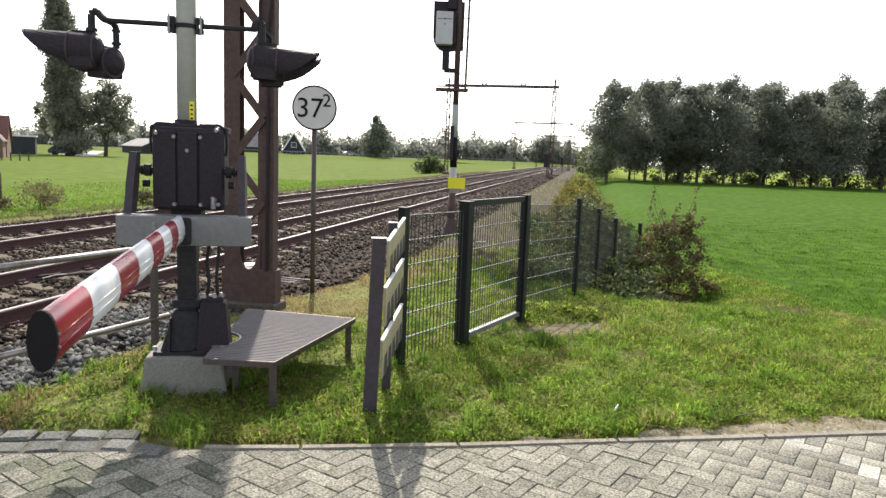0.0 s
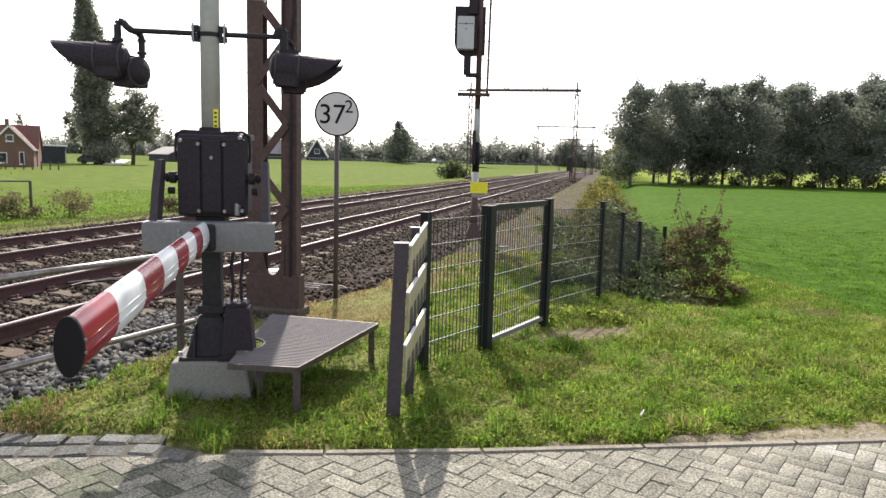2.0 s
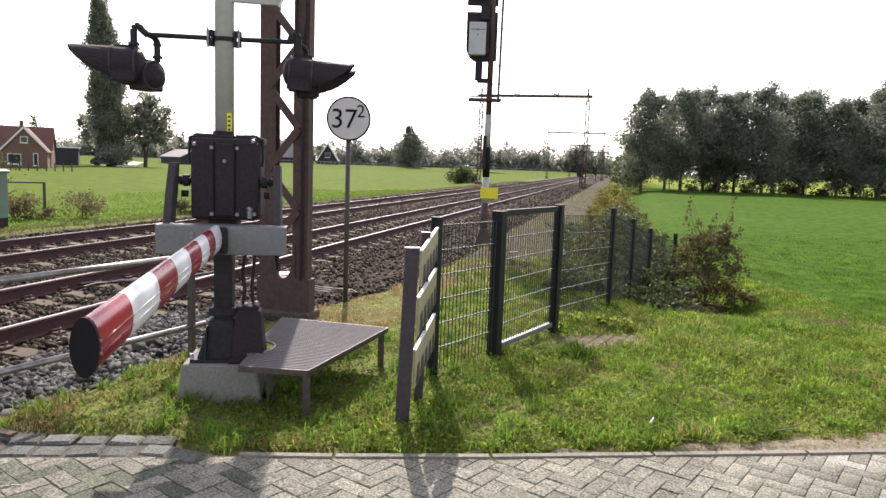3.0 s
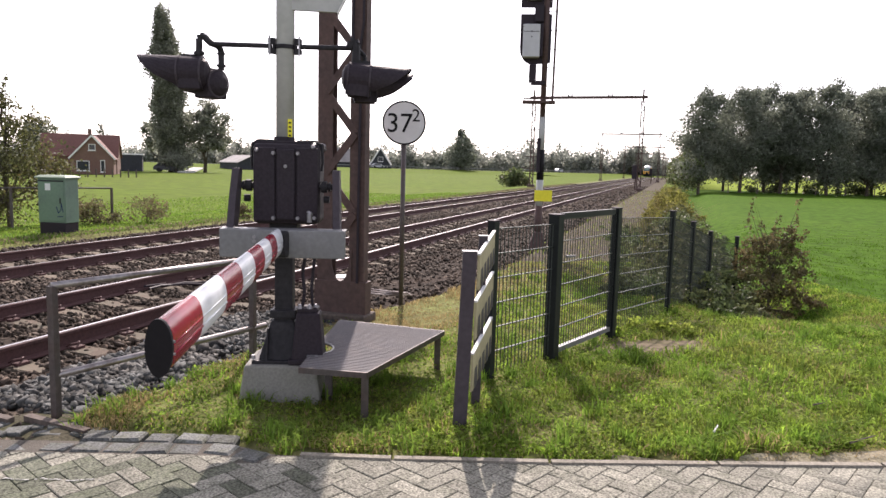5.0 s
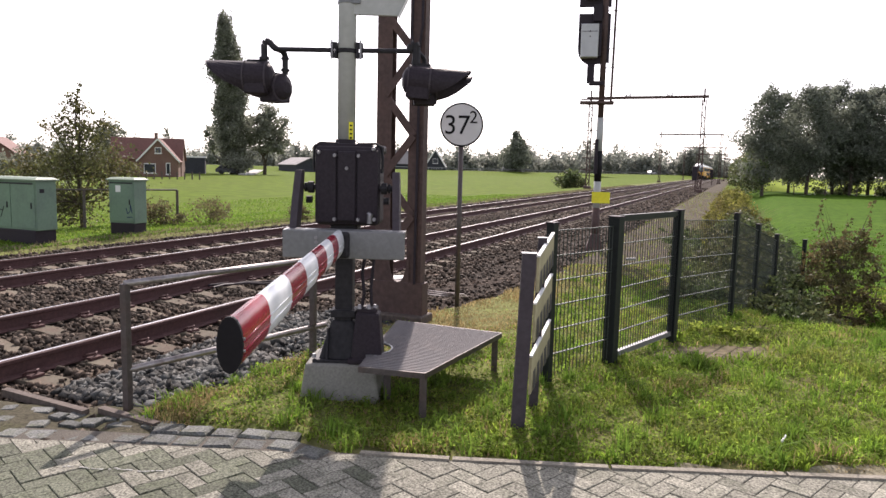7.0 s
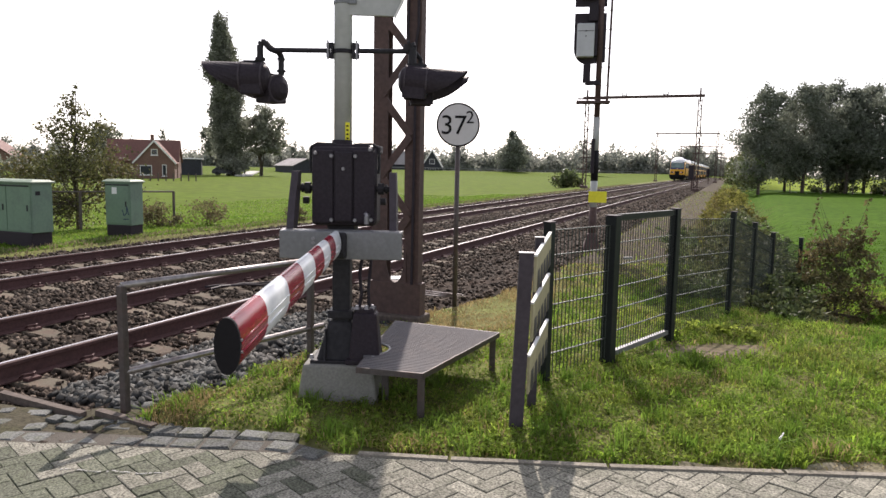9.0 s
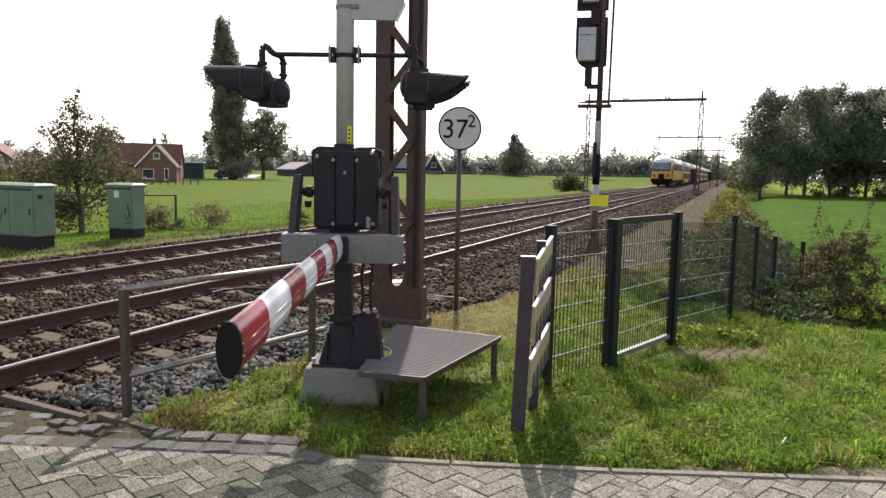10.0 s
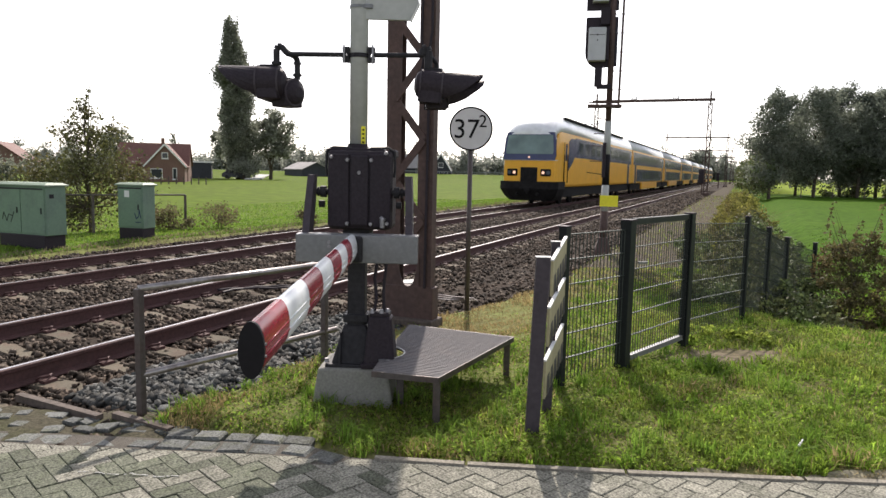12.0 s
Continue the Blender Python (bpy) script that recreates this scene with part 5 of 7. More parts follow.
bm = bmesh.new()
box(bm, (0, 0, 0), (0.006, 1.25, 0.62))
me_pane = mesh_of("pane", bm, M_TGLASS)
bm = bmesh.new()
box(bm, (0, 0, 0), (0.008, 0.95, 2.0))
me_door = mesh_of("side_door", bm, M_TBLUE)
bm = bmesh.new()
rod(bm, (-0.08, 0, 0), (0.08, 0, 0), 0.46, 0.46, 20)
me_wheel = mesh_of("wheel", bm, M_TUNDER)
for c in range(CARS):
    y0, y1 = c * CAR_L, (c + 1) * CAR_L - 0.35
    bm = bmesh.new()
    if c == 0:
        loft(bm, [shell_ring(0.10, 1.30, 1.05, 2.28), shell_ring(0.30, 1.36, 1.0, 3.2), shell_ring(0.7, 1.40, 0.95, 3.6), shell_ring(1.2), shell_ring(y1)])
    else:
        loft(bm, [shell_ring(y0), shell_ring(y1)])
    body = part("car_body", bm, M_TYELLOW, train, "yellow double-deck car body")
    bm = bmesh.new()
    if c == 0:
        loft(bm, [roof_ring(0.24, 1.22, 3.3, 3.78), roof_ring(0.55, 1.27, 3.60, 4.14), roof_ring(1.2, 1.32, 3.72, 4.44), roof_ring(2.4, 1.34, 3.72, 4.72), roof_ring(y1)])
    else:
        loft(bm, [roof_ring(y0), roof_ring(y1)])
    part("roof", bm, M_TROOF, body, "silver grey roof", True)
    bm = bmesh.new()
    box(bm, (0, (y0 + y1) / 2, 0.68), (2.5, y1 - y0 - (2.2 if c == 0 else 0.1), 0.56), 0.02)
    part("underframe", bm, M_TUNDER, body)
    for s in (-1, 1):
        bm = bmesh.new()
        ys = y0 + (4.2 if c == 0 else 0.5)
        box(bm, (s * 1.402, (ys + y1 - 0.5) / 2, 3.03), (0.008, y1 - 0.5 - ys, 1.04))
        band = part("upper_window_band", bm, M_TBLUE, body, "dark blue window band")
        lower = None
        if c:
            bm = bmesh.new()
            box(bm, (s * 1.402, (y0 + y1) / 2, 1.62), (0.008, y1 - y0 - 5.4, 1.08))
            lower = part("lower_window_band", bm, M_TBLUE, body, "dark blue window band")
        else:
            bm = bmesh.new()
            pts = [(4.2, 3.48), (4.2, 2.56), (3.6, 2.2), (2.9, 1.9), (2.6, 1.75), (2.6, 3.3), (3.2, 3.48)]
            loft(bm, [[(s * 1.400, y, z) for y, z in pts], [(s * 1.404, y, z) for y, z in pts]])
            part("blue_flash", bm, M_TBLUE, body)
        for k in range(13):
            yy = y0 + 2.2 + k * 1.75
            if c == 0 and yy < 4.8:
                continue
            shared("pane", me_pane, band, pose(s * 1.408, yy, 3.05))
            if lower and 2 < k < 11:
                shared("pane", me_pane, lower, pose(s * 1.408, yy, 1.65))
        for yy in ((y0 + 1.9, y1 - 1.9) if c else (y1 - 2.0,)):
            shared("side_door", me_door, body, pose(s * 1.406, yy, 1.95))
    if c:
        bm = bmesh.new()
        box(bm, (0, (y0 + y1) / 2, 0.68), (2.76, y1 - y0 - 13.4, 0.58), 0.03)
        part("low_floor_skirt", bm, M_TYELLOW, body)
        bm = bmesh.new()
        box(bm, (0.98, (y0 + y1) / 2, 4.54), (0.14, y1 - y0 - 1.5, 0.08), 0.02)
        part("roof_duct", bm, M_TUNDER, body)
    for yy in (y0 + 3.4, y0 + 5.9, y1 - 5.9, y1 - 3.4):
        for s in (-1, 1):
            shared("wheel", me_wheel, body, pose(s * 0.75, yy, 0.46))
    for yy in (y0 + 4.65, y1 - 4.65):
        bm = bmesh.new()
        for s in (-1, 1):
            box(bm, (s * 1.02, yy, 0.55), (0.14, 3.6, 0.32), 0.03)
        box(bm, (0, yy, 0.5), (1.9, 0.5, 0.25))
        part("bogie", bm, M_TUNDER, body)
    if c:
        bm = bmesh.new()
        box(bm, (0, y0 - 0.18, 2.3), (2.3, 0.36, 3.0))
        part("gangway", bm, M_TUNDER, body)
# cab doors with a dark gap and a tall blue window
for s in (-1, 1):
    bm = bmesh.new()
    box(bm, (s * 1.403, 1.98, 2.15), (0.008, 0.70, 2.15), 0.003)
    door = part("cab_door", bm, M_TYELLOW, train, "yellow cab door")
    bm = bmesh.new()
    box(bm, (s * 1.409, 2.08, 2.72), (0.008, 0.42, 0.85))
    part("door_window", bm, M_TBLUE, door)
    for yy in (1.60, 2.36):
        bm = bmesh.new()
        rod(bm, (s * 1.43, yy, 1.15), (s * 1.43, yy, 2.6), 0.022, 0.022, 8)
        part("grab_rail", bm, M_TUNDER, door)
    bm = bmesh.new()
    box(bm, (s * 1.408, 1.60, 2.2), (0.01, 0.05, 2.05))
    part("door_gap", bm, M_TUNDER, door)
# cab front
bm = bmesh.new()
blue = [(-1.30, 2.28), (1.30, 2.28), (1.34, 2.5), (1.30, 3.3), (1.20, 3.66), (-1.20, 3.66), (-1.30, 3.3), (-1.34, 2.5)]
slant = lambda z: 0.07 + max(0, z - 2.3) * 0.16
loft(bm, [[(x, slant(z) - 0.03, z) for x, z in blue], [(x, slant(z) + 0.35, z) for x, z in blue]])
front = part("cab_surround", bm, M_TBLUE, train, "dark blue cab window surround")
bm = bmesh.new()
scr = [(-1.20, 2.58), (1.20, 2.58), (1.22, 2.75), (1.14, 3.52), (-1.14, 3.52), (-1.22, 2.75)]
loft(bm, [[(x, slant(z) - 0.045, z) for x, z in scr], [(x, slant(z), z) for x, z in scr]])
part("windscreen", bm, M_WSCREEN_SKY, front)
bm = bmesh.new()
rod(bm, (0, 0.04, 2.42), (0, 0.08, 2.42), 0.05, 0.05, 14)
part("marker_lamp", bm, M_LAMP, front)
bm = bmesh.new()
loft(bm, [[(x, y, 2.26) for x, y in ((-1.32, 0.06), (1.32, 0.06), (1.38, 0.4), (-1.38, 0.4))], [(x, y, 2.29) for x, y in ((-1.32, 0.06), (1.32, 0.06), (1.38, 0.4), (-1.38, 0.4))]])
part("white_stripe", bm, M_TRIM, train)
bm = bmesh.new()
box(bm, (0, 0.11, 1.55), (0.86, 0.12, 0.74), 0.03)
part("gangway_door", bm, M_TUNDER, train, "black coupling panel")
for s in (-1, 1):
    bm = bmesh.new()
    box(bm, (s * 0.86, 0.10, 1.66), (0.54, 0.10, 0.36), 0.06)
    nest = part("lamp_recess", bm, M_TUNDER, train)
    bm = bmesh.new()
    rod(bm, (s * 0.74, 0.03, 1.66), (s * 0.74, 0.08, 1.66), 0.075, 0.075, 16)
    part("headlight", bm, M_LAMP, nest, "lit round headlight")
    bm = bmesh.new()
    rod(bm, (s * 1.0, 0.035, 1.66), (s * 1.0, 0.08, 1.66), 0.10, 0.10, 16)
    part("tail_lamp", bm, M_TGLASS, nest)
bm = bmesh.new()
apron = lambda z, w, y: [(-w, y + 0.25, z), (-w * 0.75, y, z), (w * 0.75, y, z), (w, y + 0.25, z), (w, y + 1.7, z), (-w, y + 1.7, z)]
loft(bm, [apron(0.26, 1.10, 0.25), apron(0.5, 1.34, 0.1), apron(0.85, 1.50, -0.1), apron(1.22, 1.50, -0.05)])
part("apron", bm, M_TUNDER, train, "black front apron")
for x in (-0.55, 0.5):
    bm = bmesh.new()
    rod(bm, (x, -0.2, 0.6), (x, 0.1, 0.6), 0.07)
    part("brake_hose", bm, M_TUNDER, train)
bm = bmesh.new()
rod(bm, (0, -0.2, 0.7), (0, 0.1, 0.7), 0.09)
box(bm, (0, -0.1, 0.82), (0.3, 0.3, 0.2), 0.03)
part("coupler", bm, M_TUNDER, train)
bm = bmesh.new()
rod(bm, (-0.1, 1.2, 4.0), (-0.1, 1.2, 4.55), 0.03)
part("aerial", bm, M_TUNDER, train)
bm = bmesh.new()
box(bm, (0.98, 13.2, 4.54), (0.18, 20, 0.12), 0.02)
part("roof_duct", bm, M_TUNDER, train)
bm = bmesh.new()
tube(bm, [(-0.5, 15.2, 4.5), (-0.35, 16.6, 4.8), (0, 15.4, 5.1)], 0.03, 6)
tube(bm, [(0.5, 15.2, 4.5), (0.35, 16.6, 4.8), (0, 15.4, 5.1)], 0.03, 6)
bar(bm, (-0.85, 15.4, 5.12), (0.85, 15.4, 5.12), 0.06, 0.05)
part("pantograph", bm, M_TUNDER, train)

# ---- cabinets and fence beyond the tracks ----
def cabinet(m, w, d, h, label, panels):
    c = thing("trackside_cabinet", m, label, "cabinet", "trackside cabinets")
    bm = bmesh.new()
    box(bm, (0, 0, 0.06), (w * 0.93, d * 1.05, 0.42), 0.02)
    part("plinth", bm, M_PLASTIC, c)
    bm = bmesh.new()
    box(bm, (0, 0, 0.26 + h / 2), (w, d, h), 0.012)
    part("body", bm, M_GREYGREEN, c)
    bm = bmesh.new()
    loft(bm, [[(x * (w / 2 + 0.04), y * (d / 2 + 0.05), 0.26 + h) for x, y in ((-1, -1), (1, -1), (1, 1), (-1, 1))],
              [(x * (w / 2 + 0.04), y * (d / 2 + 0.05), 0.285 + h) for x, y in ((-1, -1), (1, -1), (1, 1), (-1, 1))],
              [(x * (w / 2 - 0.02), y * (d / 2 - 0.05), 0.325 + h) for x, y in ((-1, -1), (1, -1), (1, 1), (-1, 1))]])
    part("lid", bm, M_CABTOP, c, "pale sloping lid")
    for k in range(panels):
        bm = bmesh.new()
        pw = (w - 0.06) / panels
        box(bm, (-w / 2 + 0.03 + pw * (k + 0.5), -d / 2 - 0.006, 0.26 + h / 2), (pw - 0.02, 0.012, h - 0.08), 0.003)
        door = part("door", bm, M_GREYGREEN, c)
        bm = bmesh.new()
        box(bm, (-w / 2 + 0.03 + pw * (k + 0.85), -d / 2 - 0.018, 0.26 + h * 0.5), (0.03, 0.012, 0.12), 0.003)
        part("handle", bm, M_BLACK, door)
    bm = bmesh.new()
    box(bm, (0, -d / 2 - 0.014, 0.20 + h), (w * 0.9, 0.006, 0.03))
    part("vent_slot", bm, M_BLACK, c)
    return c


cab1 = cabinet(pose(-13.42, 9.98, 0), 1.45, 0.45, 0.99, "large grey-green steel trackside cabinet with faint scribbles", 2)
cab2 = cabinet(pose(-12.93, 12.25, 0, 0, 0, 8), 0.68, 0.42, 0.98, "small grey-green steel trackside cabinet on a dark plinth", 1)
bm = bmesh.new()
box(bm, (-0.08, -0.226, 1.05), (0.13, 0.004, 0.15))
part("notice", bm, M_TRIM, cab2)
bm = bmesh.new()
for a, b in (((0.22, 0.62), (0.26, 0.48)), ((0.26, 0.48), (0.33, 0.55)), ((0.33, 0.55), (0.34, 0.70)), ((0.34, 0.70), (0.38, 0.50)), ((0.24, 0.40), (0.38, 0.41))):
    bar(bm, (a[0] - 0.1, -0.225, a[1]), (b[0] - 0.1, -0.225, b[1]), 0.004, 0.016)
part("scribble", bm, M_TBLUE, cab2)
bm = bmesh.new()
for a, b in (((-0.55, 0.55), (-0.50, 0.70)), ((-0.50, 0.70), (-0.42, 0.52)), ((-0.42, 0.52), (-0.36, 0.66)), ((-0.36, 0.66), (-0.25, 0.64)), ((-0.3, 0.5), (-0.2, 0.72))):
    bar(bm, (a[0], -0.24, a[1]), (b[0], -0.24, b[1]), 0.004, 0.016)
part("scribble", bm, M_BLACK, cab1)
bm = bmesh.new()
box(bm, (0.727, -0.1, 1.05), (0.006, 0.1, 0.08))
part("lock_plate", bm, M_BLACK, cab1)

tubef = thing("tube_fence", pose(0, 0, -0.05), "thin rusty tube fence behind the cabinets", "fence")
for x, y in ((-16.6, 11.6), (-15.2, 13.0), (-13.95, 14.9)):
    bm = bmesh.new()
    rod(bm, (x, y, -0.2), (x, y, 0.98), 0.035)
    part("post", bm, M_RUSTY, tubef)
for a, b in (((-16.6, 11.6), (-15.2, 13.0)), ((-15.2, 13.0), (-13.95, 14.9))):
    bm = bmesh.new()
    rod(bm, (*a, 0.98), (*b, 0.98), 0.022)
    part("rail", bm, M_RUSTY, tubef)

# ---- trees and shrubs ----
def leaf_mesh(rng, c, r, n, size, shell=0.35, flat=0.6, spread=0.20):
    """Leaves as small kites gathered in clumps about an ellipsoid."""
    nc = max(8, n // 45)
    d = rng.normal(size=(nc, 3))
    d /= np.linalg.norm(d, axis=1)[:, None]
    cl = d * (shell + (1 - shell) * rng.uniform(size=(nc, 1)) ** 0.6) * rng.uniform(0.75, 1.08, (nc, 1))
    pick = rng.integers(0, nc, n)
    p = (cl[pick] + rng.normal(size=(n, 3)) * spread) * np.array(r) + np.array(c)
    a = rng.normal(size=(n, 3))
    a /= np.linalg.norm(a, axis=1)[:, None]
    b = np.cross(a, rng.normal(size=(n, 3)))
    b /= np.linalg.norm(b, axis=1)[:, None]
    s = size * rng.uniform(0.6, 1.3, (n, 1))
    return p, a * s, b * s * flat


def leaves(name, sets, material):
    P, A, B = (np.concatenate(k) for k in zip(*sets))
    n = len(P)
    v = np.stack([P - A, P - B, P + A, P + B], 1).reshape(-1, 3)
    f = np.arange(4 * n).reshape(n, 4)
    return cloud(name, v, f, material)


def tree(name, m, h, trunk_r, crowns, limbs, material, label, leaf_n, leaf_size, seed, group="", category="tree", trunk_to=0.6, spread=0.20):
    rng = np.random.default_rng(seed)
    t = thing(name, m, label, category, group)
    bm = bmesh.new()
    pts = [Vector((0, 0, -0.3))]
    for k in range(1, 6):
        pts.append(Vector((rng.normal() * 0.02 * h * k / 5, rng.normal() * 0.02 * h * k / 5, h * trunk_to * k / 5)))
    for k, (a, b) in enumerate(zip(pts, pts[1:])):
        rod(bm, a, b, trunk_r * (1 - 0.13 * k), trunk_r * (1 - 0.13 * (k + 1)), 8)
    for k in range(limbs):
        c = crowns[k % len(crowns)]
        d = rng.normal(size=3)
        d /= np.linalg.norm(d)
        b = Vector(np.array(c[0]) + d * np.array(c[1]) * 0.8)
        low = [p for p in pts[1:] if p.z < b.z * 0.85] or [pts[1]]
        a = low[max(0, len(low) - 1 - int(rng.integers(0, 2)))]
        mid = (a + b) / 2 + Vector((0, 0, -0.05 * h))
        rod(bm, a, mid, trunk_r * 0.4, trunk_r * 0.25, 6)
        rod(bm, mid, b, trunk_r * 0.25, trunk_r * 0.07, 6)
    part("trunk", bm, M_BARK, t)
    total = sum((c[1][0] * c[1][1] * c[1][2]) ** 0.7 for c in crowns)
    sets = [leaf_mesh(rng, c[0], c[1], max(20, int(leaf_n * (c[1][0] * c[1][1] * c[1][2]) ** 0.7 / total)), leaf_size, spread=spread) for c in crowns]
    crown = new("crown", leaves("crown", sets, material))
    crown.parent = t
    return t


def wood_tree(seed, h):
    """Crown masses of a tall tree grown in a row: narrow below, full in the middle, rounded and ragged on top."""
    rng = random.Random(seed)
    cr = []
    for k in range(20):
        q = 0.17 + 0.74 * (k + rng.random()) / 20
        w = h * (0.13 + 0.12 * math.sin(math.pi * min(1.0, q * 1.05)))
        a, d = rng.uniform(0, 2 * math.pi), rng.uniform(0.2, 1.0) * w * 0.9
        cr.append(((d * math.cos(a), d * math.sin(a), h * q), (w * rng.uniform(0.4, 0.7), w * rng.uniform(0.4, 0.7), h * rng.uniform(0.05, 0.10))))
    for k in range(9):
        a, d = rng.uniform(0, 2 * math.pi), rng.uniform(0, 0.13) * h
        cr.append(((d * math.cos(a), d * math.sin(a), h * (1.0 - 0.10 * rng.random() - 0.5 * d / h)), (h * 0.05, h * 0.05, h * 0.055)))
    return cr


protos = []
for k in range(5):
    h = (11.4, 12.1, 11.5, 12.4, 11.9)[k]
    protos.append(tree("wood_tree", pose(3.0 + 4.6 * k, 86 + 1.1 * k + (k % 3) * 1.5, -0.35, 0, 0, 30 * k), h, 0.2, wood_tree(40 + k, h), 9, M_LEAF,
                       "dark green broadleaf tree at the edge of the wood", 15500, 0.145, 60 + k, "trees of the wood", spread=0.42))
rngw = random.Random(3)
k = 0
for row, (y0, n) in enumerate(((86, 12), (91, 11))):
    for i in range(n):
        if row == 0 and i < 5:
            continue
        x = 3.0 + 4.6 * i + rngw.uniform(-0.8, 0.8) + row * 2.4
        y = y0 + 0.24 * x + rngw.uniform(-1.5, 1.5)
        s = rngw.uniform(0.90, 1.08)
        copy_thing(protos[k % 5], pose(x, y, -0.35, 0, 0, rngw.uniform(0, 360)) @ Matrix.Diagonal((s, s, s * rngw.uniform(0.95, 1.05), 1)))
        k += 1
rng = np.random.default_rng(77)
sets = []
for k in range(26):
    x = 9.5 + 1.9 * k + rng.uniform(-0.9, 0.9)
    y = 91 + 0.24 * x + rng.uniform(-2, 2)
    r = rng.uniform(0.6, 1.5)
    sets.append(leaf_mesh(rng, (x, y, r * 0.6 - 0.3), (1.5, 1.3, r), 300, 0.17))
# fringe of the wood that follows the line into the distance
for k in range(34):
    y = 84 + 3.2 * k + rng.uniform(-1, 1)
    x = 1.6 - 0.012 * (y - 84) + rng.uniform(-0.9, 1.6)
    r = rng.uniform(1.3, 2.6) * (1 + 0.004 * (y - 84))
    sets.append(leaf_mesh(rng, (x, y, r * 0.9), (1.5, 1.7, r), 420, 0.17))
for k in range(16):
    y = 96 + 6.5 * k + rng.uniform(-2, 2)
    x = 3.2 + rng.uniform(-0.8, 1.6)
    h = rng.uniform(3.0, 4.6)
    sets.append(leaf_mesh(rng, (x, y, h), (2.0, 2.0, h * 0.9), 700, 0.2))
tagged(new("wood_undergrowth", leaves("wood_undergrowth", sets, M_LEAF_BRAMBLE)), "dark shrubs growing under and beside the trees of the wood", "shrubs", kind="stuff")

rp = random.Random(8)
pop = []
for k in range(84):
    z = 1.2 + 25.0 * (k / 84) ** 0.95
    full = min(1.0, 0.5 + z / 9.0) * (1.0 if z < 14 else max(0.16, 1 - ((z - 14) / 13.0) ** 2.0))
    a, d = 2.4 * k, 2.9 * full * rp.uniform(0.35, 1.0)
    pop.append(((d * math.cos(a) + 0.8 - 0.088 * z, d * math.sin(a), z), (0.9 * full + 0.25, 0.9 * full + 0.25, rp.uniform(1.3, 2.3))))
tree("poplar", pose(-79.5, 97.9, -0.1), 25, 0.45, pop, 8, M_LEAF_POPLAR, "tall narrow dark green poplar beside the farm drive", 42000, 0.20, 5, trunk_to=0.8, spread=0.34)
tree("drive_tree", pose(-76.6, 103.0, -0.1) @ Matrix.Diagonal((1.2, 1.2, 1.2, 1)), 10.5, 0.3, [((0.4, 0, 5), (3.2, 3.2, 2.2)), ((1.6, 0, 7.2), (2.2, 2.2, 1.6)), ((-1.4, 0, 6.8), (2.0, 2.0, 1.8)), ((0.3, 0, 9), (1.6, 1.6, 1.3)), ((2.4, 0, 4.2), (1.7, 1.7, 1.2))], 12, M_LEAF_POPLAR,
     "airy broadleaf tree beside the poplar", 5200, 0.24, 6)
tree("drive_tree", pose(-87.0, 104.0, -0.1), 9, 0.25, [((0, 0, 5), (2.6, 2.6, 2.6)), ((-1, 0, 7), (1.8, 1.8, 1.6))], 8, M_LEAF_POPLAR, "airy broadleaf tree behind the poplar", 1500, 0.3, 9)
tree("garden_conifer", pose(-93.5, 97.5, -0.1), 7.6, 0.15, [((0, 0, 1.2 + 0.9 * k), (1.6 - 0.17 * k, 1.6 - 0.17 * k, 0.8)) for k in range(8)], 4, M_LEAF_POPLAR, "slender dark conifer behind the farmhouse", 2400, 0.16, 71)
tree("garden_tree", pose(-102.0, 92.5, -0.1), 8.2, 0.25, [((0, 0, 5.2), (2.6, 2.6, 1.9)), ((1.4, 0, 6.6), (1.9, 1.9, 1.4)), ((-1.5, 0, 6.2), (1.8, 1.8, 1.3)), ((0.2, 0, 7.6), (1.3, 1.3, 0.9))], 9, M_LEAF_POPLAR, "airy green garden tree behind the farmhouse", 2600, 0.22, 72)
tree("round_shrub", pose(-76.3, 95.2, -0.1), 3.6, 0.1, [((0, 0, 1.8), (1.9, 1.9, 1.7)), ((1.3, 0, 1.3), (1.2, 1.2, 1.2))], 3, M_LEAF_POPLAR, "dark round garden shrub by the drive", 1600, 0.2, 7, category="shrub")
tree("field_tree", pose(-69.0, 232.0, -0.2), 14.5, 0.4, [((0, 0, 6), (5.0, 5.0, 3.6)), ((0, 0, 9.5), (4.0, 4.0, 3.0)), ((0.3, 0, 12.5), (2.4, 2.4, 2.2)), ((-1, 0, 3.5), (4.5, 4.5, 2.4))], 6, M_LEAF, "dense round tree standing at the far road", 5500, 0.42, 8)
tree("track_bush", pose(-16.3, 75.5, -0.25), 2.3, 0.08, [((-0.5, 0, 1.0), (1.2, 1.2, 1.05)), ((0.7, 0, 0.8), (1.1, 1.1, 0.9)), ((0.1, 0, 1.4), (0.9, 0.9, 0.8))], 4, M_LEAF_BRAMBLE, "dark dense bush in the meadow beside the track", 2600, 0.13, 12, category="bush")
tree("far_tree", pose(-17.5, 318, -0.3), 14, 0.4, [((0, 0, 8), (4.4, 4.4, 3.8)), ((1.2, 0, 11.5), (2.8, 2.8, 2.2)), ((-1.6, 0, 5.4), (3.2, 3.2, 2.6))], 8, M_LEAF_HAZED, "distant broadleaf tree behind the line", 3600, 0.5, 14)

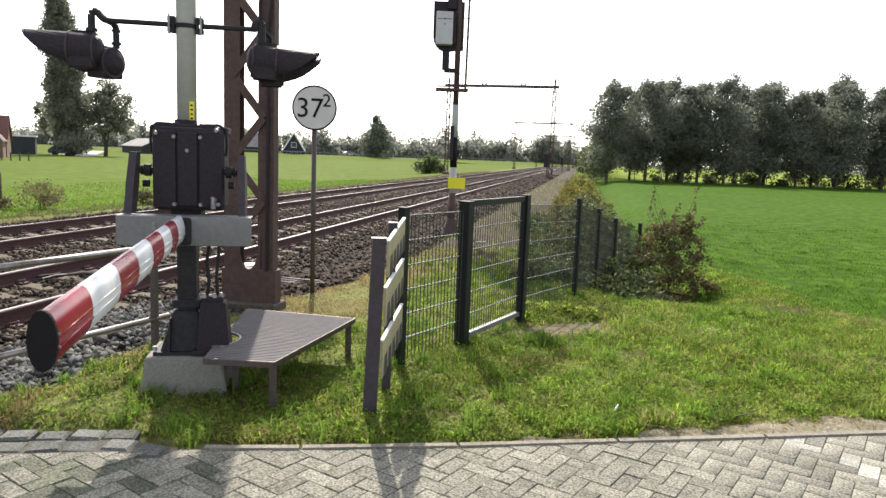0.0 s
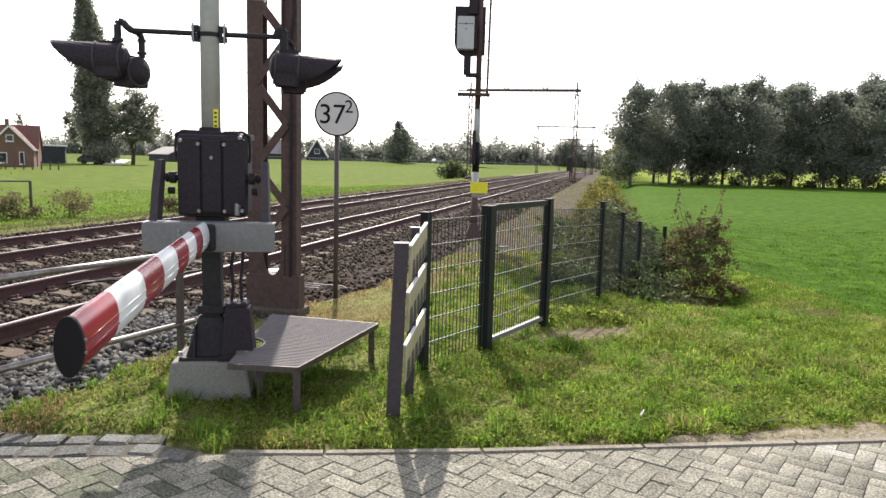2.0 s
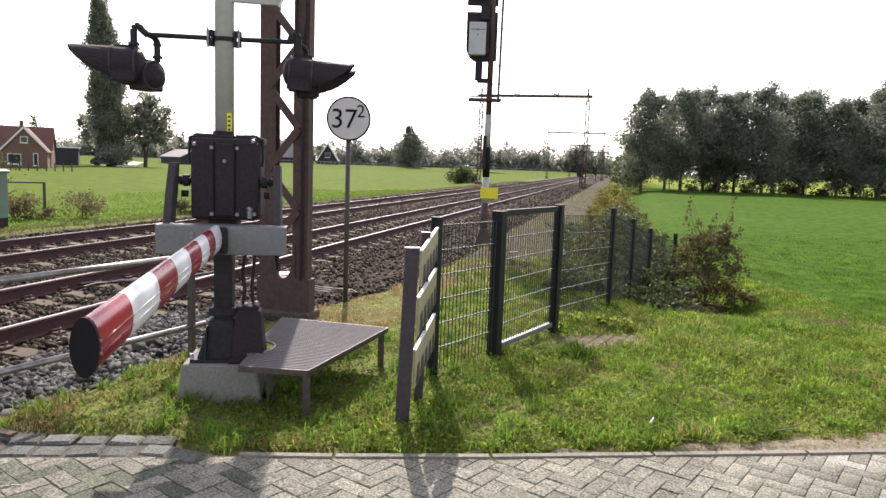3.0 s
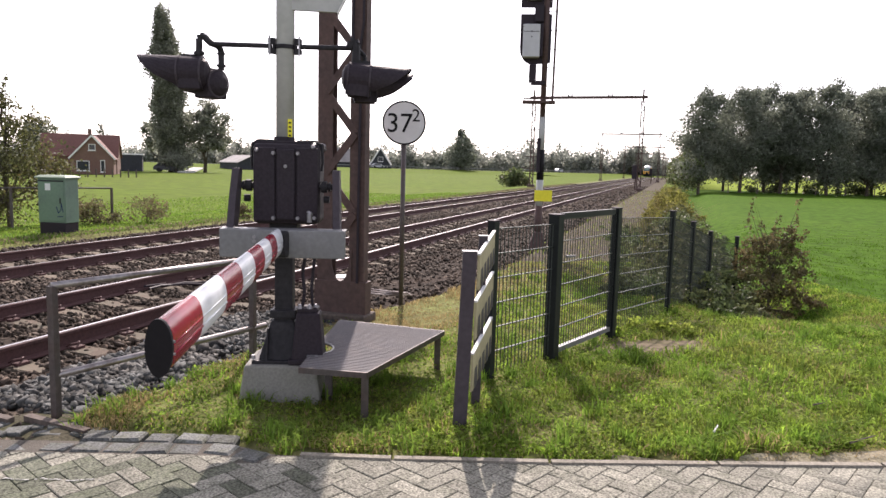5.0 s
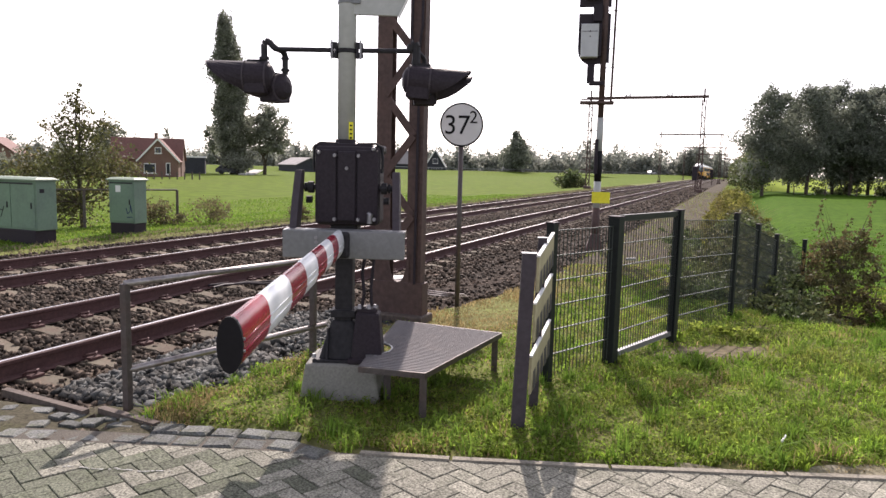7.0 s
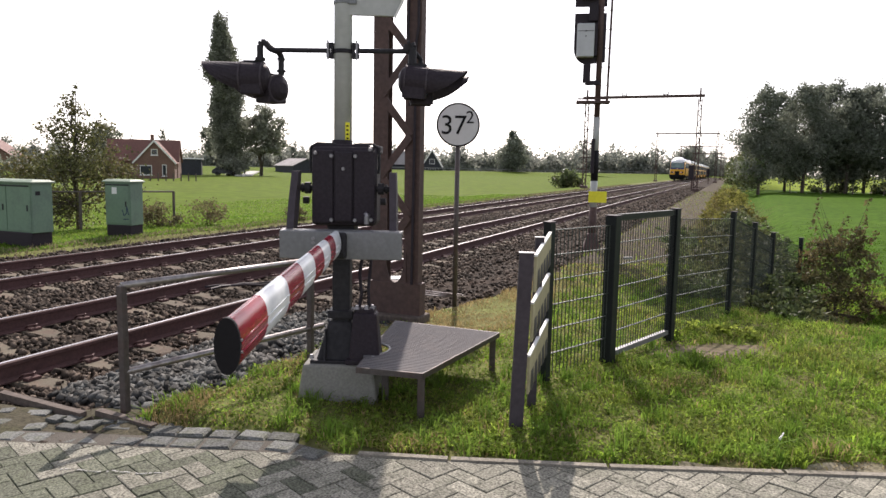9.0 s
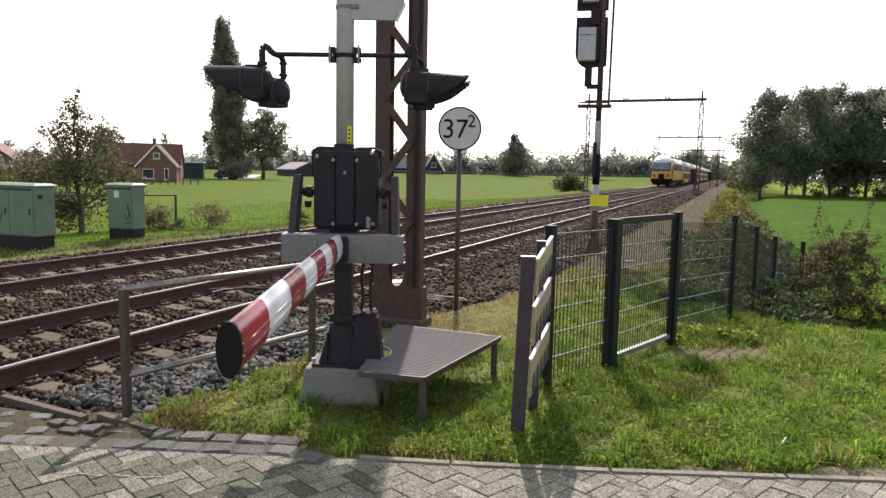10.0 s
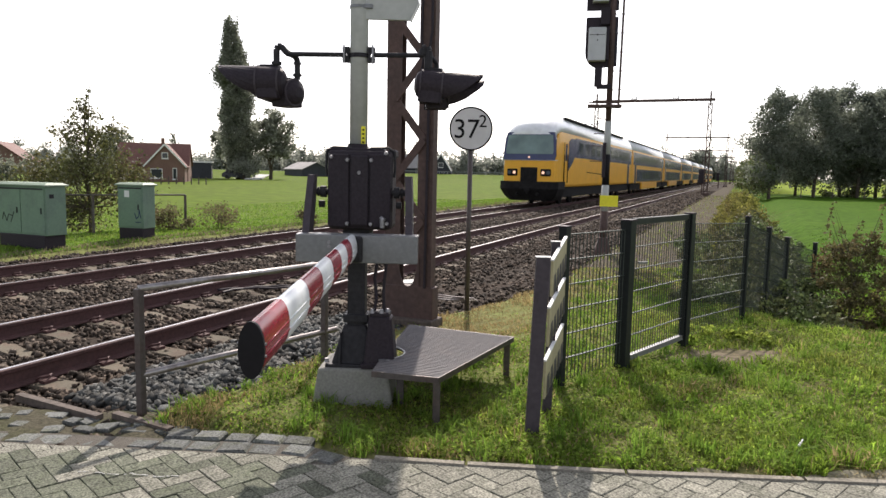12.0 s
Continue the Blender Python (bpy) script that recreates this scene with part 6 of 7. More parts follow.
SAP = 1.55
sap = [((-1.6, 0.6, 1.0), (0.7, 0.7, 0.6)), ((-0.9, 0.2, 0.6), (0.8, 0.8, 0.6)), ((0, 0, 1.1), (1.05, 1.05, 0.8)), ((0.35, 0, 1.9), (0.7, 0.7, 0.55)), ((-0.5, 0, 1.7), (0.6, 0.6, 0.5)), ((0.05, 0, 2.6), (0.55, 0.55, 0.5)), ((0.1, 0, 3.3), (0.30, 0.30, 0.4)),
       ((0.5, 0.1, 2.7), (0.32, 0.32, 0.35)), ((-0.45, 0, 2.7), (0.25, 0.25, 0.4)), ((0.9, 0, 1.5), (0.5, 0.5, 0.5)), ((-1.2, 0.4, 1.6), (0.55, 0.55, 0.5)), ((0.1, 0.0, 3.75), (0.08, 0.08, 0.2))]
tree("sapling", pose(-16.2, 13.75, -0.15, 0, 0, 40), 3.9, 0.045, [(c, (r[0] * SAP, r[1] * SAP, r[2] * 1.1)) for c, r in sap], 70, M_LEAF_SAPLING, "loose young tree with thin branches behind the cabinets", 10500, 0.048, 21, trunk_to=0.9)

rb = random.Random(12)
bush_c = []
for k in range(44):
    a, q = rb.uniform(0, 2 * math.pi), rb.random()
    d = 0.62 * math.sqrt(rb.random()) * (1 - 0.35 * q)
    bush_c.append(((d * math.cos(a) - 0.06, d * math.sin(a), 0.12 + 1.35 * q), (0.16 + 0.10 * (1 - q), 0.16 + 0.10 * (1 - q), 0.18)))
for x, z in ((-0.36, 1.55), (-0.36, 1.75), (-0.34, 1.92), (0.27, 1.5), (0.30, 1.7), (0.33, 1.95), (0.02, 1.5), (0.06, 1.68), (-0.18, 1.55), (0.45, 1.45)):
    bush_c.append(((x, rb.uniform(-0.1, 0.1), z), (0.06, 0.06, 0.13)))
for k in range(9):
    bush_c.append(((0.45 + 0.085 * k, -0.2 + rb.uniform(-0.2, 0.2), 0.42 - 0.035 * k), (0.20, 0.25, 0.14)))
tree("fence_bush", pose(1.62, 12.2, -0.65), 2.0, 0.014, bush_c, 110, M_LEAF_BUSH, "straggling bush with browned leaves at the end of the fence", 8200, 0.027, 31, category="bush", trunk_to=0.6)
for k, (x, y, s) in enumerate(((-13.35, 15.5, 0.62), (-14.1, 14.6, 0.5), (-14.6, 14.3, 0.55), (-12.5, 18.5, 0.35))):
    tree("track_shrub", pose(x, y, -0.1), 1.2, 0.02, [((0, 0, s * 0.8), (s * 0.9, s * 0.9, s * 0.7)), ((s * 0.6, 0, s * 0.6), (s * 0.6, s * 0.6, s * 0.5))], 10, M_LEAF_SHRUB, "low reddish green shrub beside the track", 900, 0.035, 50 + k, "shrubs beside the track", "shrub")

# hedge and far woods
rng = np.random.default_rng(91)
sets = []
for k in range(22):
    x, y = -49.5 + 0.26 * k, 24.0 + 0.62 * k
    h = rng.uniform(1.0, 1.75)
    sets.append(leaf_mesh(rng, (x, y, h * 0.85), (0.9, 0.9, h), 520, 0.10))
tagged(new("hedge", leaves("hedge", sets, M_LEAF_POPLAR)), "uneven green hedge at the end of the meadow", "hedge", kind="stuff")
sets = []
for k in range(190):
    s = k / 190
    x = -330 + 345 * s + rng.uniform(-3, 3)
    y = 215 + 130 * s + rng.uniform(-12, 12)
    h = max(3.4, rng.normal(7.4, 2.2)) * (1.2 if 0.55 < s < 0.95 else 1.0)
    sets.append(leaf_mesh(rng, (x, y, h * 0.42), (rng.uniform(3, 6), 3.5, h * 0.66), 460, 0.75, shell=0.1, spread=0.26))
tagged(new("far_woods", leaves("far_woods", sets, M_LEAF_HAZED)), "hazy line of distant trees and hedges along the horizon", "woods", kind="stuff")
sets = []
for k in range(120):
    s = k / 120
    sets.append(leaf_mesh(rng, (-480 + 900 * s + rng.uniform(-4, 4), 470 + rng.uniform(-20, 20), 5.0), (9, 5, rng.uniform(6, 11)), 220, 1.2, shell=0.1, spread=0.26))
tagged(new("distant_woods", leaves("distant_woods", sets, M_LEAF_HAZED)), "hazy woods far away on the horizon", "woods", kind="stuff")

# ---- buildings ----
def gable_body(bm, w, d, eave, ridge, x0=0, y0=0):
    """Walls of a house with gables at its front and back."""
    prof = [(-w / 2, -0.4), (w / 2, -0.4), (w / 2, eave), (0, ridge), (-w / 2, eave)]
    return loft(bm, [[(x0 + x, y0 - d / 2, z) for x, z in prof], [(x0 + x, y0 + d / 2, z) for x, z in prof]])


def gable_roof(bm, w, d, eave, ridge, over=0.35, t=0.18, x0=0, y0=0):
    k = (ridge - eave) / (w / 2)
    for s in (-1, 1):
        pts = [(0, ridge), (s * (w / 2 + over), eave - k * over), (s * (w / 2 + over), eave - k * over + t), (0, ridge + t)]
        loft(bm, [[(x0 + x, y0 - d / 2 - over, z) for x, z in pts], [(x0 + x, y0 + d / 2 + over, z) for x, z in pts]])
    return bm


def window(parent, x, y, z, w, h, lit=M_GLASS):
    bm = bmesh.new()
    box(bm, (x, y - 0.02, z), (w, 0.08, h))
    f = part("window", bm, M_TRIM, parent)
    bm = bmesh.new()
    box(bm, (x, y - 0.065, z), (w - 0.22, 0.02, h - 0.22))
    part("pane", bm, lit, f)
    bm = bmesh.new()
    box(bm, (x, y - 0.08, z - h / 2 - 0.05), (w + 0.2, 0.16, 0.08))
    part("sill", bm, M_TRIM, f)


house = thing("brick_house", pose(-68.6, 69.9, -0.25, 0, 0, 38) @ Matrix.Diagonal((0.686, 0.686, 0.755, 1)), "brown brick farmhouse with an orange tiled roof and white trim", "house")
bm = bmesh.new()
gable_body(bm, 6.7, 7.0, 2.7, 6.05, 0.72, -1.5)
part("front_wing", bm, M_HOUSEBRICK, house)
bm = bmesh.new()
gable_roof(bm, 6.7, 7.0, 2.7, 6.05, 0.3, 0.15, 0.72, -1.5)
part("front_roof", bm, M_TILE, house)
bm = bmesh.new()
loft(bm, [[(x, y, z) for y, z in ((0.2, -0.4), (8, -0.4), (8, 3.0), (4.1, 6.3), (0.2, 3.0))] for x in (-8.2, 4.2)])
part("main_wing", bm, M_HOUSEBRICK, house)
bm = bmesh.new()
for pts in ([(-0.2, 2.7), (4.1, 6.35), (4.1, 6.55), (-0.2, 2.9)], [(8.4, 2.7), (4.1, 6.35), (4.1, 6.55), (8.4, 2.9)]):
    loft(bm, [[(x, y, z) for y, z in pts] for x in (-8.5, 4.5)])
part("main_roof", bm, M_TILE, house)
bm = bmesh.new()
for s in (-1, 1):
    bar(bm, (0.72, -5.32, 6.13), (0.72 + s * 3.68, -5.32, 2.45), 0.10, 0.26)
part("barge_board", bm, M_TRIM, house, "white barge boards")
bm = bmesh.new()
box(bm, (-0.6, 4.1, 6.9), (0.6, 0.6, 1.1))
part("chimney", bm, M_HOUSEBRICK, house)
window(house, -0.75, -5.02, 1.35, 2.0, 1.6)
window(house, 2.35, -5.02, 1.35, 0.75, 1.9)
window(house, 0.72, -5.02, 4.3, 1.1, 1.0)

shed = thing("dark_shed", pose(-83.9, 93.8, -0.2, 0, 0, 38), "dark boarded flat-roofed shed with a pale roof edge", "shed")
bm = bmesh.new()
box(bm, (0, 0, 1.15), (3.4, 3.5, 2.9))
part("wall", bm, M_DARKWOOD, shed)
bm = bmesh.new()
box(bm, (0, 0, 2.7), (3.8, 3.9, 0.22))
part("roof", bm, M_TRIM, shed)

barn = thing("barn", pose(-108.5, 162, -0.3, 0, 0, 60), "low grey farm barn with a pitched roof", "barn")
bm = bmesh.new()
gable_body(bm, 8, 11, 1.9, 3.7)
part("wall", bm, M_DARKWOOD, barn)
bm = bmesh.new()
gable_roof(bm, 8, 11, 1.9, 3.7)
part("roof", bm, M_GREYROOF, barn)
villa = thing("gabled_house", pose(-91.0, 214, -0.3, 0, 0, 20) @ Matrix.Diagonal((0.7, 0.7, 0.82, 1)), "far dark house with a pointed gable and white trim", "house")
bm = bmesh.new()
gable_body(bm, 9.5, 9, 3.2, 9.5)
part("wall", bm, M_DARKWOOD, villa)
bm = bmesh.new()
gable_roof(bm, 9.5, 9, 3.2, 9.5)
part("roof", bm, M_GREYROOF, villa)
bm = bmesh.new()
for s in (-1, 1):
    bar(bm, (0, -4.95, 9.5), (s * 5.0, -4.95, 2.7), 0.2, 0.5)
part("barge_board", bm, M_TRIM, villa)
for x, z, w, h in ((-2.4, 1.6, 1.6, 1.6), (2.4, 1.6, 1.6, 1.6), (0, 5.0, 2.4, 1.9), (0, 1.6, 1.3, 1.8)):
    window(villa, x, -4.52, z, w, h)
wing = thing("grey_house", pose(-106, 208, -0.3, 0, 0, 20), "far house with a broad grey roof", "house")
bm = bmesh.new()
box(bm, (0, 0, 1.3), (16, 7, 3.4))
part("wall", bm, M_DARKWOOD, wing)
bm = bmesh.new()
loft(bm, [[(x, y, z) for y, z in ((-4.2, 2.9), (0, 7.4), (4.2, 2.9))] for x in (-8.5, 8.5)])
part("roof", bm, M_GREYROOF, wing)
edge_house = thing("orange_roof_house", pose(-124, 88, -0.3, 0, 0, 40), "far low house with an orange roof behind the hedge", "house")
bm = bmesh.new()
gable_body(bm, 9, 10, 2.4, 5.6)
part("wall", bm, M_HOUSEBRICK, edge_house)
bm = bmesh.new()
gable_roof(bm, 9, 10, 2.4, 5.6)
part("roof", bm, M_TILE, edge_house)

# far road with guard rail and cars
bm = bmesh.new()
fr = [(-260, 165), (-115, 186), (-60, 246), (-30, 300), (-15, 345)]
ft = [Vector((*p, 0.75)) for p in fr]
for a, b in zip(ft, ft[1:]):
    bar(bm, a, b, 7, 0.5)
tagged(part("far_road", bm, M_ASPHALT, None), "far asphalt road across the meadow", "road", kind="structure")
bm = bmesh.new()
for a, b in zip(ft[1:], ft[2:]):
    bar(bm, a + Vector((3, -4, 1.0)), b + Vector((3, -4, 0.9)), 0.08, 0.25)
    n = int((b - a).length / 4)
    for k in range(n + 1):
        p = a.lerp(b, k / n) + Vector((3, -4, 0))
        box(bm, (p.x, p.y, 0.4), (0.15, 0.15, 1.4))
tagged(part("guard_rail", bm, M_GALV, None), "long galvanised guard rail along the far road", "guard rail", kind="structure")


def car(m, paint, label):
    c = thing("car", m, label, "car", "cars on the far road")
    bm = bmesh.new()
    prof = [(-2.1, 0.3), (2.1, 0.3), (2.15, 0.75), (1.2, 0.95), (0.7, 1.42), (-1.2, 1.45), (-2.0, 0.95), (-2.15, 0.7)]
    loft(bm, [[(x, y, z) for x, z in prof] for y in (-0.85, 0.85)])
    part("body", bm, paint, c)
    bm = bmesh.new()
    glassp = [(-1.75, 0.98), (1.05, 0.98), (0.62, 1.36), (-1.15, 1.38)]
    loft(bm, [[(x, y, z) for x, z in glassp] for y in (-0.87, 0.87)])
    part("windows", bm, M_GLASS, c)
    for x in (-1.3, 1.35):
        for y in (-0.8, 0.8):
            bm = bmesh.new()
            rod(bm, (x, y - 0.1, 0.32), (x, y + 0.1, 0.32), 0.32, 0.32, 14)
            part("wheel", bm, M_TYRE, c)
    return c



bm = bmesh.new()
for a, b in zip(ft, ft[1:]):
    n_ = Vector((-(b - a).y, (b - a).x, 0)).normalized()
    loft(bm, [[c + n_ * o + Vector((0, 0, z)) for o, z in ((-34, -1.2), (-4, 0.2), (4, 0.2), (34, -1.2))] for c in (a, b)])
tagged(part("road_bank", bm, M_SOIL, None), "low grassy bank that carries the far road", "bank", kind="structure")

car_a = car(pose(-95.0, 208, 1.0, 0, 0, 47), M_CARWHITE, "white car driving along the far road")
car_b = car(pose(-80.0, 224, 1.0, 0, 0, 47), M_CARWHITE, "white car driving along the far road")
car(pose(-78.2, 95.6, -0.2, 0, 0, 30), M_CARDARK, "dark car parked in front of the poplar")

# pale drive that runs past the poplar to the far road
bm = bmesh.new()
drive = [(-72.0, 91.0, 1.2), (-75.5, 97.5, 1.6), (-84.0, 109.0, 2.0), (-100.0, 131.0, 2.4), (-118.0, 156.0, 2.6)]
for (xa, ya, wa), (xb, yb, wb) in zip(drive, drive[1:]):
    loft(bm, [[(x - w, y + 0.5 * w, -0.2), (x + w, y - 0.5 * w, -0.2), (x + w, y - 0.5 * w, 0.02), (x - w, y + 0.5 * w, 0.02)] for x, y, w in ((xa, ya, wa), (xb, yb, wb))])
tagged(part("farm_drive", bm, M_CHALK, None), "pale gravel farm drive beside the poplar", "drive", kind="structure")
for k in range(10):
    bm = bmesh.new()
    box(bm, (0, 0, 0.3), (0.10, 0.10, 1.1), 0.01)
    ob = part("pasture_post", bm, M_TIMBER, None)
    ob.matrix_basis = pose(-58.6 + 0.47 * k, 55.9 + 0.62 * k, -0.25)
    tagged(ob, "grey wooden pasture post at the edge of the meadow", "post", "pasture posts")
for k in range(14):
    bm = bmesh.new()
    box(bm, (0, 0, 0.4), (0.10, 0.10, 1.3), 0.01)
    ob = part("wood_post", bm, M_TIMBER, None)
    ob.matrix_basis = pose(3.0 + 3.1 * k, 84 + 0.9 * k, -0.35)
    tagged(ob, "thin wooden fence post at the edge of the wood", "post", "posts by the wood")

# ---- grass ----
def blades(rng, px, py, h, w, lean, material, name, label, category="grass", dz=0.0):
    """Bent blades, each a tapering strip of two quads."""
    n = len(px)
    pz = ground_z(px, py) - 0.01 + dz
    a = rng.uniform(0, 2 * np.pi, n)
    d = rng.uniform(0, 2 * np.pi, n)
    l = np.abs(rng.normal(0, lean, n)) * h
    wx, wy = np.cos(a) * w / 2, np.sin(a) * w / 2
    lx, ly = np.cos(d) * l, np.sin(d) * l
    P = lambda k, s, up: np.stack([px + s * wx + lx * k * k, py + s * wy + ly * k * k, pz + h * up], -1)
    v = np.stack([P(0, -1, 0), P(0, 1, 0), P(0.55, 0.8, 0.6), P(0.55, -0.8, 0.6), P(1, 0.12, 1.0 - 0.25 * lean), P(1, -0.12, 1.0 - 0.25 * lean)], 1).reshape(-1, 3)
    i = 6 * np.arange(n)[:, None]
    f = np.stack([i + np.array([0, 1, 2, 3]), i + np.array([3, 2, 4, 5])], 1).reshape(-1, 4)
    ob = new(name, cloud(name, v, f, material))
    return tagged(ob, label, category, kind="stuff")


rng = np.random.default_rng(17)
def verge_points(n, far):
    """Points of the verge between the road, the ballast and the ditch, in tufts."""
    u = rng.uniform(-3.4, 7.5, n)
    v = 3.9 + (far - 3.9) * rng.uniform(0, 1, n) ** 1.5
    x, y = u * math.cos(RA) - v * math.sin(RA), u * math.sin(RA) + v * math.cos(RA)
    x, y = x + rng.normal(0, 0.02, n), y + rng.normal(0, 0.02, n)
    vv = -x * math.sin(RA) + y * math.cos(RA)
    uu = x * math.cos(RA) + y * math.sin(RA)
    e = np.interp(uu, [p[0] for p in ROAD_EDGE], [p[1] for p in ROAD_EDGE])
    ragged = 0.04 * np.sin(uu * 9) + 0.03 * np.sin(uu * 23 + 1)
    shoulder = -3.65 + 0.85 * smooth_step(6.5, 10.0, y) + 0.22 * np.sin(y * 1.7) + 0.1 * np.sin(y * 5)
    keep = (vv > e + 0.05 + ragged + np.where(uu < -0.85, 0.16, 0.0) + 0.05 * smooth_step(0.9, 2.2, uu) + 0.13 * smooth_step(1.9, 3.4, uu)) & (x > shoulder) & (y < 40) & (uu < 0.4 + 0.96 * vv)
    bare = 1.4 * np.exp(-((x - 0.02) / 0.55) ** 2 - ((y - 7.25 - 0.45 * (x + 0.08)) / 0.32) ** 2) + 0.5 * np.exp(-((y - 0.1 * x - 9.4) / 0.3) ** 2) * (x > 2)
    keep &= rng.uniform(size=n) > bare
    return x[keep], y[keep]


def dry_zone(x, y):
    """Trodden, parched grass between the platform and the ballast."""
    return np.exp(-((x + 2.75) / 0.75) ** 4 - ((y - 8.2) / 2.3) ** 4)


def patch(x, y, a, b, c):
    return 0.5 + 0.25 * np.sin(a * x + b * y) + 0.25 * np.sin(c * x - a * y + 2)


x, y = verge_points(250000, 13)
dry = 0.38 * np.exp(-np.clip(x + 3.3 - 0.85 * smooth_step(6.5, 10.0, y), 0, 9) / 0.6) + 0.05 + 0.25 * (patch(x, y, 2.1, 1.4, 3.3) > 0.86) + 0.6 * np.exp(-((y - 0.1 * x - 9.4) / 0.35) ** 2) * (x > 2) + 0.95 * dry_zone(x, y) + 0.08 * (1 - smooth_step(-1.6, 0.2, x))
is_dry = rng.uniform(size=len(x)) < dry
tuft = patch(x, y, 5.2, 3.1, 7.0) * 0.6 + patch(x, y, 13, 9, 17) * 0.5
clump = patch(x, y, 1.9, 2.7, 3.1) * patch(x, y, 8.3, 6.1, 11)
h = (0.010 + 0.04 * tuft + 0.085 * clump) * rng.uniform(0.5, 1.5, len(x)) * (0.62 + 0.38 * smooth_step(-2.2, 0.2, x))
w = rng.uniform(0.004, 0.015, len(x))
blades(rng, x[~is_dry], y[~is_dry], h[~is_dry], w[~is_dry], 0.95, M_BLADE, "verge_grass", "short bright green grass on the verge")
blades(rng, x[is_dry], y[is_dry], h[is_dry] * 1.1, w[is_dry] * 0.9, 0.6, M_DRY, "dry_grass", "dry yellow grass among the green of the verge")

# coarser tufts
tx, ty = verge_points(1300, 11)
keep = dry_zone(tx, ty) < 0.3
tx, ty = tx[keep], ty[keep]
nb = rng.integers(14, 40, len(tx))
x = np.repeat(tx, nb) + rng.normal(0, 0.035, nb.sum())
y = np.repeat(ty, nb) + rng.normal(0, 0.035, nb.sum())
h = np.repeat(rng.uniform(0.07, 0.17, len(tx)), nb) * rng.uniform(0.5, 1.1, nb.sum())
blades(rng, x, y, h, rng.uniform(0.005, 0.011, len(x)), 0.6, M_TUFT, "grass_tufts", "coarse green tufts in the verge")
# uneven pasture past the verge: low dark tussocks, and parched stalks along the mown edge
tx = rng.uniform(1.6, 17.0, 900)
ty = 9.8 + 0.1 * tx + 17.0 * rng.uniform(size=900) ** 1.7
nb = rng.integers(12, 34, 900)
x = np.repeat(tx, nb) + rng.normal(0, 0.16, nb.sum())
y = np.repeat(ty, nb) + rng.normal(0, 0.07, nb.sum())
h = np.repeat(rng.uniform(0.03, 0.10, 900), nb) * rng.uniform(0.5, 1.1, nb.sum())
blades(rng, x, y, h, rng.uniform(0.008, 0.020, len(x)), 0.9, M_FIELD, "pasture_tussocks", "low dark tussocks in the grazed pasture")
x = rng.uniform(2.0, 9.0, 5200)
y = 9.35 + 0.1 * x + rng.normal(0, 0.16, 5200) + 0.12 * np.sin(2.3 * x)
blades(rng, x, y, rng.uniform(0.02, 0.08, 5200), rng.uniform(0.006, 0.014, 5200), 1.2, M_WEED, "mown_stalks", "parched cut stalks along the edge of the pasture")
x = rng.uniform(-3.0, -0.5, 6500)
y = 10 + 60 * rng.uniform(size=6500) ** 1.5
keep = x > bed_right(y) - 0.05 + rng.normal(0, 0.1, 6500)
x, y = x[keep], y[keep]
half = rng.uniform(size=len(x)) < 0.75
for sel, m_, nm, lb in ((half, M_WEED, "path_dry_grass", "sparse dry grass along the track path"), (~half, M_BLADE, "path_grass", "sparse green grass along the track path")):
    blades(rng, x[sel], y[sel], rng.uniform(0.04, 0.13, sel.sum()), rng.uniform(0.008, 0.02, sel.sum()), 0.6, m_, nm, lb)
u_ = rng.uniform(-4.2, -1.7, 7000)
v2 = rng.uniform(4.32, 4.9, 7000)
x, y = u_ * math.cos(RA) - v2 * math.sin(RA), u_ * math.sin(RA) + v2 * math.cos(RA)
keep = patch(x, y, 5.0, 3.0, 7.0) > 0.45 - 0.5 * smooth_step(-2.4, -1.8, u_)
blades(rng, x[keep], y[keep], rng.uniform(0.02, 0.06, keep.sum()), rng.uniform(0.004, 0.009, keep.sum()), 0.7, M_DRY, "dirt_grass", "thin dry grass on the trodden dirt", dz=0.03)

# sand swept up along the edge of the road
su, sv = np.meshgrid(np.linspace(1.3, 7.0, 70), np.linspace(0.0, 1.0, 8))
se = np.interp(su, [p[0] for p in ROAD_EDGE], [p[1] for p in ROAD_EDGE])
sv = se + 0.005 + sv * (0.06 + 0.20 * smooth_step(1.6, 3.6, su) + 0.03 * np.sin(su * 6))
sx, sy = su * math.cos(RA) - sv * math.sin(RA), su * math.sin(RA) + sv * math.cos(RA)
sz = np.maximum(ground_z(sx, sy) + 0.004, -0.012) + 0.004 * np.sin(su * 15) * np.sin(sv * 30)
si = np.arange(su.size).reshape(su.shape)
sq = np.stack([si[:-1, :-1], si[:-1, 1:], si[1:, 1:], si[1:, :-1]], -1).reshape(-1, 4)
tagged(new("sand_strip", cloud("sand_strip", np.stack([sx, sy, sz], -1).reshape(-1, 3), sq, M_SANDY, True)), "pale sand swept along the edge of the road", "sand", kind="structure")
su = rng.uniform(1.5, 6.0, 2600)
sv = np.interp(su, [p[0] for p in ROAD_EDGE], [p[1] for p in ROAD_EDGE]) + 0.03 + 0.25 * rng.uniform(size=2600) ** 0.6
x, y = su * math.cos(RA) - sv * math.sin(RA), su * math.sin(RA) + sv * math.cos(RA)
blades(rng, x, y, rng.uniform(0.01, 0.035, 2600), rng.uniform(0.003, 0.007, 2600), 1.2, M_DRY, "edge_dry_grass", "short dry grass in the sand by the road", dz=0.008)

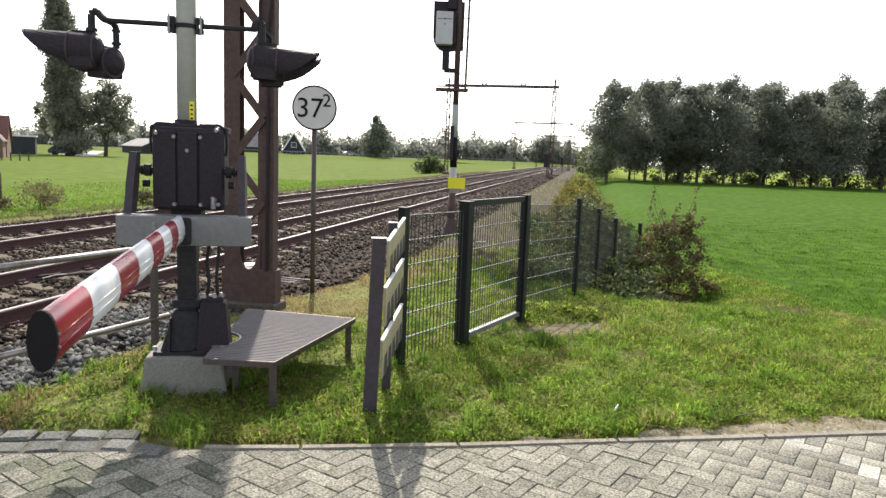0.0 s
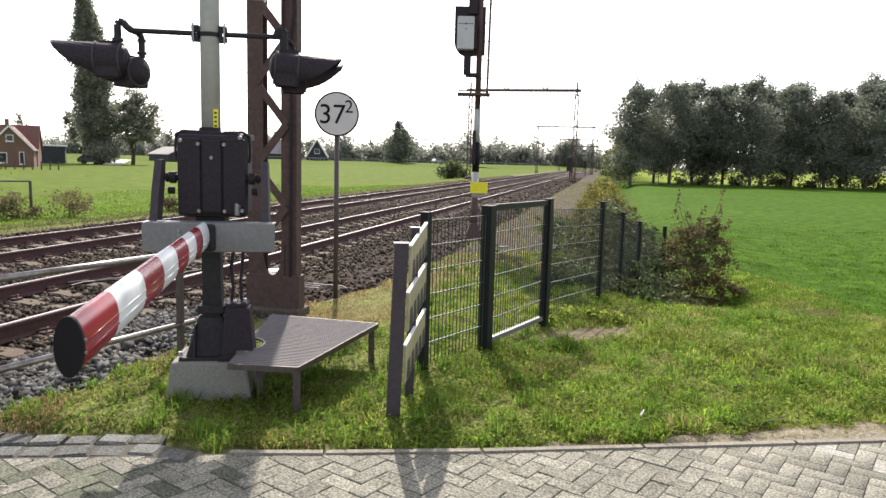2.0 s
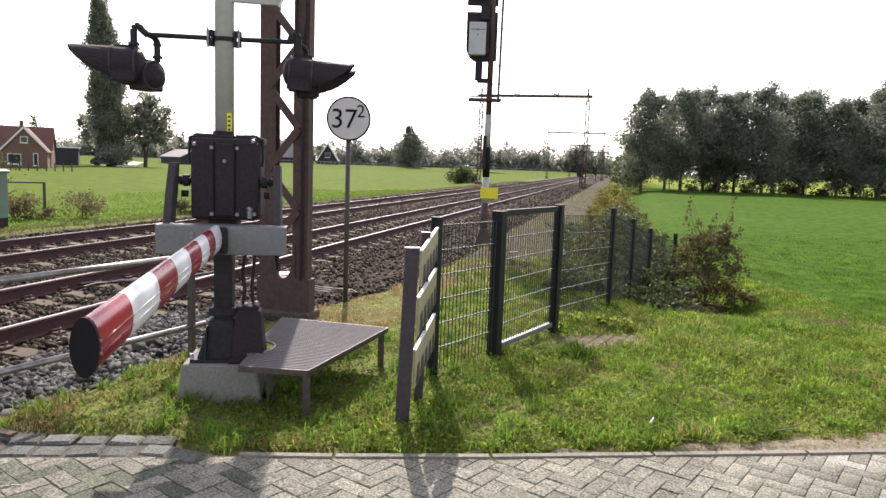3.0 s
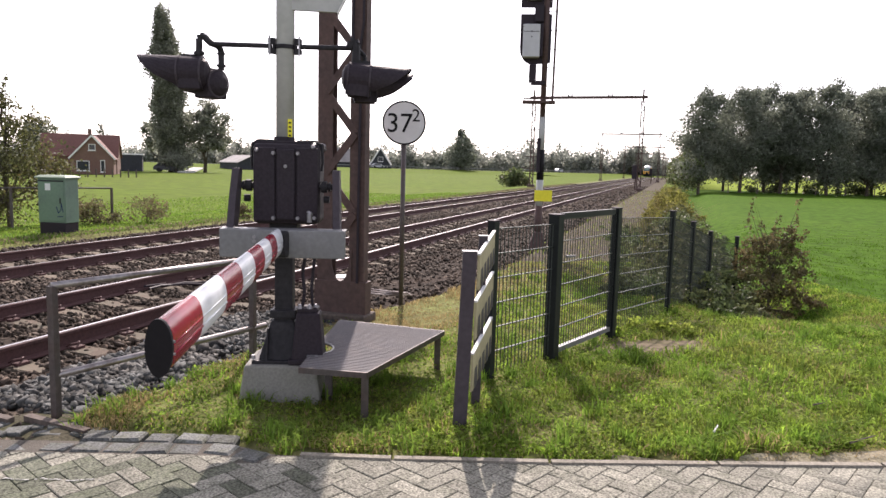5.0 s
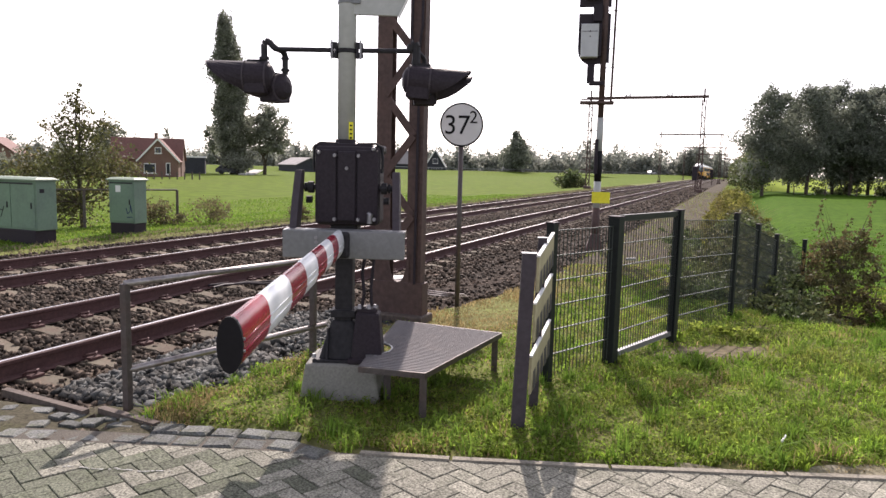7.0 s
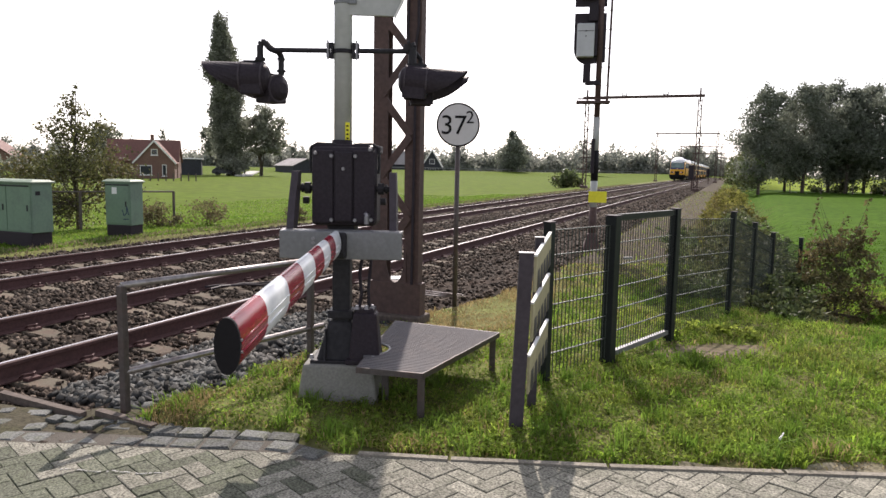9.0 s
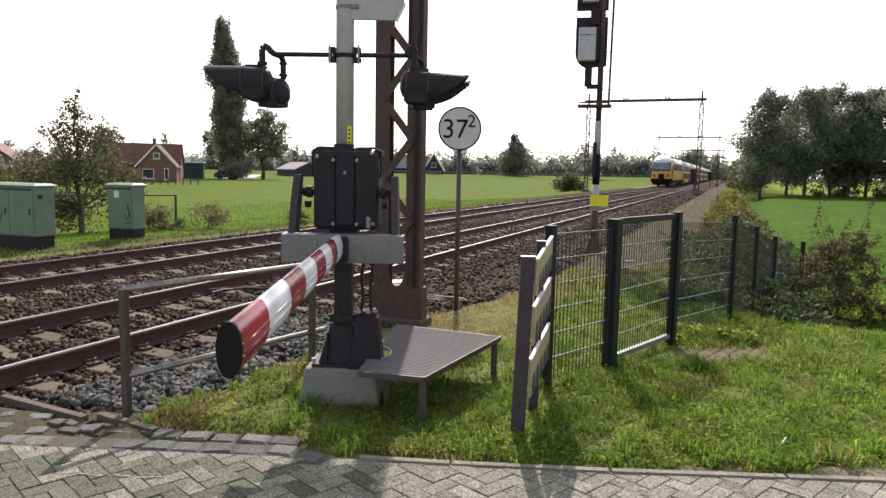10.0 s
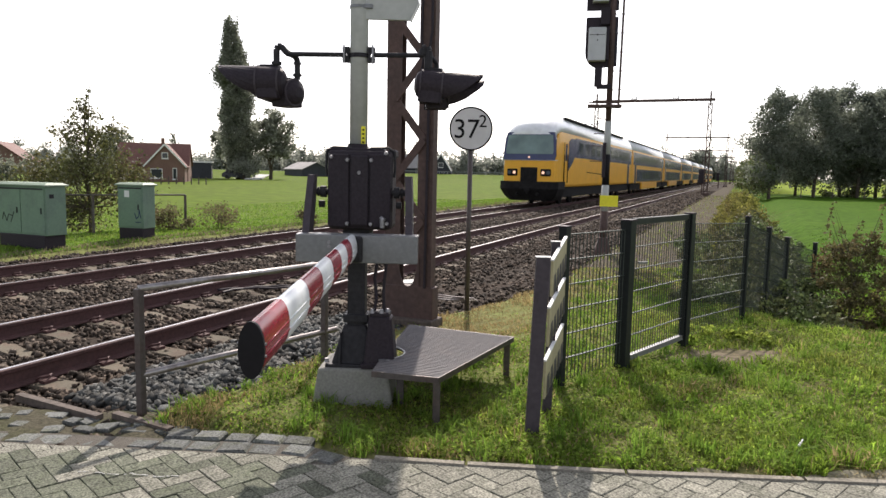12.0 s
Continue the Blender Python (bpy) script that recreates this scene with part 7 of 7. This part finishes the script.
# clover and plantain leaves in the verge
x, y = verge_points(90000, 10)
keep = 0.35 * patch(x, y, 1.7, 2.6, 2.2) + 0.65 * patch(x, y, 9.0, 7.0, 12.0) + rng.normal(0, 0.12, len(x)) - 0.6 * dry_zone(x, y) > 0.36
x, y = x[keep], y[keep]
n = len(x)
P_ = np.stack([x, y, ground_z(x, y) + rng.uniform(0.01, 0.06, n)], -1)
a = rng.normal(size=(n, 3)) * np.array([1, 1, 0.35])
a /= np.linalg.norm(a, axis=1)[:, None]
b = np.cross(a, np.array([0, 0, 1]) + rng.normal(size=(n, 3)) * 0.4)
b /= np.linalg.norm(b, axis=1)[:, None]
s = rng.uniform(0.006, 0.018, (n, 1))
tagged(new("verge_weeds", leaves("verge_weeds", [(P_, a * s, b * s * 0.7)], M_CLOVER)), "small broad-leaved weeds among the grass", "weeds", kind="stuff")

# tall weeds on the bank beside the track: stalks, yellowing tops and brambles below
x = rng.normal(0.12, 0.42, 9000)
y = np.where(rng.uniform(size=9000) < 0.65, rng.normal(21, 3.2, 9000), 24 + 55 * rng.uniform(size=9000) ** 1.1)
keep = (x > -1.0) & (x < 1.5) & (y > 13)
x, y = x[keep], y[keep]
h = rng.uniform(0.3, 0.9, len(x)) * (0.45 + 1.05 * np.exp(-((y - 21) / 5) ** 2) * np.exp(-((x - 0.1) / 0.55) ** 2))
blades(rng, x, y, h, rng.uniform(0.006, 0.016, len(x)) * (1 + y / 40), 0.45, M_WEED, "bank_weeds", "tall dry weed stalks on the bank beside the track", "weeds")
gold = []
for k in range(46):
    yy = rng.normal(21, 3.0)
    xx = rng.normal(0.10, 0.33)
    top = 1.65 * math.exp(-((yy - 21) / 5.5) ** 2 - ((xx - 0.1) / 0.75) ** 2) * rng.uniform(0.75, 1.05)
    g = float(ground_z(xx, yy))
    gold.append(leaf_mesh(rng, (xx, yy, g + top * 0.62), (0.24, 0.26, max(0.15, top * 0.42)), 380, 0.034))
for k in range(26):
    yy = 25 + 50 * rng.uniform()
    xx = rng.normal(0.1, 0.6)
    r = rng.uniform(0.25, 0.5)
    gold.append(leaf_mesh(rng, (xx, yy, float(ground_z(xx, yy)) + r * 0.7), (r, r, r * 0.8), 160, 0.05))
tagged(new("bank_shrubs", leaves("bank_shrubs", gold, M_GOLD)), "yellow-green goldenrod shrubs on the bank beside the track", "shrubs", kind="stuff")
sets = []
for k in range(190):
    yy = 9.9 + 10.5 * rng.uniform() ** 1.15
    xx = rng.uniform(-0.35, 1.25) + 0.01 * yy
    g = float(ground_z(xx, yy))
    top = (1.0 - 0.75 * max(0.0, xx - 0.3)) * float(smooth_step(9.2, 13.0, yy)) - 0.1
    r = rng.uniform(0.14, 0.30)
    sets.append(leaf_mesh(rng, (xx, yy, g + 0.1 + max(0.1, top - r - g) * rng.uniform() ** 0.7), (r, r, r * 0.8), 130, 0.033))
for k in range(60):
    yy = 10.0 + 9.0 * rng.uniform() ** 1.2
    xx = -0.30 - 0.05 * (yy - 10) + rng.normal(0, 0.30)
    r = rng.uniform(0.16, 0.34)
    sets.append(leaf_mesh(rng, (xx, yy, float(ground_z(xx, yy)) + r * 0.5), (r, r, r * 0.65), 150, 0.038))
gate_sets = []
for xx, yy, r in ((0.10, 7.95, 0.16), (0.26, 7.88, 0.14), (-0.34, 8.05, 0.13), (0.0, 8.02, 0.12), (-0.42, 7.62, 0.10)):
    gate_sets.append(leaf_mesh(rng, (xx, yy, float(ground_z(xx, yy)) + r * 0.4), (r, r, r * 0.6), 90, 0.028))
tagged(new("gate_weeds", leaves("gate_weeds", gate_sets, M_BLADE)), "leafy green weeds at the foot of the gate", "weeds", kind="stuff")
tagged(new("bank_brambles", leaves("bank_brambles", sets, M_LEAF_BRAMBLE)), "low brambles along the ditch and the fence", "brambles", kind="stuff")

# blades of the meadows
x = 1.5 + 16 * rng.uniform(size=70000) ** 1.2
y = 8.5 + 34 * rng.uniform(size=70000) ** 2.0
keep = (x - 1.5 > (y - 12) * 0.02) & (rng.uniform(size=70000) > smooth_step(11, 40, y + 1.5 * np.sin(0.9 * x)))
x, y = x[keep], y[keep]
blades(rng, x, y, rng.uniform(0.02, 0.055, len(x)), rng.uniform(0.007, 0.014, len(x)) * (1 + y / 30), 1.0, M_FIELD, "meadow_grass", "bright green meadow grass beyond the ditch")
x = BED_L - 0.5 - 12 * rng.uniform(size=45000) ** 1.8
y = 6 + 40 * rng.uniform(size=45000) ** 1.5
blades(rng, x, y, rng.uniform(0.03, 0.085, len(x)), rng.uniform(0.012, 0.03, len(x)) * (1 + y / 40), 0.8, M_TUFT, "trackside_grass", "green meadow grass beyond the tracks")
x = rng.uniform(BED_L - 1.0, BED_L + 0.1, 9000)
y = 5 + 90 * rng.uniform(size=9000) ** 1.6
blades(rng, x, y, rng.uniform(0.03, 0.10, len(x)), rng.uniform(0.01, 0.025, len(x)) * (1 + y / 40), 0.7, M_WEED, "ballast_edge_grass", "dry grass along the far edge of the ballast", dz=0.02)

# sticks, a cable and scraps
for k, (x, y, r, l) in enumerate(((0.4, 4.77, 70, 0.075), (1.15, 5.6, 15, 0.08), (1.28, 4.93, 40, 0.22), (2.2, 6.5, 80, 0.08))):
    bm = bmesh.new()
    rod(bm, (-l / 2, 0, 0), (l / 2, 0, 0.02), 0.008, 0.004, 6)
    ob = part("twig", bm, M_TIMBER if k != 0 else M_TRIM, None)
    ob.matrix_basis = pose(x, y, 0.05, 0, 0, r)
    tagged(ob, "short pale twig lying in the grass", "twig", "twigs in the grass")
bm = bmesh.new()
for q in range(3):
    tube(bm, [(-0.5 + 0.9 * s / 12, 0.25 * math.sin(s / 12 * math.pi) * (1 - 0.3 * q) + 0.04 * q, 0.03 + 0.02 * q) for s in range(13)], 0.010, 6)
ob = part("cable_loop", bm, M_TUBE, None)
ob.matrix_basis = pose(-3.62, 8.7, -0.01, 0, 0, 165)
tagged(ob, "loose steel wire loop on the ballast by the sign", "cable")
for q in range(2):
    bm = bmesh.new()
    tube(bm, [(-1.1 + 0.18 * s, 0.16 * math.sin(0.55 * s + 1.5 * q) + 0.05 * q, 0.03 + 0.012 * (s % 2)) for s in range(13)], 0.016, 6)
    ob = part("track_cable", bm, M_PLASTIC, None)
    ob.matrix_basis = pose(-6.0, 8.6, -0.05, 0, 0, 60)
    tagged(ob, "black cable lying across the sleepers", "cable", "cables across the sleepers")


def motions():
    walk(train, [(0.0, pose(TRACK_X, 34.0 + 37.7 * 12.0, RAIL_TOP)), (12.0, pose(TRACK_X, 34.0, RAIL_TOP))])
    walk(car_a, [(0.0, pose(-150.6, 180.8, 1.0, 0, 0, 8)), (2.5, pose(-115.5, 186.0, 1.0, 0, 0, 20)), (6.0, pose(-81.7, 222.3, 1.0, 0, 0, 47)),
                 (7.0, pose(-72.1, 232.8, 1.0, 0, 0, 47)), (8.3, pose(-60.0, 246.0, 1.0, 0, 0, 52)), (12.0, pose(-34.3, 292.3, 1.0, 0, 0, 61))])
    walk(car_b, [(0.0, pose(-77.0, 227.4, 1.0, 0, 0, 47)), (1.5, pose(-62.9, 242.8, 1.0, 0, 0, 48)), (4.5, pose(-45.0, 272.9, 1.0, 0, 0, 61)),
                 (7.0, pose(-31.0, 298.3, 1.0, 0, 0, 61)), (12.0, pose(-14.5, 346.5, 1.0, 0, 0, 71))])


motions()
